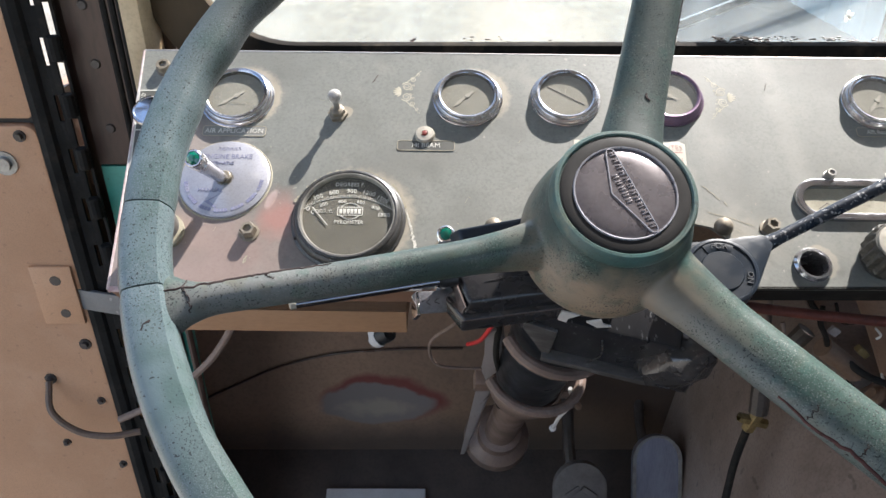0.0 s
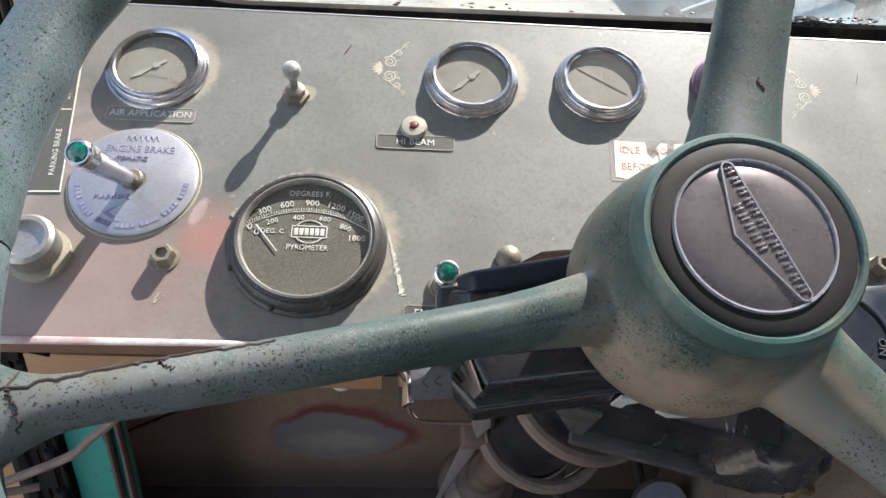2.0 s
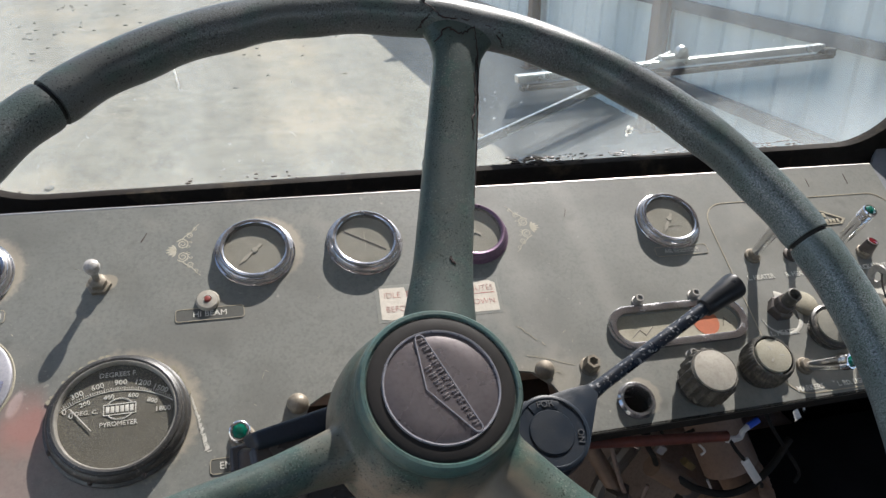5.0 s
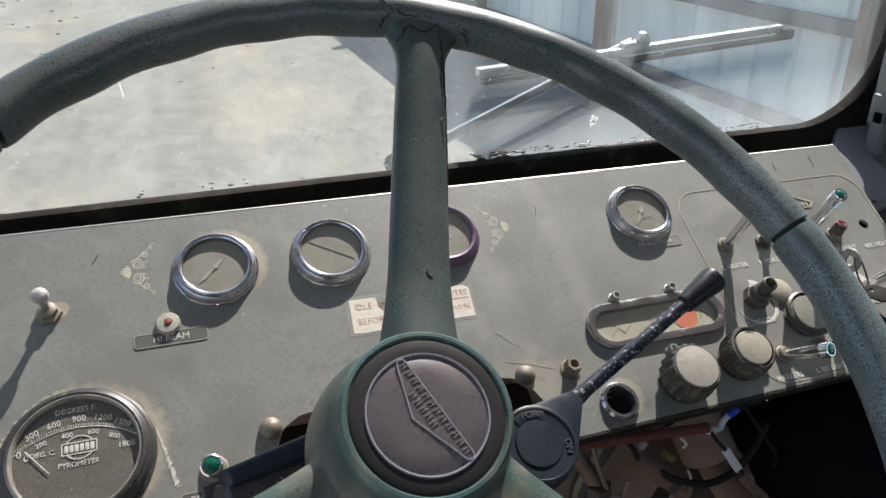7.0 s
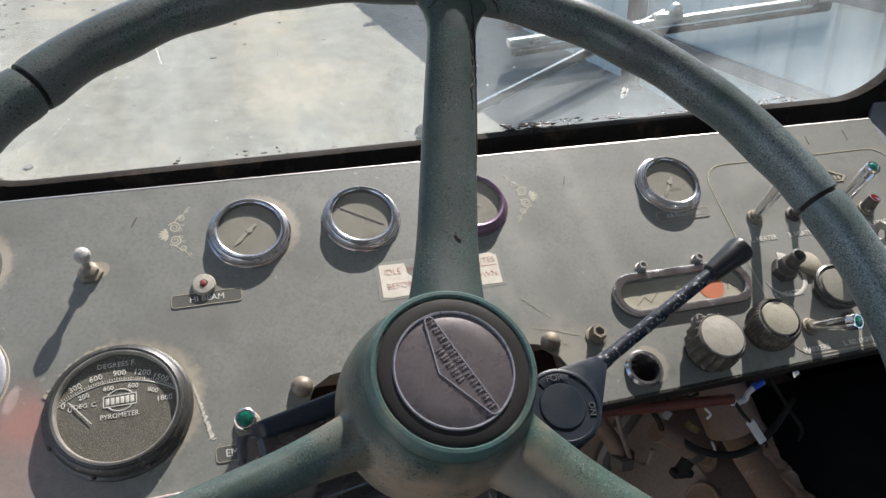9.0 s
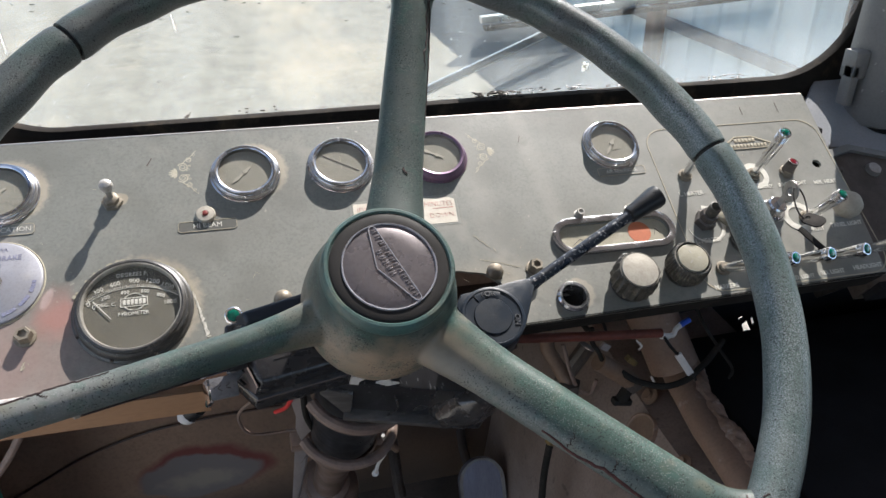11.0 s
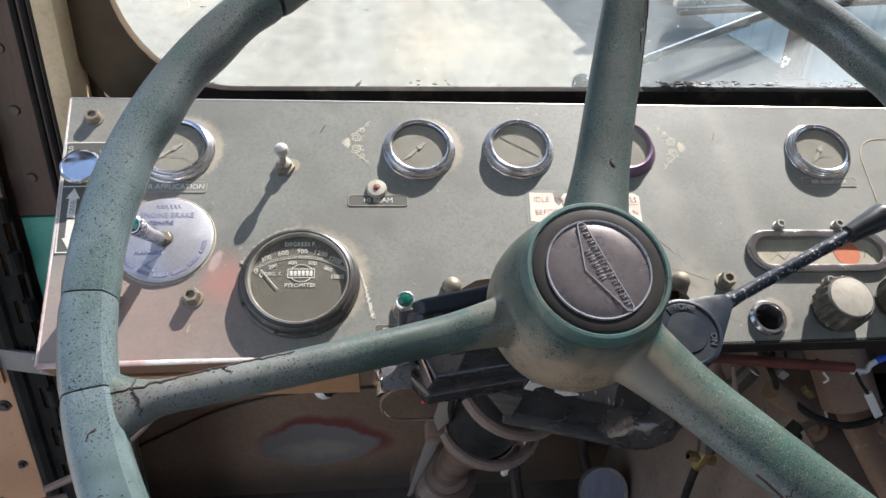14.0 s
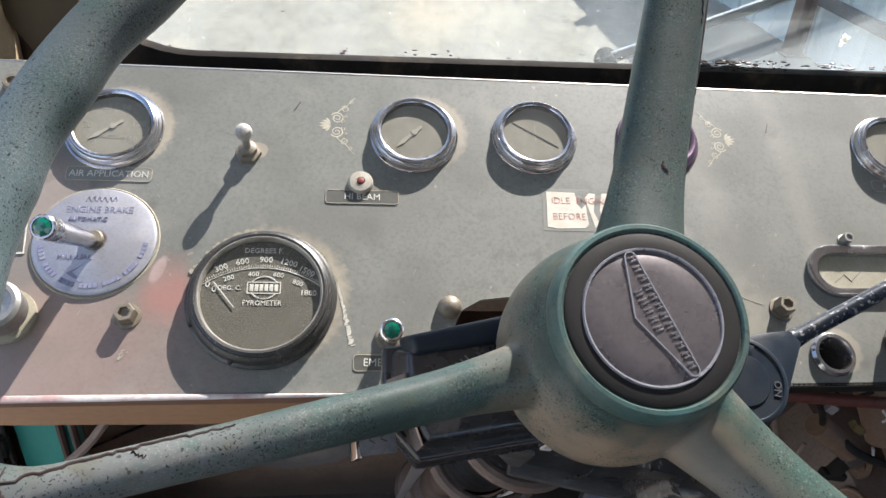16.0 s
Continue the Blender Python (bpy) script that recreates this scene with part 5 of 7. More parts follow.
# instruction plate at the left end, under the valve knob
PL = [(-0.1885, 0.1200), (-0.1500, 0.1208), (-0.1408, 0.0208), (-0.1788, 0.0192)]
part("instruction_plate", slab(PL[::-1], 0.0001, 0.0005), "plate", dash, "scuffed olive instruction plate with arrows")
inner_ = [(x + (0.0010 if x < -0.16 else -0.0010), y + (0.0010 if y < 0.06 else -0.0010)) for x, y in PL]
part("plate_line", slab(PL[::-1], 0.0005, 0.0007, [inner_[::-1]]), "white", dash)
part("plate_line", slab([(-0.1840, 0.0782), (-0.1480, 0.0792), (-0.1480, 0.0783), (-0.1840, 0.0773)], 0.0005, 0.0007), "white", dash)
part("arrow", slab([(-0.1745, 0.0765), (-0.1790, 0.0670), (-0.1768, 0.0670), (-0.1758, 0.0500), (-0.1700, 0.0500), (-0.1710, 0.0670), (-0.1690, 0.0670)], 0.0005, 0.0008), "white", dash)
part("arrow", slab([(-0.1698, 0.0220), (-0.1660, 0.0318), (-0.1680, 0.0318), (-0.1696, 0.0480), (-0.1752, 0.0480), (-0.1738, 0.0318), (-0.1760, 0.0318)], 0.0005, 0.0008), "white", dash)
lettering("DRIVE", 0.0050, -0.1730, 0.0590, 0.0009, "jakeink", dash, turn=1.62, wide=0.9, deep=0.0001)
lettering("COLD", 0.0050, -0.1835, 0.1105, 0.0007, "white", dash, turn=1.62, wide=0.9, deep=0.0001)
lettering("EMERGENCY", 0.0046, -0.1585, 0.1000, 0.0007, "white", dash, turn=1.66, wide=0.95, deep=0.0001)
lettering("BRAKE RELEASE", 0.0046, -0.1532, 0.0995, 0.0007, "white", dash, turn=1.66, wide=0.85, deep=0.0001)
lettering("PARKING BRAKE", 0.0046, -0.1500, 0.0480, 0.0007, "white", dash, turn=1.66, wide=0.95, deep=0.0001)


# ---- gauges ----
def gauge(x, y, r, label, mat="chrome", proud=0.0086, needle_turn=135, needle="hand", ticks=True):
    g = thing("gauge", label, "gauge", on_panel(x, y), "dash gauges")
    p = proud
    dz = 0.0038
    part("bezel", lathe([(r * 0.95, 0), (r * 1.03, 0.0004), (r * 1.035, 0.0012), (r * 1.02, 0.0019), (r * 0.985, 0.0022), (r * 0.962, p * 0.48), (r * 0.950, p * 0.56), (r * 0.936, p * 0.58), (r * 0.930, p * 0.64), (r * 0.918, p * 0.70), (r * 0.906, p * 0.72), (r * 0.900, p * 0.82), (r * 0.885, p * 0.95), (r * 0.862, p), (r * 0.835, p * 0.99), (r * 0.80, p * 0.95), (r * 0.775, p * 0.86)], 72), mat, g)
    # inner wall in the black knob material, which stands for the bezel's shade
    part("inner_wall", lathe([(r * 0.777, p * 0.87), (r * 0.768, dz + 0.0010), (r * 0.762, dz + 0.0001)], 56), "knob", g, "inner wall with its shade painted dark")
    part("dial", lathe([(0, dz + 0.0002), (r * 0.79, dz + 0.0002)], 48), "dial", g, "dusty faded dial")
    if ticks:
        tk = bmesh.new()
        for i in range(21):
            a = radians(-45 + 270 * i / 20)
            L = 0.0028 if i % 4 == 0 else 0.0015
            tk = join(tk, rbox(L, 0.0004, 0.0001, 0, Matrix.Rotation(a, 4, "Z") @ Matrix.Translation((r * 0.58, 0, dz + 0.0003))))
        part("scale", tk, "dialink", g)
    if needle == "hand":
        nb = slab([(-0.0005, 0), (-0.0014, r * 0.30), (-0.0018, r * 0.36), (0, r * 0.58), (0.0018, r * 0.36), (0.0014, r * 0.30), (0.0005, 0)], dz + 0.0005, dz + 0.0008, m=Matrix.Rotation(radians(needle_turn), 4, "Z"))
        tail = slab(rrect(-0.0012, -r * 0.24, 0.0012, 0, 0.0005), dz + 0.0005, dz + 0.0008, m=Matrix.Rotation(radians(needle_turn), 4, "Z"))
        part("needle", join(nb, tail, lathe([(0, dz + 0.0012), (0.0022, dz + 0.0011), (0.0026, dz + 0.0003)], 16)), "dialneedle", g)
    elif needle == "line":
        part("needle", rbox(r * 1.25, 0.0006, 0.0003, 0.0001, Matrix.Rotation(radians(needle_turn), 4, "Z") @ Matrix.Translation((0, 0, dz + 0.0005))), "darksteel", g)
        part("centre_mark", rbox(0.0006, r * 0.5, 0.0002, 0.00005, Matrix.Translation((0, 0.001, dz + 0.0003))), "dialneedle", g)
    part("lens", lathe([(0, p * 0.90), (r * 0.776, p * 0.87)], 40), "lens", g).visible_shadow = False
    return g


ga = gauge(-0.1026, 0.1123, 0.0305, "chrome-rimmed air pressure gauge with a yellowed needle", needle_turn=128)
for s, a in (("0", 232), ("30", 180), ("60", 112), ("90", 66), ("120", 8), ("150", -40)):
    lettering(s, 0.0062, 0.0160 * math.cos(radians(a)), 0.0160 * math.sin(radians(a)), 0.0041, "dialink", ga, deep=0.0001)
lettering("PRESSURE", 0.0040, 0.001, -0.0085, 0.0041, "dialink", ga, deep=0.0001)
gauge(0.0940, 0.1150, 0.0292, "chrome-rimmed gauge with a dust-browned dial", needle_turn=135)
gauge(0.1778, 0.1163, 0.0290, "chrome-rimmed ammeter with a dark slanting pointer", needle_turn=-32, needle="line", ticks=False)
gauge(0.2665, 0.1172, 0.0285, "gauge with a purple anodised rim", "purple", needle_turn=60)
gr_ = gauge(0.4418, 0.1152, 0.0280, "chrome-rimmed air reservoir gauge", needle_turn=145)
lettering("PRESSURE", 0.0034, 0.001, -0.0075, 0.0041, "dialink", gr_, deep=0.0001)

# the big pyrometer
py = thing("pyrometer", "large black pyrometer with a dusty dial and white figures", "gauge", on_panel(0.001, -0.0062), "dash gauges")
r = 0.0435
part("bezel", lathe([(r * 0.95, 0), (r * 1.03, 0.0005), (r * 1.03, 0.0022), (r * 0.99, 0.0034), (r * 0.975, 0.0070), (r * 0.945, 0.0088), (r * 0.925, 0.0092), (r * 0.915, 0.0108), (r * 0.875, 0.0116), (r * 0.845, 0.0112), (r * 0.825, 0.0098)], 80), "pyrorim", py, "blackened bezel with grime at its edges")
part("inner_ring", lathe([(r * 0.846, 0.0111), (r * 0.832, 0.0112), (r * 0.818, 0.0102), (r * 0.808, 0.0088), (r * 0.805, 0.0069)], 80), "pyroring", py)
part("dial", lathe([(0, 0.0066), (r * 0.83, 0.0066)], 60), "pyrodial", py)
DZ = 0.0068
CY = -0.0415  # the scale's centre, far below the dial's middle
R_A = 0.0605
for s, x, y, size in (("300", -0.0246, 0.0167, 0.0054), ("600", -0.0124, 0.0210, 0.0054), ("900", 0.0016, 0.0225, 0.0054), ("1200", 0.0152, 0.0207, 0.0054), ("1500", 0.0262, 0.0153, 0.0052), ("1800", 0.0278, 0.0010, 0.0050),
                      ("200", -0.0195, 0.0100, 0.0044), ("400", -0.0052, 0.0128, 0.0044), ("600", 0.0095, 0.0125, 0.0044), ("800", 0.0212, 0.0075, 0.0044)):
    lettering(s, size, x, y, DZ, "white", py, turn=-x * 16 * (s != "1800"))
lettering("DEGREES F.", 0.0047, 0.0, 0.0285, DZ, "white", py)
lettering("0", 0.0060, -0.0315, 0.006, DZ, "white", py)
lettering("0", 0.0060, -0.0275, 0.003, DZ, "white", py)
lettering("DEG. C.", 0.0041, -0.0185, 0.0038, DZ, "white", py)
lettering("PYROMETER", 0.0046, 0.0010, -0.0058, DZ, "white", py, wide=0.9)
tk = bmesh.new()
for i in range(55):
    a = radians(126 - 72 * i / 54)
    tk = join(tk, rbox(0.0022 if i % 3 == 0 else 0.0012, 0.00035, 0.0002, 0, Matrix.Translation((0, CY, DZ)) @ Matrix.Rotation(a, 4, "Z") @ Matrix.Translation((R_A - 0.0005, 0, 0))))
arcp = [Vector(((R_A - 0.002) * math.cos(radians(126 - 72 * i / 40)), CY + (R_A - 0.002) * math.sin(radians(126 - 72 * i / 40)), DZ)) for i in range(41)]
part("scale", join(tk, sweep(arcp, 0.0003, 4)), "white", py)
logo = [slab(rrect(-0.0085, 0.0003, 0.0115, 0.0080, 0.0006), DZ - 0.0001, DZ + 0.0002, [rrect(-0.0079, 0.0009, 0.0109, 0.0074, 0.0004)])]
for i in range(6):
    logo.append(rbox(0.0022, 0.0045, 0.0004, 0.0002, Matrix.Translation((-0.0058 + i * 0.0029, 0.0042, DZ))))
for sy in (1, -1):
    pts = [Vector((0.0015 + 0.0082 * math.cos(radians(a)), 0.0042 + sy * 0.0072 * math.sin(radians(a)), DZ)) for a in range(30, 151, 10)]
    logo.append(sweep(pts, 0.0005, 5))
part("maker_mark", join(*logo), "white", py)
part("needle", slab([(-0.0288, 0.0076), (-0.0272, 0.0070), (-0.0148, -0.0086), (-0.0152, -0.0089)], 0.0074, 0.0077), "white", py, "white needle resting at zero")
part("lens", lathe([(0, 0.0100), (r * 0.822, 0.0096)], 48), "lens", py).visible_shadow = False
for i, a in enumerate((250, 292, 205)):
    part("screw", lathe([(0, 0.0028), (0.0013, 0.0026), (0.0016, 0.0)], 8, Matrix.Translation((r * 1.0 * math.cos(radians(a)), r * 1.0 * math.sin(radians(a)), 0.003))), "darksteel", py)
gr = bmesh.new()
rng = random.Random(5)
for i in range(60):
    a = radians(rng.uniform(15, 160))
    gr = join(gr, slab(circle(r * rng.uniform(1.0, 1.07) * math.cos(a), r * rng.uniform(1.0, 1.07) * math.sin(a), rng.uniform(0.0005, 0.0022), 6), 0.0001, rng.uniform(0.0004, 0.0012)))
part("grime", gr, "felt", py, "crumbs of old sealant round the bezel")

# engine brake plate with its lever
eb = thing("engine_brake_switch", "round brushed aluminium engine brake plate with a jewelled lever", "switch", on_panel(-0.1012, 0.0300), "dash switches")
part("plate", lathe([(0, 0.0026), (0.0345, 0.0026), (0.0362, 0.0018), (0.0365, 0.0002), (0.0345, 0)], 64), "jake", eb)
lettering("ENGINE BRAKE", 0.0064, 0.0, 0.0205, 0.0027, "faintink", eb, wide=0.92, deep=0.0001)
lettering("AUTOMATIC", 0.0040, -0.006, 0.0140, 0.0029, "jakeink", eb)
lettering("MANUAL", 0.0050, -0.0095, -0.0120, 0.0029, "jakeink", eb)
part("brand_bar", join(*[sweep(smooth_path([(-0.009 + i * 0.0032, 0.0265, 0.0029), (-0.0078 + i * 0.0032, 0.0300, 0.0029), (-0.0065 + i * 0.0032, 0.0268, 0.0027)], 3), 0.00022, 4) for i in range(6)]), "faintink", eb)
part("print", join(slab([(-0.0125, -0.0225), (-0.0035, -0.0165), (-0.0095, -0.0215), (-0.0022, -0.0275), (-0.0035, -0.0283)], 0.0026, 0.0029)), "jakeink", eb)
ringbars = bmesh.new()
for i in range(34):
    a = radians(190 + 165 * i / 33)
    if i % 5 != 4:
        ringbars = join(ringbars, rbox(0.0022, 0.0030, 0.0003, 0, Matrix.Translation((0.0305 * math.cos(a), 0.0305 * math.sin(a), 0.0029)) @ Matrix.Rotation(a + 1.57, 4, "Z")))
part("small_print", ringbars, "jakeink", eb)
part("rim_grime", lathe([(0.0364, 0.0003), (0.0374, 0.0006), (0.0381, 0.0001)], 48), "felt", eb)


def lever(parent, dx, dy, dz, gem="greengem", r0=0.0042, r1=0.0058, base=0.0070, metal="bright", foot=0.005):
    """A threaded collar, a chrome lever from the panel along (dx, dy, dz), and a jewel in its end."""
    d = Vector((dx, dy, dz))
    L = d.length
    m = d.to_track_quat("Z", "Y").to_matrix().to_4x4()
    part("nut", lathe([(base, 0), (base, 0.0022), (base * 0.92, 0.0026), (base * 0.72, 0.0026), (base * 0.72, foot), (base * 0.6, foot + 0.001), (0, foot + 0.001)], 6 if base < 0.0066 else 14), "dusty", parent)
    rod = [(0, 0.001), (r0 * 0.8, 0.001), (r0 * 0.85, L * 0.15), (r0, L * 0.2), (r1, L * 0.82), (r1 * 1.02, L * 0.83)]
    for k in range(4):
        z = L * (0.84 + 0.03 * k)
        rod += [(r1 * 1.02, z), (r1 * 0.92, z + L * 0.008), (r1 * 1.02, z + L * 0.016)]
    rod += [(r1 * 1.02, L * 0.985), (r1 * 0.9, L), (r1 * 0.78, L), (r1 * 0.75, L * 0.985), (0, L * 0.985)]
    ob = part("lever", lathe(rod, 22, m), metal, parent)
    if gem:
        part("jewel", lathe([(r1 * 0.76, L * 0.985), (r1 * 0.72, L * 1.0), (r1 * 0.4, L * 1.02), (0, L * 1.026)], 8, m), gem, ob, "faceted coloured jewel", angle=5)
    return ob


lever(eb, -0.0032, -0.0245, 0.0660, r0=0.0050, r1=0.0068, base=0.0080, metal="chrome")

# toggle with a white ball
tg = thing("toggle_switch", "toggle switch with a white ball tip and dusty nut", "switch", on_panel(-0.0153, 0.0965), "dash switches")
part("nut", lathe([(0.0085, 0), (0.0085, 0.003), (0.0062, 0.0036), (0.0062, 0.0075), (0.0045, 0.0085), (0, 0.0085)], 6), "dusty", tg)
tm = Vector((-0.0004, 0.0015, 0.026)).to_track_quat("Z", "Y").to_matrix().to_4x4()
part("stem", lathe([(0, 0.004), (0.0025, 0.006), (0.0024, 0.012), (0.0028, 0.0185), (0, 0.0190)], 16, tm), "steel", tg)
part("ball", lathe([(0.0022, 0.0178), (0.0048, 0.0200), (0.0056, 0.0232), (0.0046, 0.0264), (0.0020, 0.0280), (0, 0.0283)], 22, tm), "ballwhite", tg, "grimy white plastic ball")

# warning lamp above the high-beam plate
hl = thing("indicator_lamp", "small grey-rimmed high beam lamp with a faded red lens", "lamp", on_panel(0.0585, 0.0760), "dash lamps")
part("rim", lathe([(0.0082, 0), (0.0082, 0.002), (0.0072, 0.0034), (0.0030, 0.0038), (0.0023, 0.0030), (0, 0.0030)], 26), "knobcap", hl)
part("lens", lathe([(0.0024, 0.0028), (0.0020, 0.0046), (0, 0.0053)], 14), "reddull", hl, "faded red lens")

# emergency lamp switch with a green jewel
em = thing("emergency_switch", "short lever with a green jewel above its label", "switch", on_panel(0.0775, -0.0300), "dash switches")
lever(em, 0.0, -0.012, 0.045, r0=0.0050, r1=0.0062, base=0.0085)


def bolt(x, y, r, label, mat="dusty", h=0.007, hexa=True):
    g = thing("bolt", label, "bolt", on_panel(x, y, 0, 12), "dash bolts")
    part("washer", lathe([(r * 1.25, 0), (r * 1.25, 0.001), (r * 0.9, 0.0014), (0, 0.0014)], 22), mat, g)
    part("head", lathe([(r, 0.0012), (r, h * 0.8), (r * 0.88, h), (r * 0.55, h), (r * 0.5, h * 0.75), (0, h * 0.75)], 6 if hexa else 18), mat, g)


bolt(-0.0755, -0.0185, 0.0064, "dusty yellowed hex bolt in the dash", "dusty", 0.008)
bolt(-0.1712, 0.1440, 0.0062, "rusty bolt at the panel corner", "dusty", 0.007, False)
bolt(0.3292, -0.0095, 0.0062, "dull brass hex bolt in the dash", "dusty", 0.010)
bolt(0.3860, 0.0405, 0.0038, "small dull screw above the slot", "steel", 0.007, False)
bolt(0.4360, 0.0405, 0.0038, "small dull screw above the slot", "steel", 0.007, False)
bolt(0.4130, -0.0105, 0.0036, "small dull screw below the slot", "steel", 0.007, False)
for x, y in ((0.1145, -0.0110), (0.2935, -0.0082)):
    g = thing("dome_bolt", "dusty round-headed bolt beside the column opening", "bolt", on_panel(x, y), "dash bolts")
    part("head", lathe([(0.0072, 0), (0.0074, 0.002), (0.0062, 0.0052), (0.0035, 0.0072), (0, 0.0078)], 22), "dusty", g)

# recessed slot with a chrome surround and an orange mark
sl = thing("indicator_window", "long chrome-framed slot with a dusty plate and orange mark", "indicator", on_panel(0, 0), "dash gauges")
out, inn = rrect(0.3535, -0.0020, 0.4730, 0.0360, 0.0185), rrect(0.3600, 0.0045, 0.4665, 0.0295, 0.0124)
fr_ = slab(out, 0.0, 0.0040, [inn], 0.0014)
part("surround", fr_, "chrome", sl)
part("well", slab(rrect(0.3585, 0.0030, 0.4680, 0.0310, 0.0138), -0.0200, -0.0032, [inn]), "pyrorim", sl)
part("plate", slab(rrect(0.3601, 0.0046, 0.4664, 0.0294, 0.0123), -0.0024, -0.0009), "felt", sl, "dusty yellowed plate")
part("orange_mark", slab(circle(0.4385, 0.0165, 0.0110, 28), -0.0009, -0.0006), "orangespot", sl, "faded orange mark")
for pts in (((0.372, 0.010), (0.380, 0.016), (0.384, 0.011), (0.392, 0.018)), ((0.452, 0.012), (0.455, 0.019), (0.459, 0.013))):
    part("crease", sweep([Vector((x, y, -0.0009)) for x, y in pts], 0.0003, 5), "jamb", sl)

# chrome-ringed socket
so = thing("socket", "empty chrome-ringed lighter socket", "socket", on_panel(0.3560, -0.0405), "dash switches")
part("ring", lathe([(0.0142, 0), (0.0145, 0.002), (0.0128, 0.0042), (0.0108, 0.0042), (0.0100, 0.002), (0.0098, -0.03)], 36), "chrome", so)
part("bottom", lathe([(0, -0.028), (0.0099, -0.028)], 20), "core", so)


def knob(x, y, r, h, label, cap="knobcap", ribs=20, tilt=(0, 0), flute=0.055, face=0.82):
    g = thing("knob", label, "knob", on_panel(x, y) @ Matrix.Rotation(radians(tilt[0]), 4, "X") @ Matrix.Rotation(radians(tilt[1]), 4, "Y"), "dash knobs")
    part("skirt", lathe([(r * 0.85, 0), (r * 0.9, 0.002), (r * 0.62, 0.003), (r * 0.6, 0.006), (0, 0.006)], 30), "knob", g)
    bm = bmesh.new()
    seg = ribs * 6
    prof = ((0.90, 0.005, 0), (1.0, 0.0065, 1), (0.98, h * 0.8, 1), (0.94, h * 0.93, 0.6), (0.86, h, 0), (0.80, h, 0))
    rings = []
    for rr, z, dp in prof:
        rings.append([bm.verts.new((r * (rr - flute * dp * (0.5 + 0.5 * math.cos(ribs * 2 * math.pi * i / seg))) * math.cos(2 * math.pi * i / seg), r * (rr - flute * dp * (0.5 + 0.5 * math.cos(ribs * 2 * math.pi * i / seg))) * math.sin(2 * math.pi * i / seg), z)) for i in range(seg)])
    for a, b in zip(rings, rings[1:]):
        for i in range(seg):
            j = (i + 1) % seg
            bm.faces.new((a[i], a[j], b[j], b[i]))
    part("grip", bm, "knob", g, "ribbed dusty black grip")
    part("cap", lathe([(r * face, h - 0.0005), (r * (face - 0.03), h + 0.0012), (r * 0.4, h + 0.0022), (0, h + 0.0025)], 36), cap, g, "dust-covered pale cap")
    return g


knob(0.4105, -0.0350, 0.0205, 0.026, "large ribbed knob with a dust-white cap", ribs=18, flute=0.15, face=0.80)
k2 = knob(0.4640, -0.0285, 0.0190, 0.024, "ribbed black knob with a dust-dulled cap", "felt", ribs=40, flute=0.08, face=0.74)
part("cap_print", join(*[rbox(0.0012, 0.006, 0.0003, 0, Matrix.Rotation(a, 4, "Z") @ Matrix.Translation((0, 0.0045, 0.0262))) for a in (0.3, 2.4, 4.5)]), "knobcap", k2)
k3 = knob(0.5390, -0.0050, 0.0185, 0.012, "flat dark knob with a milled chrome edge", "dial", ribs=36)
part("milled_edge", lathe([(0.0188, 0.008), (0.0200, 0.010), (0.0195, 0.012), (0.0175, 0.013)], 36), "pyrorim", k3)

# left heater valve stem
hv = thing("heater_valve", "dark hexagonal heater valve stem without its knob", "valve", on_panel(0.5058, 0.0195), "dash switches")
part("hex_nut", lathe([(0.0105, 0), (0.0105, 0.007), (0.009, 0.008), (0.0075, 0.008)], 6), "darksteel", hv)
part("collar", lathe([(0.0082, 0.007), (0.0082, 0.014), (0.0072, 0.015), (0.0058, 0.015)], 8), "darksteel", hv)
part("stem", lathe([(0.0055, 0.014), (0.0058, 0.026), (0.0046, 0.0265), (0.0038, 0.022), (0, 0.022)], 18), "knob", hv)
disc = thing("round_plug", "dusty round plug in the dash", "plug", on_panel(0.5320, 0.0225), "dash switches")
part("cap", lathe([(0.0110, 0), (0.0112, 0.002), (0.0095, 0.0034), (0, 0.0042)], 28), "felt", disc)

# long chrome toggles with green jewels
for x, y, dx, dy, dz, lab in ((0.5062, 0.0725, 0.0, 0.002, 0.060, "heater"), (0.5790, 0.0670, 0.0, 0.0020, 0.0640, "accessory"), (0.6125, 0.0125, 0.0085, -0.005, 0.046, "defroster"),
                               (0.5045, -0.0310, 0.0100, -0.0150, 0.037, "marker light"), (0.5410, -0.0310, 0.0100, -0.0150, 0.037, "road light"), (0.5775, -0.0310, 0.0100, -0.0150, 0.037, "road light"), (0.6140, -0.0310, 0.0100, -0.0150, 0.037, "road light"), (0.6510, -0.0300, 0.0100, -0.0120, 0.038, "headlight")):
    g = thing("toggle_switch", "long chrome %s toggle with a green jewelled end" % lab, "switch", on_panel(x, y), "dash switches")
    lever(g, dx, dy, dz)
hn = thing("toggle_nut", "dark toggle nut with its lever broken off", "switch", on_panel(0.5435, 0.0705), "dash switches")
part("nut", lathe([(0.007, 0), (0.007, 0.0024), (0.005, 0.003), (0.005, 0.007), (0.0035, 0.008), (0, 0.008)], 14), "darksteel", hn)
part("stub", lathe([(0.003, 0.006), (0.003, 0.013), (0.0015, 0.014), (0, 0.014)], 10), "steel", hn)
rl = thing("indicator_lamp", "small red jewelled lamp in a dusty collar", "lamp", on_panel(0.6165, 0.0665), "dash lamps")
lever(rl, 0.002, 0.003, 0.014, "redgem", 0.0062, 0.0052, 0.0074, "darksteel")
pl = thing("panel_light_knob", "smooth grey domed panel light knob", "knob", on_panel(0.6490, 0.0130), "dash knobs")
part("stem", lathe([(0.004, 0), (0.004, 0.012)], 14), "steel", pl)
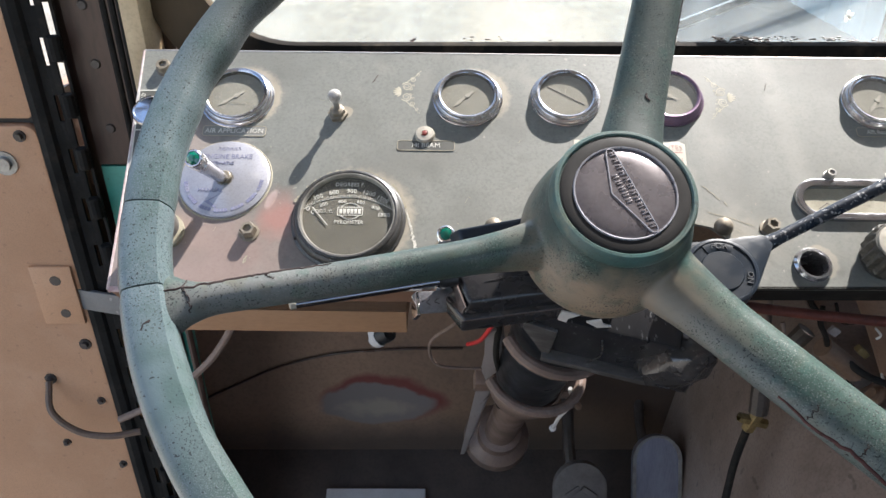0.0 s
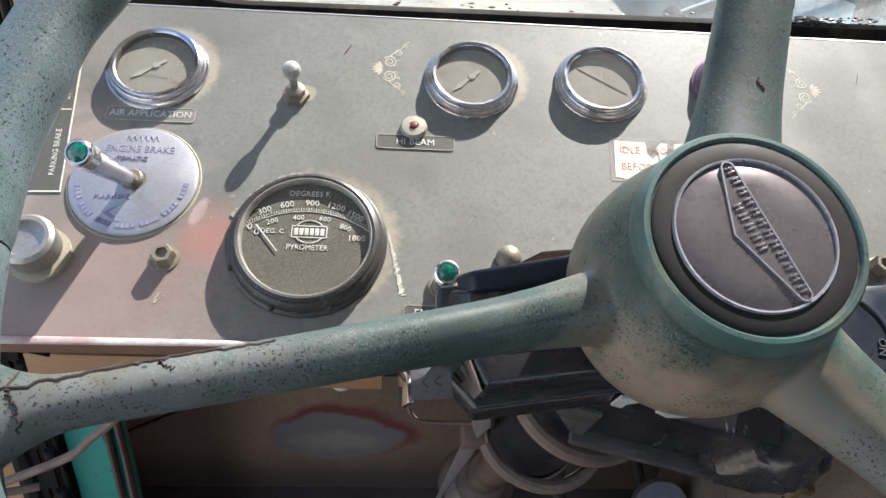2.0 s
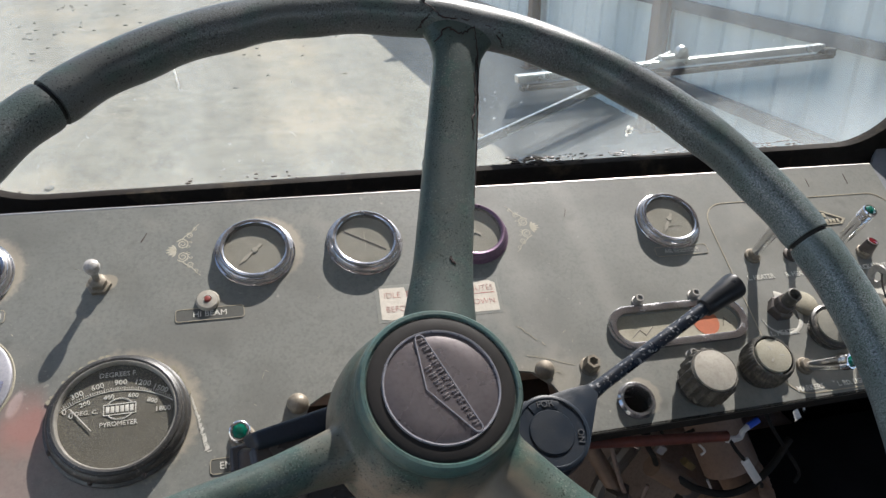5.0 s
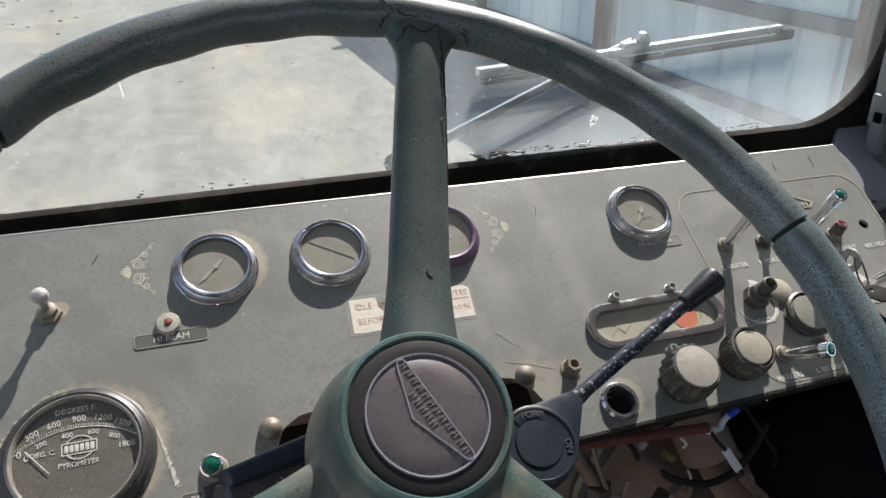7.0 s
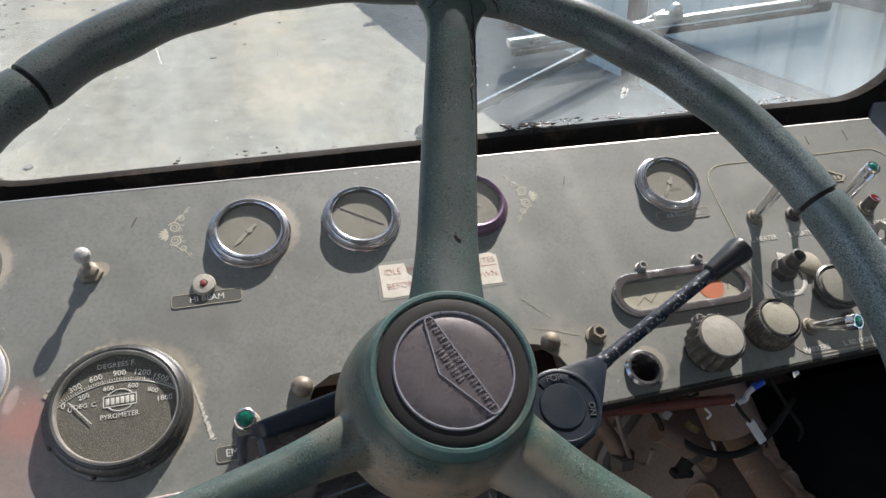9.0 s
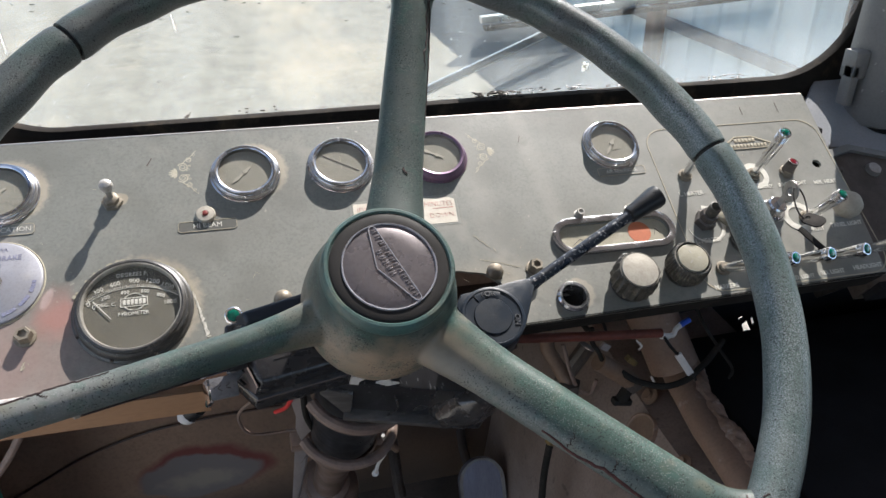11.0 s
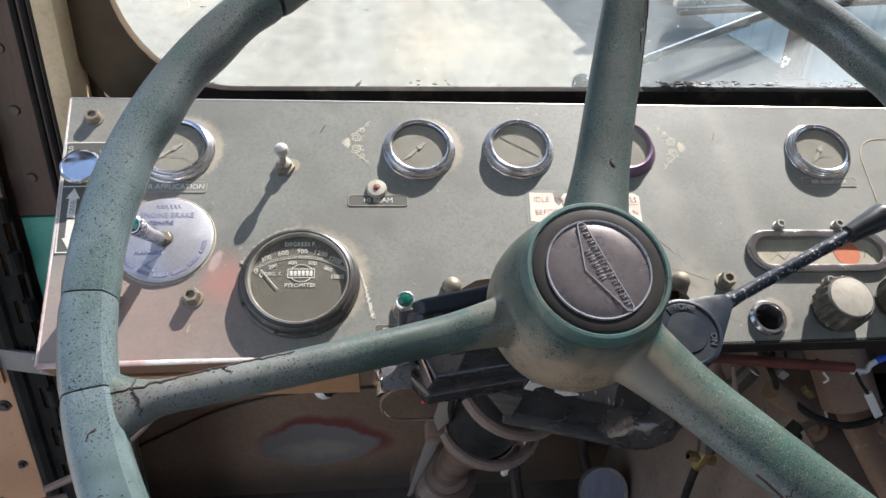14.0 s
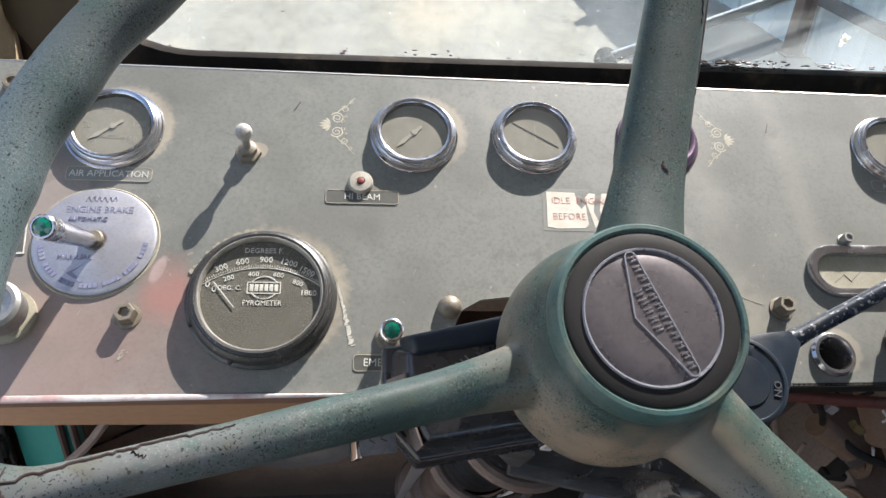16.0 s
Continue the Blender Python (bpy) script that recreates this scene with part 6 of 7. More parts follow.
part("dome", lathe([(0.0095, 0.008), (0.0128, 0.011), (0.0138, 0.016), (0.0125, 0.022), (0.008, 0.027), (0, 0.029)], 32), "knobcap", pl)

# ignition lock with its keys
ig = thing("ignition_switch", "chrome ignition lock with two keys on a ring", "switch", on_panel(0.5800, 0.0235), "dash switches")
part("lock_body", lathe([(0.0118, 0), (0.0120, 0.003), (0.0095, 0.006), (0.0090, 0.012), (0.0075, 0.0135), (0, 0.0135)], 30), "chrome", ig)
key = rbox(0.0016, 0.006, 0.016, 0.0004, Matrix.Translation((0, 0, 0.020)))
bow = lathe([(0.004, -0.0009), (0.0095, -0.0009), (0.0095, 0.0009), (0.004, 0.0009), (0.004, -0.0009)], 26, Matrix.Translation((0.001, 0, 0.034)) @ Matrix.Rotation(1.57, 4, "Y") @ Matrix.Diagonal((1.1, 1, 1, 1)))
kk = part("key", join(key, bow), "steel", ig, "worn steel key in the lock")
ringp = [Vector((0.008 + 0.012 * math.cos(a), -0.011 + 0.013 * math.sin(a), 0.030 - 0.010 * math.cos(a + 0.6))) for a in [2 * math.pi * i / 28 for i in range(29)]]
part("key_ring", sweep(ringp, 0.0008, 8), "darksteel", kk)
hk = slab(rrect(-0.0085, -0.032, 0.0085, -0.012, 0.006), -0.0008, 0.0008, [circle(0, -0.0165, 0.0022, 12)], 0.0003, Matrix.Translation((0.006, -0.012, 0.016)) @ Matrix.Rotation(0.5, 4, "Z") @ Matrix.Rotation(-0.5, 4, "X"))
part("hanging_key", join(hk, rbox(0.0065, 0.03, 0.0016, 0.0004, Matrix.Translation((0.019, -0.040, 0.010)) @ Matrix.Rotation(0.5, 4, "Z"))), "rubber", kk)

# valve knob at the left end and the knob below it
vk = thing("air_valve_knob", "round mirror-faced air valve knob over its plate", "knob", on_panel(-0.1690, 0.0900), "dash knobs")
part("stem", lathe([(0.006, 0), (0.006, 0.007), (0.010, 0.008)], 20), "steel", vk)
part("face", lathe([(0.010, 0.0075), (0.0145, 0.0085), (0.0156, 0.0105), (0.0150, 0.0125), (0.0136, 0.0130), (0.0132, 0.0124)], 44), "chrome", vk, "scuffed bright rim")
part("face_disc", lathe([(0.0134, 0.0124), (0.006, 0.0129), (0, 0.0130)], 36), "bright", vk, "mirror-bright knob face")
vk2 = thing("air_valve_knob", "grey round valve knob at the worn panel end", "knob", on_panel(-0.1420, -0.0195), "dash knobs")
part("base", lathe([(0.0165, 0), (0.0165, 0.003), (0.012, 0.004), (0.011, 0.010)], 30), "felt", vk2)
part("knob_body", lathe([(0.011, 0.006), (0.0145, 0.008), (0.0148, 0.020), (0.0128, 0.022), (0.0105, 0.0222), (0.0095, 0.020), (0, 0.0195)], 36), "steel", vk2)

# ---- steering wheel ----
wh = thing("steering_wheel", "worn teal steering wheel with cracked rim and three spokes", "steering wheel", WHEEL @ Matrix.Rotation(radians(-1.2), 4, "Z"))


def rim_arc(a0, a1, name_label=""):
    n = max(8, int(abs(a1 - a0) / 1.2))
    bm = bmesh.new()
    seg = 20
    rings = []
    for i in range(n + 1):
        deg = a0 + (a1 - a0) * i / n
        a = radians(deg)
        c, s = math.cos(a), math.sin(a)
        wave = math.sin(radians(deg) * 30) * (0.0010 if 20 < deg % 360 < 170 else 0.0003)  # finger grips on the inner side
        band = max(0.0, 1.0 - ((deg % 360 - 205) / 75) ** 2)  # two raised lines on the worn side
        pin = 0.0006 if 0 < i < n else 0.0
        ring = []
        for k in range(seg):
            b = 2 * math.pi * k / seg
            cr, cz = math.cos(b), math.sin(b)
            rad = 0.0134 + band * 0.0013 * (math.exp(-((b - 1.05) / 0.18) ** 2) + math.exp(-((b - 2.2) / 0.18) ** 2)) + wave * max(0.0, -cr) ** 1.5 - (0.0006 - pin)
            sq = abs(cr) ** 0.85 * math.copysign(1, cr), abs(cz) ** 0.95 * math.copysign(1, cz)
            rr = R_RIM + sq[0] * rad * 1.02
            ring.append(bm.verts.new((rr * c, rr * s, sq[1] * rad * 1.06)))
        rings.append(ring)
    for p, q in zip(rings, rings[1:]):
        for k in range(seg):
            j = (k + 1) % seg
            bm.faces.new((p[k], q[k], q[j], p[j]))
    bm.faces.new(rings[0])
    bm.faces.new(rings[-1][::-1])
    bmesh.ops.recalc_face_normals(bm, faces=bm.faces)
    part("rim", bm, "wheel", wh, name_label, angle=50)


GAPS = [17.1, 135.9, 184.4, 195.2]
for i, g0 in enumerate(GAPS):
    g1 = GAPS[(i + 1) % len(GAPS)] + (360 if i == len(GAPS) - 1 else 0)
    e0, e1 = (0.35 if i < 2 else 0.10), (0.35 if (i + 1) % 4 < 2 else 0.10)
    rim_arc(g0 + e0, g1 - e1, "speckled teal rim section")
core = [Vector((R_RIM * math.cos(2 * math.pi * i / 120), R_RIM * math.sin(2 * math.pi * i / 120), 0)) for i in range(121)]
part("rim_core", sweep(core, 0.0118, 14, cap=False), "core", wh, "black core showing in the cracks")


SPOKES = {"up": ((0.0049, 0.0), (0.0561, 0.2538), 0.0188, 0.0152), "left": ((0.0, -0.0026), (-0.2493, -0.0759), 0.0112, 0.0080), "right": ((0.0, -0.002), (0.1850, -0.1835), 0.0180, 0.0172)}
T0, T1 = 0.0125, 0.0108


def spoke_line(key, t):
    """Centre, half width and half thickness a share t of the way from the hub to the rim."""
    (x0, y0), (x1, y1), w0, w1 = SPOKES[key]
    k = 0.10 + 0.90 * t
    c = Vector((x0 + (x1 - x0) * k, y0 + (y1 - y0) * k, -0.034 + 0.034 * (t ** 1.25)))
    return c, w0 + (w1 - w0) * t, T0 + (T1 - T0) * t


def spoke(key):
    c0, c1 = spoke_line(key, 0)[0], spoke_line(key, 1)[0]
    out = Vector((c1.x - c0.x, c1.y - c0.y, 0)).normalized()
    side = Vector((-out.y, out.x, 0))
    bm = bmesh.new()
    rings = []
    n, seg = 30, 24
    for i in range(n + 1):
        t = i / n
        c, w, h = spoke_line(key, t)
        fl = max(0, (t - 0.86) / 0.14)
        w += 0.018 * fl ** 2.2
        rt = max(0, (0.30 - t) / 0.30)
        w += 0.007 * rt ** 1.8
        h += 0.010 * rt ** 1.8
        ring = []
        for k in range(seg):
            b = 2 * math.pi * k / seg
            x, y = math.cos(b), math.sin(b)
            ring.append(bm.verts.new(c + side * (abs(x) ** 0.85 * math.copysign(1, x) * w) + Vector((0, 0, 1)) * (y * h)))
        rings.append(ring)
    for p, q in zip(rings, rings[1:]):
        for k in range(seg):
            j = (k + 1) % seg
            bm.faces.new((p[k], q[k], q[j], p[j]))
    bm.faces.new(rings[0])
    bm.faces.new(rings[-1][::-1])
    bmesh.ops.recalc_face_normals(bm, faces=bm.faces)
    return bm


def on_spoke(key, t, off):
    """A point on a spoke's front, off from -1 to 1 across it."""
    c0, c1 = spoke_line(key, 0)[0], spoke_line(key, 1)[0]
    out = Vector((c1.x - c0.x, c1.y - c0.y, 0)).normalized()
    side = Vector((-out.y, out.x, 0))
    c, w, h = spoke_line(key, t)
    k = max(-0.99, min(0.99, off))
    return c + side * w * k * 0.97 + Vector((0, 0, h * (1 - abs(k) ** 2.35) ** 0.5 - 0.0002))


# hub and spokes are one moulding: melt them together and soften the roots
HUB = Matrix.Translation((-0.0005, -0.0004, 0.0))
hub_bm = lathe([(0, 0.0092), (0.0372, 0.0092), (0.0378, 0.0104), (0.0396, 0.0104), (0.0410, 0.0080), (0.0418, 0.0020), (0.0428, -0.0035), (0.0450, -0.010), (0.0480, -0.020), (0.0506, -0.032), (0.0520, -0.044), (0.0514, -0.054), (0.0492, -0.062), (0.0440, -0.070), (0.034, -0.075), (0, -0.076)], 80, HUB)
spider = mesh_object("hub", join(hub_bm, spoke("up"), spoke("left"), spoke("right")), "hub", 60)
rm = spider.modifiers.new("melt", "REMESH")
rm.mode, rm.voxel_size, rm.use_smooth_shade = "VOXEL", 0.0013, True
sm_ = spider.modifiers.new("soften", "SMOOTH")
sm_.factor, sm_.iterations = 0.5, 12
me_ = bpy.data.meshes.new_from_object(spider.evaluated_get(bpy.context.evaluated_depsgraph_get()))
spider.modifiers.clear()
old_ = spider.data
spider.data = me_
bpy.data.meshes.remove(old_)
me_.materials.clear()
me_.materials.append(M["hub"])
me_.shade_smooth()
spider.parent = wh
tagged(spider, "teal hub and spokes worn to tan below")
part("hub_band", lathe([(0.0371, 0.0088), (0.0373, 0.0104), (0.0380, 0.0112), (0.0396, 0.0111), (0.0408, 0.0095), (0.0416, 0.0045), (0.0419, 0.0010), (0.0410, -0.0010)], 80, HUB), "hubband", wh, "teal rim round the horn button")
part("horn_ring", lathe([(0.0290, 0.0098), (0.0296, 0.0104), (0.0355, 0.0106), (0.0366, 0.0100), (0.0370, 0.0085)], 72, HUB), "hornring", wh, "matt black ring round the horn button")
emb = part("horn_button", lathe([(0, 0.0112), (0.018, 0.0110), (0.0282, 0.0104), (0.0292, 0.0098)], 60, HUB), "emblem", wh, "bronze-grey horn button with a raised emblem")
part("button_ring", lathe([(0.0281, 0.0102), (0.0284, 0.0113), (0.0291, 0.0114), (0.0296, 0.0102)], 72, HUB), "relief", emb, "thin bright ring")
# the emblem: a long kite outline with plain bars for its two rows of letters
em_m = HUB @ Matrix.Translation((0, 0, 0.0040))
E0, E1, EL = Vector((-0.0076, 0.0246)), Vector((0.0138, -0.0218)), Vector((-0.0083, -0.0016))
edir = (E1 - E0).normalized()
eside = Vector((-edir.y, edir.x))  # towards the straight long side


def kite(grow):
    r = 0.0026 + grow
    out = []
    for c, a0 in ((E0, math.atan2(eside.y, eside.x)), (E1, math.atan2(eside.y, eside.x))):
        rng_ = range(0, 8) if c is E0 else range(-7, 1)
        for k in rng_:
            a = a0 + k * radians(22)
            out.append((c.x + r * math.cos(a), c.y + r * math.sin(a)))
    # E0's cap runs on to the corner, then to E1's cap
    n = len(out) // 2
    return out[:n] + [(EL.x - grow * 1.1, EL.y)] + out[n:]


part("emblem_outline", slab(kite(0.0), 0.0066, 0.0077, [kite(-0.00055)], 0.0, em_m), "relief", emb, "thin bright raised outline")
part("emblem_field", slab(kite(-0.00055), 0.0066, 0.0071, m=em_m), "emblem", emb)
eang = math.atan2(edir.y, edir.x)


def emblem_bar(along, across, w, h):
    c = E0 + edir * along + eside * across
    m = em_m @ Matrix.Translation((c.x, c.y, 0.0073)) @ Matrix.Rotation(eang, 4, "Z")
    part("emblem_bar", join(rbox(w * 0.34, h, 0.0006, 0.0002, m @ Matrix.Translation((-w * 0.33, 0, 0))), rbox(w * 0.34, h, 0.0006, 0.0002, m @ Matrix.Translation((w * 0.33, 0, 0))), rbox(w, h * 0.2, 0.0005, 0.0001, m @ Matrix.Translation((0, h * 0.1, 0)))), "letterbar", emb)


for i in range(12):
    emblem_bar(0.0012 + i * 0.00435, 0.0004, 0.0026, 0.0036)
for i in range(5):
    emblem_bar(0.0150 + i * 0.0040, -0.0046, 0.0024, 0.0036)


from mathutils.bvhtree import BVHTree

skin = BVHTree.FromPolygons([v.co for v in me_.vertices], [p.vertices for p in me_.polygons])


def crack(points, r, mat="crack", parent=None, snap=False):
    rng = random.Random(int(abs(points[0][0]) * 1e5))
    ps = smooth_path(points, 7)
    ps = [p + Vector((rng.uniform(-1, 1), rng.uniform(-1, 1), 0)) * 0.0011 for p in ps]
    if snap:
        hits = [skin.find_nearest(p) for p in ps]
        ps = [h[0] + h[1] * 0.0001 for h in hits]
    part("crack", sweep(ps, lambda t, a: (r * (0.4 + 0.6 * math.sin(math.pi * min(1, t * 1.1))) * math.cos(a), r * 0.5 * math.sin(a)), 6), mat, parent or wh, "dark crack in the paint")


def polar(rad, deg, z):
    return (rad * math.cos(radians(deg)), rad * math.sin(radians(deg)), z)


# cracks along the spokes
for key, pts, r, mat in (
        ("left", ((0.60, -0.62), (0.66, -0.66), (0.72, -0.70), (0.78, -0.66), (0.85, -0.62), (0.91, -0.55), (0.97, -0.40), (1.02, -0.2)), 0.0009, "crack"),
        ("left", ((0.745, -0.75), (0.75, -0.5), (0.738, -0.2)), 0.0006, "crack"),
        ("left", ((0.925, -0.9), (0.93, -0.3), (0.92, 0.4), (0.928, 0.9)), 0.0007, "crack"),
        ("up", ((0.62, -0.80), (0.68, -0.72), (0.74, -0.80), (0.80, -0.70), (0.88, -0.78)), 0.0008, "crack"),
        ("up", ((0.45, -0.93), (0.6, -0.95), (0.75, -0.9), (0.88, -0.8), (0.98, -0.5)), 0.0008, "crack"),
        ("up", ((0.92, 0.95), (0.95, 0.6), (0.935, 0.0), (0.97, -0.6)), 0.0010, "crack"),
        ("up", ((0.265, -0.12), (0.245, -0.25)), 0.0010, "crack"),
        ("right", ((0.45, -0.93), (0.55, -0.97), (0.64, -0.9), (0.73, -0.97), (0.83, -0.88), (0.9, -0.92)), 0.0015, "redcrack"),
        ("right", ((0.52, -0.95), (0.52, -0.72), (0.515, -0.5)), 0.0006, "crack"),
        ("right", ((0.64, -0.95), (0.645, -0.72), (0.64, -0.5)), 0.0006, "crack"),
        ("right", ((0.78, -0.95), (0.78, -0.72), (0.785, -0.5)), 0.0006, "crack"),
        ("right", ((0.95, 0.95), (0.96, 0.4), (0.955, 0.0)), 0.0010, "crack")):
    crack([tuple(on_spoke(key, t, o)) for t, o in pts], r, mat, spider, True)



def on_rim(deg, b):
    """A point on the rim's skin: along it in degrees, and round its section (90 faces the driver, 180 the hub)."""
    a, b = radians(deg), radians(b)
    rr = R_RIM + math.cos(b) * 0.0134
    return (rr * math.cos(a), rr * math.sin(a), math.sin(b) * 0.0140)


for pts, r in (
        (((85, 50), (84, 75), (83.5, 95), (82, 118), (80, 135), (76, 128), (72.5, 136), (71, 150)), 0.0011),
        (((82, 118), (83, 140), (83.6, 165), (84, 185)), 0.0008),
        (((72.5, 136), (71.4, 160), (70.6, 185)), 0.0009),
        (((201.6, 70), (199.6, 100), (199.1, 130), (196.6, 160)), 0.0008),
        (((322, 95), (320, 125), (318.5, 150), (319, 175)), 0.0008),
        (((311, 120), (312, 145), (310.5, 170)), 0.0008)):
    crack([on_rim(d, b) for d, b in pts], r, "crack", spider)

# ---- steering column ----
col = thing("steering_column", "dirty black steering column with clamps and taped wires", "steering column", WHEEL)
part("jacket", lathe([(0.024, -0.074), (0.030, -0.080), (0.030, -0.140), (0.026, -0.145), (0.026, -0.36)], 30), "column", col)
part("shaft_tube", lathe([(0.034, -0.18), (0.035, -0.185), (0.035, -0.385), (0.033, -0.39), (0.026, -0.395), (0.026, -0.40)], 32), "black", col, "shiny black column sleeve")
part("collar", lathe([(0.037, -0.392), (0.039, -0.395), (0.039, -0.424), (0.037, -0.427), (0.030, -0.427)], 32), "column", col)
part("clamp_ear", rbox(0.026, 0.02, 0.03, 0.003, Matrix.Translation((-0.043, 0.0, -0.41))), "column", col)
part("clamp_ear", rbox(0.02, 0.02, 0.03, 0.003, Matrix.Translation((0.041, -0.006, -0.41))), "column", col)
part("lower_tube", lathe([(0.0225, -0.42), (0.0215, -0.69), (0.030, -0.693), (0.031, -0.72), (0.045, -0.73), (0.048, -0.75), (0.03, -0.765)], 30), "column", col, "brown lower column tube")
for zz, rr in ((-0.222, 0.041), (-0.352, 0.044)):
    pts = [Vector((rr * math.cos(a) * 1.1, rr * math.sin(a) - 0.004, zz - 0.016 * math.cos(a - 0.6))) for a in [radians(200 + 190 * i / 20) for i in range(21)]]
    part("hose", sweep(pts, 0.0054, 10), "hose", col, "grey-brown hose wrapped round the column")
BOX = Matrix.Translation((0.019, -0.0435, -0.145)) @ Matrix.Rotation(math.atan2(-0.017, 0.076), 4, "Z")
side = [(-0.058, 0.030), (-0.058, 0.008), (-0.038, -0.037), (0.041, -0.037), (0.046, 0.030)]  # along, and up the column
TURN = Matrix(((1, 0, 0, 0), (0, 0, -1, 0), (0, 1, 0, 0), (0, 0, 0, 1)))
part("shrouded_box", crumple(slab(side, -0.046, -0.002, bevel=0.002, m=BOX @ TURN), 0.0006, 50), "boxblack", col, "black box wrapped in dusty plastic")
part("box_lip", crumple(rbox(0.082, 0.010, 0.009, 0.0012, BOX @ Matrix.Translation((0.002, -0.001, -0.0405))), 0.0004, 90), "boxlip", col, "dusty folded lip")
part("end_cap", crumple(slab([(-0.060, 0.020), (-0.060, 0.007), (-0.0385, -0.040), (-0.033, -0.038), (-0.036, 0.012)], -0.002, 0.0012, bevel=0.0006, m=BOX @ TURN), 0.0005, 60), "boxlip", col, "scuffed grey end")
part("fold", sweep(smooth_path([(0.0, 0.0012, 0.02), (0.006, 0.002, -0.012), (0.001, 0.0015, -0.034)], 5), 0.0009, 6), "shiny", col).matrix_local = BOX @ Matrix.Translation((-0.005, -0.003, 0.0))
wrap = crumple(crumple(lathe([(0, -0.041), (0.006, -0.040), (0.017, -0.034), (0.023, -0.012), (0.020, 0.010), (0.024, 0.022), (0.014, 0.036), (0.005, 0.04), (0, 0.0405)], 40, Matrix.Translation((0.070, -0.050, -0.146)) @ Matrix.Diagonal((0.85, 0.85, 0.9, 1)) @ Matrix.Rotation(0.35, 4, "Y")), 0.006, 60), 0.002, 220, 3)
part("plastic_wrap", wrap, "shiny", col, "bundle in wrinkled black plastic")
part("plastic_tail", crumple(sweep(smooth_path([(0.074, -0.052, -0.165), (0.084, -0.055, -0.185), (0.095, -0.050, -0.205)], 6), lambda t, a: ((0.012 - 0.006 * t) * math.cos(a), 0.008 * math.sin(a)), 12), 0.003, 120), "black", col)
for x, y, w_, tw in ((-0.018, -0.0450, 0.013, 0.4), (0.004, -0.0495, 0.011, -0.5)):
    part("tape_tag", crumple(slab([(-w_ * 0.5, 0.008), (w_ * 0.5, 0.009), (w_ * 0.35, -0.002), (w_ * 0.6, -0.009), (-w_ * 0.1, -0.006)], -0.0006, 0.0006, m=Matrix.Translation((x, y + 0.008, -0.096)) @ Matrix.Rotation(tw, 4, "Y") @ TURN), 0.0014, 90), "whitepl", col, "torn white tape")
part("wire_end", join(sweep(smooth_path([(0.036, -0.02, -0.36), (0.044, -0.026, -0.40), (0.040, -0.03, -0.45), (0.042, -0.031, -0.500)], 6), 0.0022, 6), lathe([(0, 0), (0.004, 0.003), (0.004, 0.008), (0, 0.010)], 10, Matrix.Translation((0.042, -0.031, -0.512)))), "whitepl", col, "loose wire with a white end")

# ---- turn signal switch ----
ts = thing("turn_signal_switch", "black turn signal switch clamped to the column", "turn signal switch", WHEEL @ Matrix.Translation((-0.086, -0.043, -0.080)) @ Matrix.Rotation(radians(9), 4, "Z"))


def frustum(low, high, z0, z1, bevel):
    """A block between two outlines of the same number of corners."""
    bm = bmesh.new()
    a = [bm.verts.new((x, y, z0)) for x, y in low]
    b = [bm.verts.new((x, y, z1)) for x, y in high]
    n = len(a)
    bm.faces.new(a[::-1])
    bm.faces.new(b)
    for i in range(n):
        bm.faces.new((a[i], a[(i + 1) % n], b[(i + 1) % n], b[i]))
    bmesh.ops.recalc_face_normals(bm, faces=bm.faces)
    if bevel:
        bmesh.ops.bevel(bm, geom=bm.edges[:], offset=bevel, segments=3, profile=0.55, affect="EDGES")
    return bm


part("housing", frustum([(0.002, 0.001), (-0.012, 0.022), (-0.006, 0.056), (0.086, 0.056), (0.086, 0.001)], [(0.005, 0.006), (0.002, 0.024), (0.003, 0.050), (0.084, 0.050), (0.084, 0.006)], -0.012, 0.0035, 0.0030), "glossblack", ts)
part("base_rim", frustum([(0.0, -0.004), (-0.014, 0.021), (-0.008, 0.058), (0.088, 0.058), (0.088, -0.004)], [(0.001, -0.0015), (-0.0135, 0.0215), (-0.008, 0.057), (0.087, 0.057), (0.087, -0.0015)], -0.024, -0.0085, 0.0022), "glossblack", ts)
part("worn_edge", sweep([Vector((0.001, -0.0015, -0.0086)), Vector((0.03, -0.0014, -0.0084)), Vector((0.086, -0.0014, -0.0084))], lambda t, a: (0.0005 * math.cos(a), 0.0005 * math.sin(a)), 6), "wornend", ts, "edge worn to brown")
end = bmesh.new()
end.faces.new([end.verts.new(p) for p in ((0.0035, 0.0045, 0.0010), (0.0015, 0.0035, -0.0084), (-0.0118, 0.0220, -0.0084), (-0.0080, 0.040, -0.0084), (0.0008, 0.040, 0.0020), (-0.0010, 0.0235, 0.0020))])
got = bmesh.ops.extrude_face_region(end, geom=end.faces[:])
bmesh.ops.translate(end, verts=[g for g in got["geom"] if isinstance(g, bmesh.types.BMVert)], vec=(-0.0011, -0.0004, 0.0006))
bmesh.ops.recalc_face_normals(end, faces=end.faces)
part("end_plate", end, "wornend", ts, "end worn to brown")
part("end_slot", rbox(0.0012, 0.0055, 0.0024, 0.0003, Matrix.Translation((-0.0056, 0.0125, -0.0045)) @ Matrix.Rotation(0.52, 4, "Z") @ Matrix.Rotation(-0.7, 4, "Y")), "core", ts, "small dark slot")
part("front_ledge", rbox(0.034, 0.0012, 0.0008, 0.0004, Matrix.Translation((0.034, 0.020, 0.0036)) @ Matrix.Rotation(0.03, 4, "Z")), "glossblack", ts)
part("upper_ledge", rbox(0.028, 0.0010, 0.0007, 0.0003, Matrix.Translation((0.030, 0.0275, 0.0036)) @ Matrix.Rotation(0.10, 4, "Z")), "glossblack", ts)
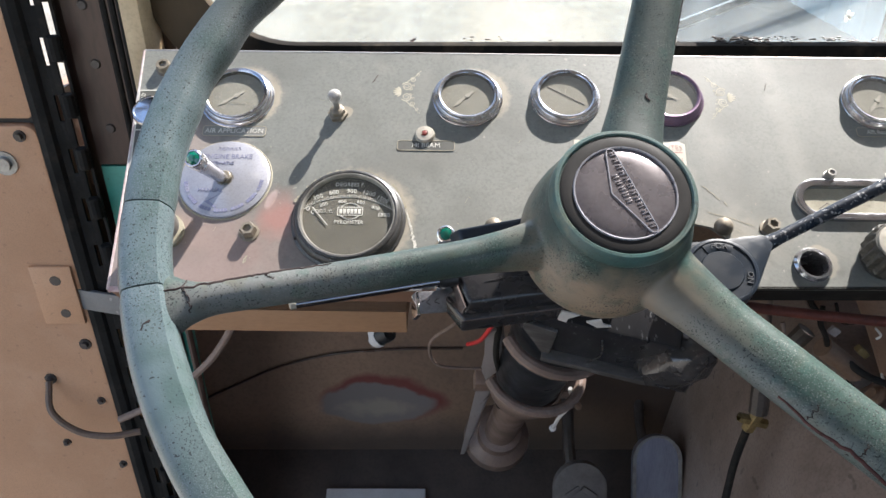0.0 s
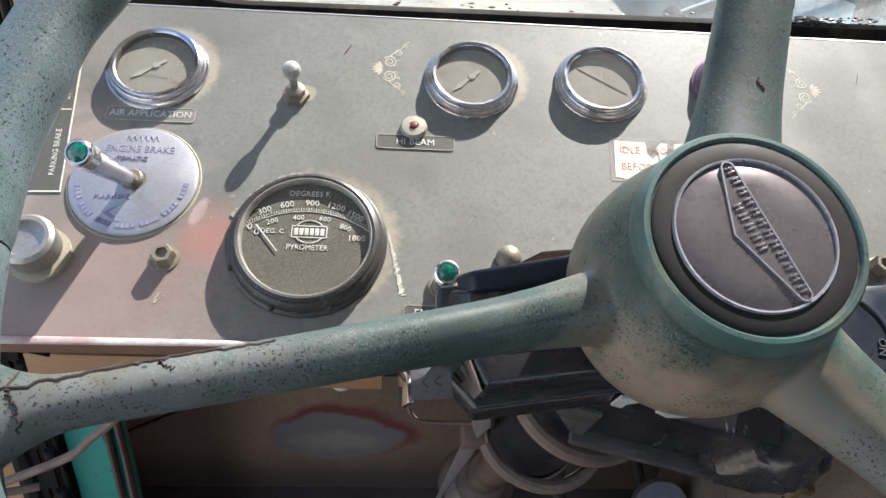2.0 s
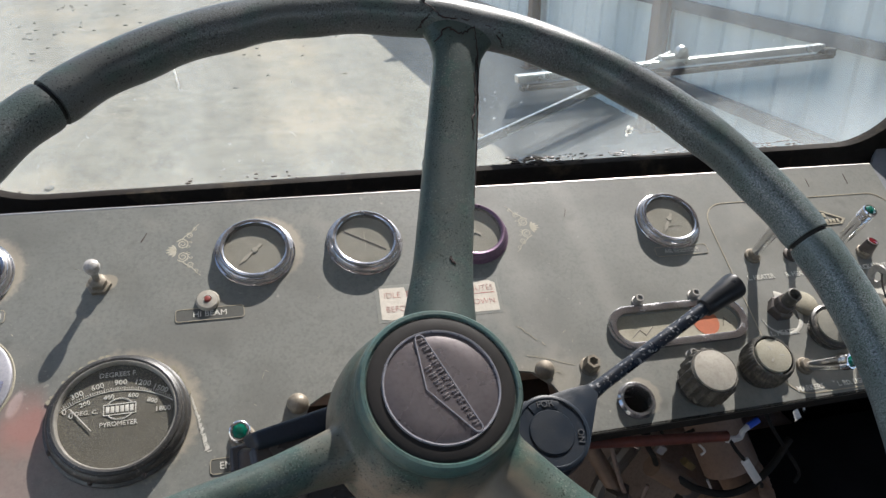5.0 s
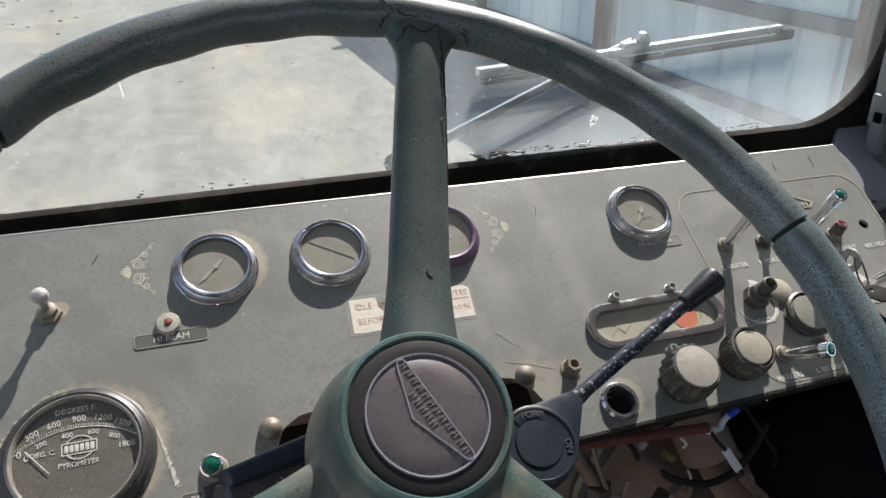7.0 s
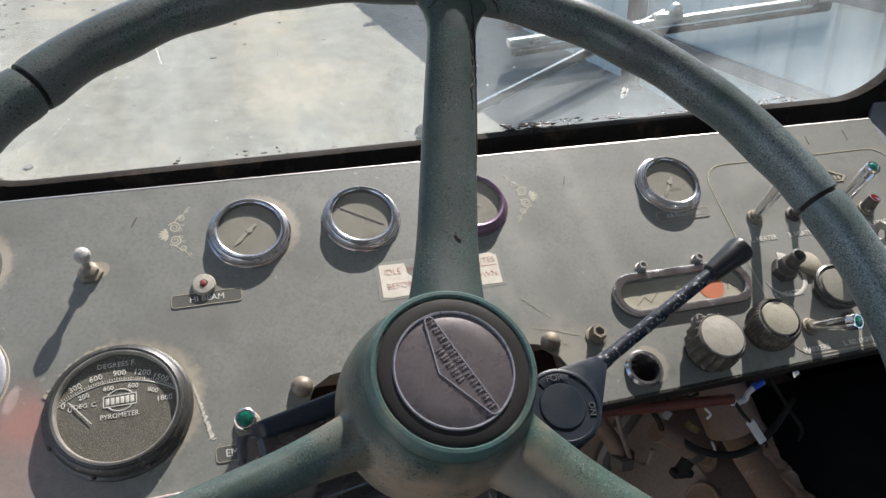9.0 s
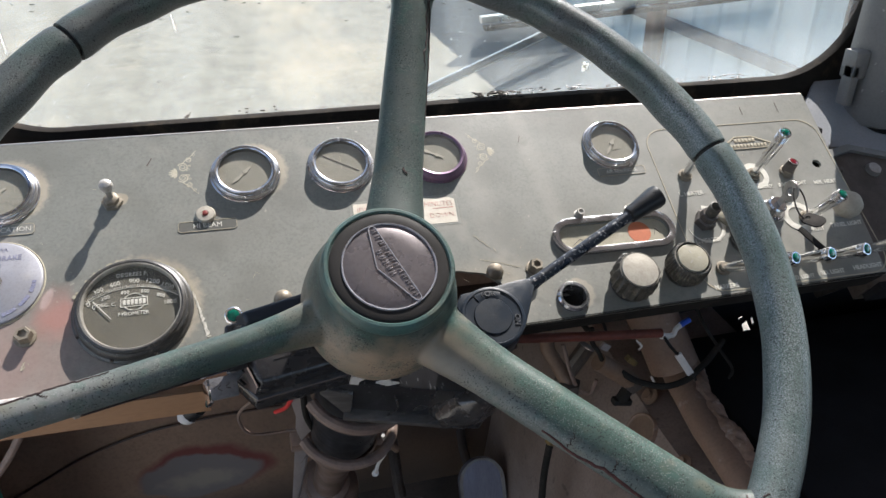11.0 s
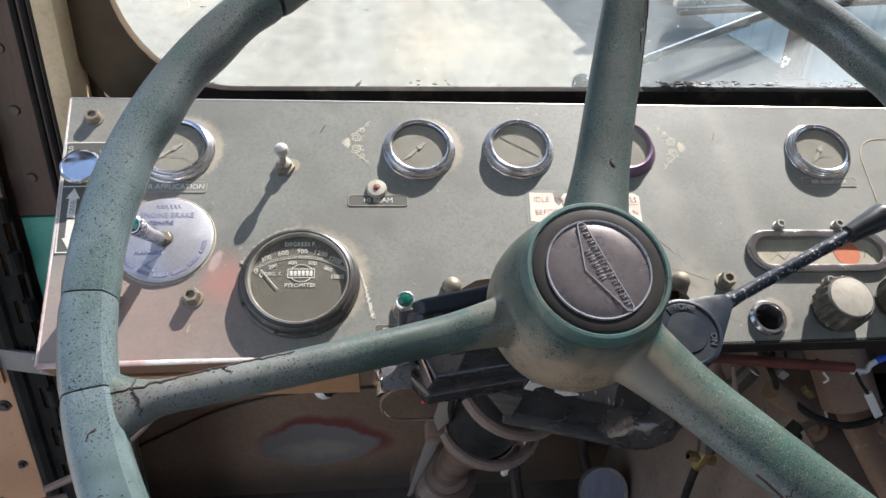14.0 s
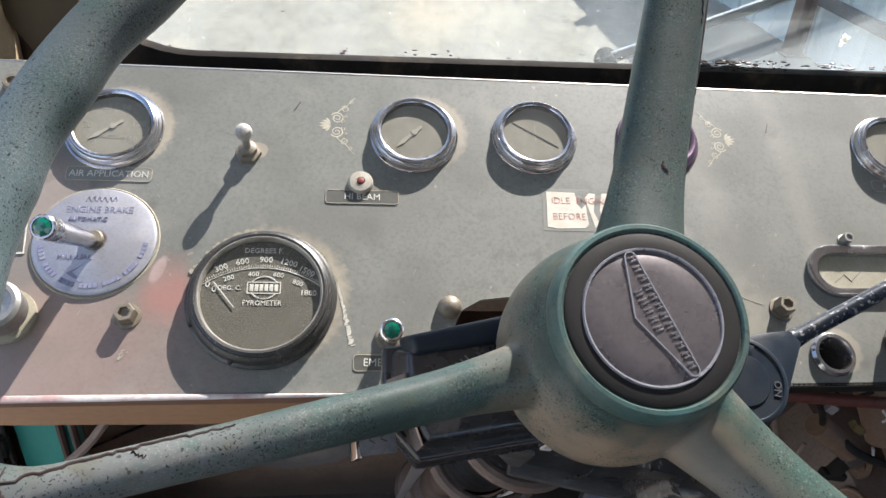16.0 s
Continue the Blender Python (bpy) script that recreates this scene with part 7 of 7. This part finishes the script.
part("top_cover", frustum([(0.002, 0.046), (-0.001, 0.060), (0.084, 0.066), (0.084, 0.046)], [(0.006, 0.048), (0.005, 0.057), (0.082, 0.062), (0.082, 0.048)], -0.006, 0.0075, 0.0028), "valve", ts, "blue-black upper cover")
part("emboss_ring", lathe([(0.0030, 0), (0.0034, 0.0004), (0.0037, 0)], 18, Matrix.Translation((0.0095, 0.034, 0.0035))), "emboss", ts)
for words, bx_, by_, turn in (("SIGN", 0.0200, 0.0325, 2.39), ("SIG", 0.0360, 0.0345, 1.79), ("DO", 0.0440, 0.0345, 1.69)):
    lettering(words, 0.0066, bx_, by_, 0.0037, "emboss", ts, turn=turn, deep=0.0004)
part("print_bar", join(*[rbox(0.0007, 0.0036, 0.0005, 0.0001, Matrix.Translation((0.0262 + 0.0026 * k, 0.0395 + 0.0014 * k, 0.0037)) @ Matrix.Rotation(0.6, 4, "Z")) for k in range(3)]), "emboss", ts)
clip = join(rbox(0.019, 0.015, 0.0022, 0.0008, Matrix.Translation((-0.0185, 0.0115, -0.001)) @ Matrix.Rotation(-0.06, 4, "Z")),
            rbox(0.008, 0.010, 0.004, 0.001, Matrix.Translation((-0.009, 0.020, -0.003)) @ Matrix.Rotation(0.5, 4, "Z")))
cl_ = part("lever_clip", clip, "clipsteel", ts, "dull plated clip")
part("bent_flange", rbox(0.0030, 0.0165, 0.010, 0.0009, Matrix.Translation((-0.0285, 0.0115, -0.0045)) @ Matrix.Rotation(-0.06, 4, "Z") @ Matrix.Rotation(0.35, 4, "Y")), "bright", cl_, "bright bent chrome end")
part("screw", lathe([(0, 0.0020), (0.0016, 0.0016), (0.0022, 0.0004), (0.0022, -0.001)], 12, Matrix.Translation((-0.0125, 0.0205, 0.0012))), "bright", cl_)
for bx_, a in ((-0.0205, 0.7), (-0.0205, -0.7), (-0.0150, 0.5), (-0.0150, -0.5)):
    part("arrow_mark", rbox(0.0034, 0.0005, 0.0003, 0.0001, Matrix.Translation((bx_, 0.0112 + 0.0011 * (1 if a > 0 else -1), 0.0002)) @ Matrix.Rotation(a, 4, "Z")), "darksteel", ts)
to_ts = Matrix.Rotation(radians(-9), 4, "Z") @ Matrix.Translation((0.086, 0.043, 0.080))
r0_, r1_ = to_ts @ Vector((-0.0960, -0.0212, -0.0740)), to_ts @ Vector((-0.1922, -0.0440, -0.0652))
lv = part("lever", sweep([r0_ + (r1_ - r0_) * t for t in (0, 0.3, 0.7, 1)], lambda t, a: ((0.0034 - 0.0004 * t) * math.cos(a), (0.0034 - 0.0004 * t) * math.sin(a)), 16), "darkchrome", ts, "dark polished signal lever")
lm_ = (r1_ - r0_).to_track_quat("Z", "Y").to_matrix().to_4x4()
part("lever_tip", lathe([(0.0031, -0.0025), (0.0034, -0.002), (0.0033, 0.0008), (0.002, 0.0018), (0, 0.0020)], 14, Matrix.Translation(r1_) @ lm_), "knobcap", lv, "chipped pale lever end")
part("socket", lathe([(0.0050, -0.006), (0.0054, 0.002), (0.0040, 0.006)], 12, Matrix.Translation(r0_) @ lm_), "black", lv)

# ---- trailer brake hand valve ----
hvv = thing("hand_brake_valve", "black cast hand valve with a long chipped lever", "hand valve", on_panel(0.272, -0.062, 0.040))
fan = [(-0.032, 0.004), (-0.026, 0.013), (-0.005, 0.015), (0.014, 0.0185), (0.028, 0.020), (0.034, 0.012), (0.026, -0.004), (0.018, -0.020), (0.010, -0.030), (0.000, -0.035), (-0.016, -0.032), (-0.030, -0.020)]
part("body", slab(fan, -0.014, 0.012, bevel=0.004), "valve", hvv)
part("cap", lathe([(0.0250, 0.010), (0.0248, 0.0128), (0.0236, 0.0136), (0.0222, 0.0136), (0.0216, 0.0128), (0.0150, 0.0127), (0.0143, 0.0136), (0, 0.0139)], 48, Matrix.Translation((-0.006, -0.010, 0))), "valve", hvv)
part("mount", lathe([(0.020, -0.04), (0.022, -0.014), (0.022, 0)], 24, Matrix.Translation((-0.006, -0.010, 0))), "valve", hvv)
tabs = [Vector((-0.006 + 0.0186 * math.cos(radians(a)), -0.010 + 0.0186 * math.sin(radians(a)), 0.0129)) for a in range(62, 128, 6)]
part("word_tab", sweep(tabs, lambda t, a: (0.0038 * math.cos(a), 0.0005 * math.sin(a)), 8), "valve", hvv)
lettering("FOR", 0.0060, -0.006, 0.0084, 0.0135, "valveink", hvv, turn=-0.02, deep=0.0003)
lettering("ON", 0.0058, 0.0118, -0.0150, 0.0132, "valveink", hvv, turn=-1.75, deep=0.0003)
p0, p1 = Vector((0.028, 0.014, 0.004)), Vector((0.153, 0.0725, 0.028))
dd = (p1 - p0)
hl_ = part("lever", sweep([p0 + dd * t for t in (0, 0.1, 0.5, 0.80)], lambda t, a: ((0.0062 - 0.0014 * min(1, t * 3)) * math.cos(a), (0.0062 - 0.0014 * min(1, t * 3)) * math.sin(a)), 16), "wand", hvv, "dark lever chipped to bare metal")
gm = dd.to_track_quat("Z", "Y").to_matrix().to_4x4()
part("grip", lathe([(0.0050, 0), (0.0068, 0.001), (0.0078, 0.012), (0.0098, 0.029), (0.0094, 0.0325), (0.006, 0.034), (0, 0.034)], 22, Matrix.Translation(p0 + dd * 0.775) @ gm), "black", hl_, "black rubber grip")

# ---- under the dash, left ----
hs = thing("hardboard_shelf", "brown hardboard shelf under the dash", "shelf", Matrix.Translation((-0.1455, 0.614, 1.957)) @ Matrix.Rotation(-0.02, 4, "Z"))
part("board", rbox(0.23, 0.136, 0.0225, 0.001, Matrix.Translation((0, 0.002, 0))), "board", hs)
part("front_edge", rbox(0.23, 0.003, 0.0222, 0.0006, Matrix.Translation((0, -0.0676, 0))), "board", hs, "pale sawn edge")
for x in (-0.09, 0.085):
    part("screw", lathe([(0, -0.0132), (0.0035, -0.0128), (0.0045, -0.0112)], 12, Matrix.Translation((x, -0.04, 0))), "darksteel", hs)
nz = thing("hose_nozzle", "black nozzle with chipped white end under the shelf", "nozzle", Matrix.Translation((-0.066, 0.675, 1.845)) @ Matrix.Rotation(radians(50), 4, "Y") @ Matrix.Rotation(0.3, 4, "X"))
part("body", lathe([(0.010, -0.012), (0.011, 0.006), (0.010, 0.010), (0, 0.010)], 18), "black", nz)
part("chipped_end", crumple(lathe([(0.0106, -0.004), (0.0114, -0.005), (0.0117, -0.009), (0.0110, -0.0130), (0.006, -0.0140), (0, -0.0138)], 18), 0.0022, 160), "whitepl", nz, "chipped white end")
part("stalk", sweep([Vector((0, 0, 0.008)), Vector((-0.08, 0.02, 0.09))], 0.006, 10), "black", nz)
br = thing("bracket_plate", "thin grey steel bracket beside the column", "bracket")
bp = bmesh.new()
bp.faces.new([bp.verts.new(p) for p in ((0.036, 0.525, 1.958), (0.050, 0.535, 1.955), (0.060, 0.60, 1.872), (0.030, 0.80, 1.536), (0.025, 0.80, 1.536), (0.041, 0.60, 1.876))])
got = bmesh.ops.extrude_face_region(bp, geom=bp.faces[:])
bmesh.ops.translate(bp, verts=[g for g in got["geom"] if isinstance(g, bmesh.types.BMVert)], vec=(0.003, 0.002, 0.002))
bmesh.ops.recalc_face_normals(bp, faces=bp.faces)
part("plate", bp, "sheet", br)


def wire(points, r, mat, label, n=8, seg=8):
    solid("wire", sweep(smooth_path(points, n), r, seg), mat, label, "wire", group="loose wiring")


wire([(0.012, 0.545, 1.955), (-0.012, 0.575, 1.91), (-0.005, 0.61, 1.855), (0.035, 0.62, 1.842), (0.055, 0.61, 1.85)], 0.0016, "hose", "thin dark wire looped below the dash")
wire([(0.040, 0.50, 1.985), (0.032, 0.52, 1.955), (0.022, 0.54, 1.935)], 0.0019, "redwire", "short red wire below the switch")
wire([(0.048, 0.52, 1.98), (0.050, 0.57, 1.90), (0.060, 0.62, 1.83), (0.062, 0.66, 1.76), (0.075, 0.69, 1.72)], 0.003, "rubber", "black wire beside the column")
wire([(0.065, 0.50, 1.99), (0.075, 0.54, 1.92), (0.062, 0.58, 1.87), (0.058, 0.63, 1.82)], 0.0028, "rubber", "black wire looped by the column")
wire([(0.085, 0.50, 1.98), (0.092, 0.55, 1.92), (0.094, 0.58, 1.875)], 0.0022, "whitepl", "pale wire hanging by the column")
wire([(0.14, 0.62, 1.83), (0.135, 0.63, 1.80), (0.15, 0.635, 1.775)], 0.004, "brownpipe", "brown wire stub by the column")
wire([(-0.165, 0.60, 1.985), (-0.190, 0.60, 1.945), (-0.207, 0.60, 1.907), (-0.227, 0.60, 1.876), (-0.247, 0.60, 1.854), (-0.263, 0.60, 1.839), (-0.283, 0.60, 1.82), (-0.34, 0.60, 1.790)], 0.0038, "hose", "grey-brown hose running to the door frame")

# pedals
acc = thing("accelerator_pedal", "long polished grey accelerator pedal with rounded top", "pedal", Matrix.Translation((0.313, 0.779, 1.450)) @ Matrix.Rotation(radians(-28), 4, "X"))
ow = [(-0.035, -0.12), (0.035, -0.12), (0.036, 0.075)] + [(0.036 * math.cos(radians(a)), 0.075 + 0.036 * math.sin(radians(a))) for a in range(15, 180, 15)] + [(-0.036, 0.075)]
iw = [(x * 0.86, (y - 0.0) * 0.97) for x, y in ow]
LAY = Matrix(((1, 0, 0, 0), (0, 0, -1, 0), (0, 1, 0, 0), (0, 0, 0, 1)))
part("pad", slab(ow, 0, 0.012, bevel=0.003, m=LAY), "pedal", acc)
part("raised_rim", slab(ow, 0.012, 0.0145, [iw], m=LAY), "steel", acc)
part("arm", sweep([Vector((0, 0.012, 0.02)), Vector((0.0, 0.09, 0.10)), Vector((0, 0.14, 0.30))], 0.008, 10), "darksteel", acc)
brk = thing("brake_pedal", "dusty rubber brake pedal with worn chevrons", "pedal", Matrix.Translation((0.186, 0.704, 1.477)) @ Matrix.Rotation(radians(-25), 4, "X"))
part("pad", slab([(x * 1.02, y) for x, y in ow], 0, 0.014, bevel=0.004, m=LAY), "pedalrub", brk)
chev = [rbox(0.022, 0.003, 0.007, 0.001, Matrix.Translation((s * 0.011, -0.0155, 0.07 - 0.022 * k)) @ Matrix.Rotation(s * 0.6, 4, "Y")) for k in range(5) for s in (1, -1)]
part("chevrons", join(*chev), "pedalrub", brk)
part("arm", sweep([Vector((0, 0.012, 0.02)), Vector((0.0, 0.09, 0.10)), Vector((0, 0.14, 0.28))], 0.009, 10), "darksteel", brk)
solid("floor_plate", rbox(0.158, 0.10, 0.008, 0.002, Matrix.Translation((-0.107, 0.812, 1.381)) @ Matrix.Rotation(0.38, 4, "X")), "whitepl", "pale metal plate lying on the floor", "plate")

# ---- under the dash, right ----
solid("conduit", sweep([Vector((0.235, 0.532, 1.984)), Vector((0.32, 0.531, 1.973)), Vector((0.398, 0.53, 1.9645))], 0.0046, 12), "orange", "orange conduit below the dash", "conduit")
bt = thing("butt_connector", "white and blue wire connectors below the dash", "connector", Matrix.Translation((0.398, 0.529, 1.962)))
part("white_wire", sweep(smooth_path([(0, 0, 0), (0.014, 0.002, -0.003), (0.018, 0.004, 0.002), (0.024, 0.005, 0.006)], 5), 0.0026, 8), "whitepl", bt)
part("white_wire", sweep(smooth_path([(0, 0, -0.002), (0.010, 0.003, -0.006), (0.016, 0.004, -0.002)], 5), 0.0019, 8), "whitepl", bt)
part("blue_end", sweep([Vector((0.023, 0.005, 0.0055)), Vector((0.033, 0.006, 0.010))], 0.0030, 10), "bluewire", bt, "blue connector")
wire([(0.372, 0.556, 1.905), (0.391, 0.548, 1.893), (0.423, 0.545, 1.882), (0.449, 0.545, 1.886), (0.463, 0.546, 1.898), (0.478, 0.553, 1.903), (0.50, 0.565, 1.915)], 0.0034, "rubber", "black hose looped under the dash", 8, 12)
wire([(0.455, 0.56, 1.965), (0.470, 0.56, 1.940), (0.495, 0.56, 1.906), (0.516, 0.56, 1.877), (0.514, 0.56, 1.864)], 0.0018, "rubber", "thin black wire under the dash")
wire([(0.32, 0.58, 2.0), (0.33, 0.57, 1.965), (0.345, 0.565, 1.945)], 0.0028, "rubber", "black wire into a fitting")
tag = solid("wire_tag", rbox(0.0075, 0.003, 0.034, 0.001, Matrix.Translation((0.429, 0.527, 1.923)) @ Matrix.Rotation(radians(-35), 4, "Y")), "whitepl", "white tag on a wire", "tag")
wire([(0.400, 0.528, 1.962), (0.408, 0.527, 1.950), (0.419, 0.527, 1.937)], 0.0016, "rubber", "black wire leading to a tag")
wire([(0.438, 0.527, 1.910), (0.446, 0.530, 1.902), (0.452, 0.535, 1.893)], 0.0016, "rubber", "black wire below a tag")
wire([(0.33, 0.545, 1.972), (0.332, 0.545, 1.955), (0.345, 0.553, 1.935), (0.352, 0.557, 1.921)], 0.0024, "rubber", "black wire into an air line")
wire([(0.350, 0.56, 1.965), (0.36, 0.562, 1.945), (0.374, 0.565, 1.94), (0.392, 0.566, 1.945)], 0.0016, "rubber", "thin wire crossing the air lines")
wire([(0.372, 0.53, 1.960), (0.378, 0.529, 1.953), (0.375, 0.529, 1.949)], 0.0010, "whitepl", "stub of pale wire")
wire([(0.425, 0.575, 1.872), (0.433, 0.58, 1.86), (0.440, 0.585, 1.848)], 0.0013, "whitepl", "frayed pale string on the engine cover")
wire([(0.318, 0.58, 1.93), (0.325, 0.57, 1.90), (0.335, 0.568, 1.878), (0.350, 0.57, 1.868), (0.356, 0.57, 1.885)], 0.0022, "hose", "brown wire looped under the air line")
du = thing("air_line_fitting", "brown air line with brass elbow under the dash", "fitting", Matrix.Translation((0.36, 0.575, 1.935)))
part("pipe", sweep([Vector((-0.010, -0.015, -0.018)), Vector((0.012, -0.015, -0.035)), Vector((0.030, -0.015, -0.050))], 0.0098, 16), "brownpipe", du)
part("elbow", lathe([(0.0105, -0.008), (0.0115, 0.004), (0.009, 0.008), (0, 0.008)], 6, Matrix.Translation((0.033, -0.015, -0.053)) @ Matrix.Rotation(0.8, 4, "Y")), "darksteel", du, "dark nut")
part("tee", join(rbox(0.010, 0.010, 0.030, 0.002, Matrix.Translation((0.026, -0.018, -0.062)) @ Matrix.Rotation(0.5, 4, "Y")), rbox(0.022, 0.010, 0.007, 0.002, Matrix.Translation((0.022, -0.018, -0.074)) @ Matrix.Rotation(0.2, 4, "Y"))), "rubber", du, "black tee")
part("cock", rbox(0.014, 0.008, 0.007, 0.002, Matrix.Translation((0.030, -0.012, -0.026)) @ Matrix.Rotation(0.7, 4, "Y")), "brass", du, "tarnished brass cock")
part("clip", rbox(0.010, 0.004, 0.008, 0.001, Matrix.Translation((-0.006, -0.018, 0.002)) @ Matrix.Rotation(0.6, 4, "Y")), "sheet", du)
part("branch", sweep([Vector((-0.06, 0.03, 0.05)), Vector((-0.052, 0.02, -0.02)), Vector((-0.03, 0.0, -0.06))], 0.008, 12), "brownpipe", du)
part("nut", lathe([(0.012, 0), (0.012, 0.012), (0.008, 0.014)], 6, Matrix.Translation((-0.032, 0, -0.064))), "darksteel", du)
bf = thing("brass_valve", "brass valve with a black hose below the dash", "valve", Matrix.Translation((0.338, 0.622, 1.768)) @ Matrix.Rotation(0.3, 4, "Y"))
part("body", join(lathe([(0.006, -0.014), (0.0075, -0.012), (0.0075, 0.012), (0.0055, 0.014), (0, 0.014)], 6), lathe([(0.0045, -0.017), (0.006, -0.015), (0.006, 0.015), (0.0045, 0.017)], 6, Matrix.Rotation(1.57, 4, "Y"))), "brass", bf)
part("hose", sweep(smooth_path([(0.0, 0.0, -0.012), (0.008, -0.005, -0.06), (0.022, -0.02, -0.13), (0.03, -0.04, -0.21)], 6), 0.0045, 10), "rubber", bf, "black hose")
part("upper_pipe", sweep(smooth_path([(0.0, 0.0, 0.012), (-0.012, 0.01, 0.06), (0.0, 0.01, 0.12)], 6), 0.010, 10), "darksteel", bf)
solid("duct", sweep(smooth_path([(0.40, 0.66, 2.03), (0.42, 0.64, 1.97), (0.455, 0.62, 1.90), (0.47, 0.60, 1.86)], 6), 0.028, 18), "rolled", "tan painted duct behind the wires", "duct")
solid("dark_motor", lathe([(0, 0.03), (0.024, 0.028), (0.028, 0.018), (0.028, -0.03), (0, -0.03)], 26, Matrix.Translation((0.40, 0.62, 1.965)) @ Matrix.Rotation(1.1, 4, "X")), "brownpipe", "grimy round motor under the dash", "motor")

# ---- dash top to the right of the panel ----
led = thing("dash_ledge", "blue-grey painted ledge beside the dash panel", "ledge", PANEL, kind="structure")
part("top", slab([(0.664, 0.122), (0.690, 0.160), (0.725, 0.185), (0.76, 0.225), (1.6, 0.225), (1.6, 0.06), (0.80, 0.100), (0.740, 0.124)], -0.052, -0.046, [circle(0.8150, 0.166, 0.032, 26)]), "ledge", led)
part("front_box", slab([(0.672, -0.055), (0.676, 0.100), (0.735, 0.112), (0.80, 0.090), (1.6, 0.055), (1.6, -0.06)], -0.060, -0.034, bevel=0.003), "darksteel", led, "dark scuffed box front")
part("box_rim", slab([(0.676, 0.092), (0.682, 0.1045), (0.735, 0.115), (0.80, 0.093), (0.80, 0.085), (0.735, 0.107)], -0.035, -0.030), "greypost", led)
part("bolt", lathe([(0, 0.006), (0.007, 0.005), (0.0085, 0)], 14, Matrix.Translation((0.7515, 0.0806, -0.034))), "steel", led)
part("bolt", lathe([(0, 0.003), (0.004, 0.002), (0.005, 0)], 10, Matrix.Translation((0.712, 0.086, -0.034))), "darksteel", led)
part("lower_skirt", slab([(0.672, -0.063), (1.6, -0.067), (1.6, -0.058), (0.672, -0.056)], -0.045, -0.018), "carpet", led)
ped = thing("pedestal_motor", "grey cast motor housing standing in the ledge", "motor", Matrix.Translation((0.748, 0.696, 2.062)) @ Matrix.Scale(1.06, 4))
part("collar", lathe([(0.021, -0.03), (0.021, 0.0), (0.020, 0.026), (0.028, 0.030), (0.028, 0.038)], 30), "rubber", ped, "black collar")
part("housing", lathe([(0.030, 0.036), (0.041, 0.040), (0.043, 0.050), (0.040, 0.20), (0.036, 0.215), (0, 0.216)], 12), "greypost", ped)
part("lug", join(rbox(0.018, 0.02, 0.03, 0.003, Matrix.Translation((-0.048, -0.004, 0.104))), rbox(0.010, 0.016, 0.045, 0.003, Matrix.Translation((-0.052, -0.006, 0.083)))), "greypost", ped)
part("lug", rbox(0.016, 0.02, 0.03, 0.003, Matrix.Translation((-0.046, -0.002, 0.19))), "greypost", ped)

solid("windscreen_sill", rbox(0.925, 0.10, 0.012, 0.003, Matrix.Translation((0.1875, 0.712, 2.104))), "rubber", "dark sill between dash and windscreen", "sill", "structure")
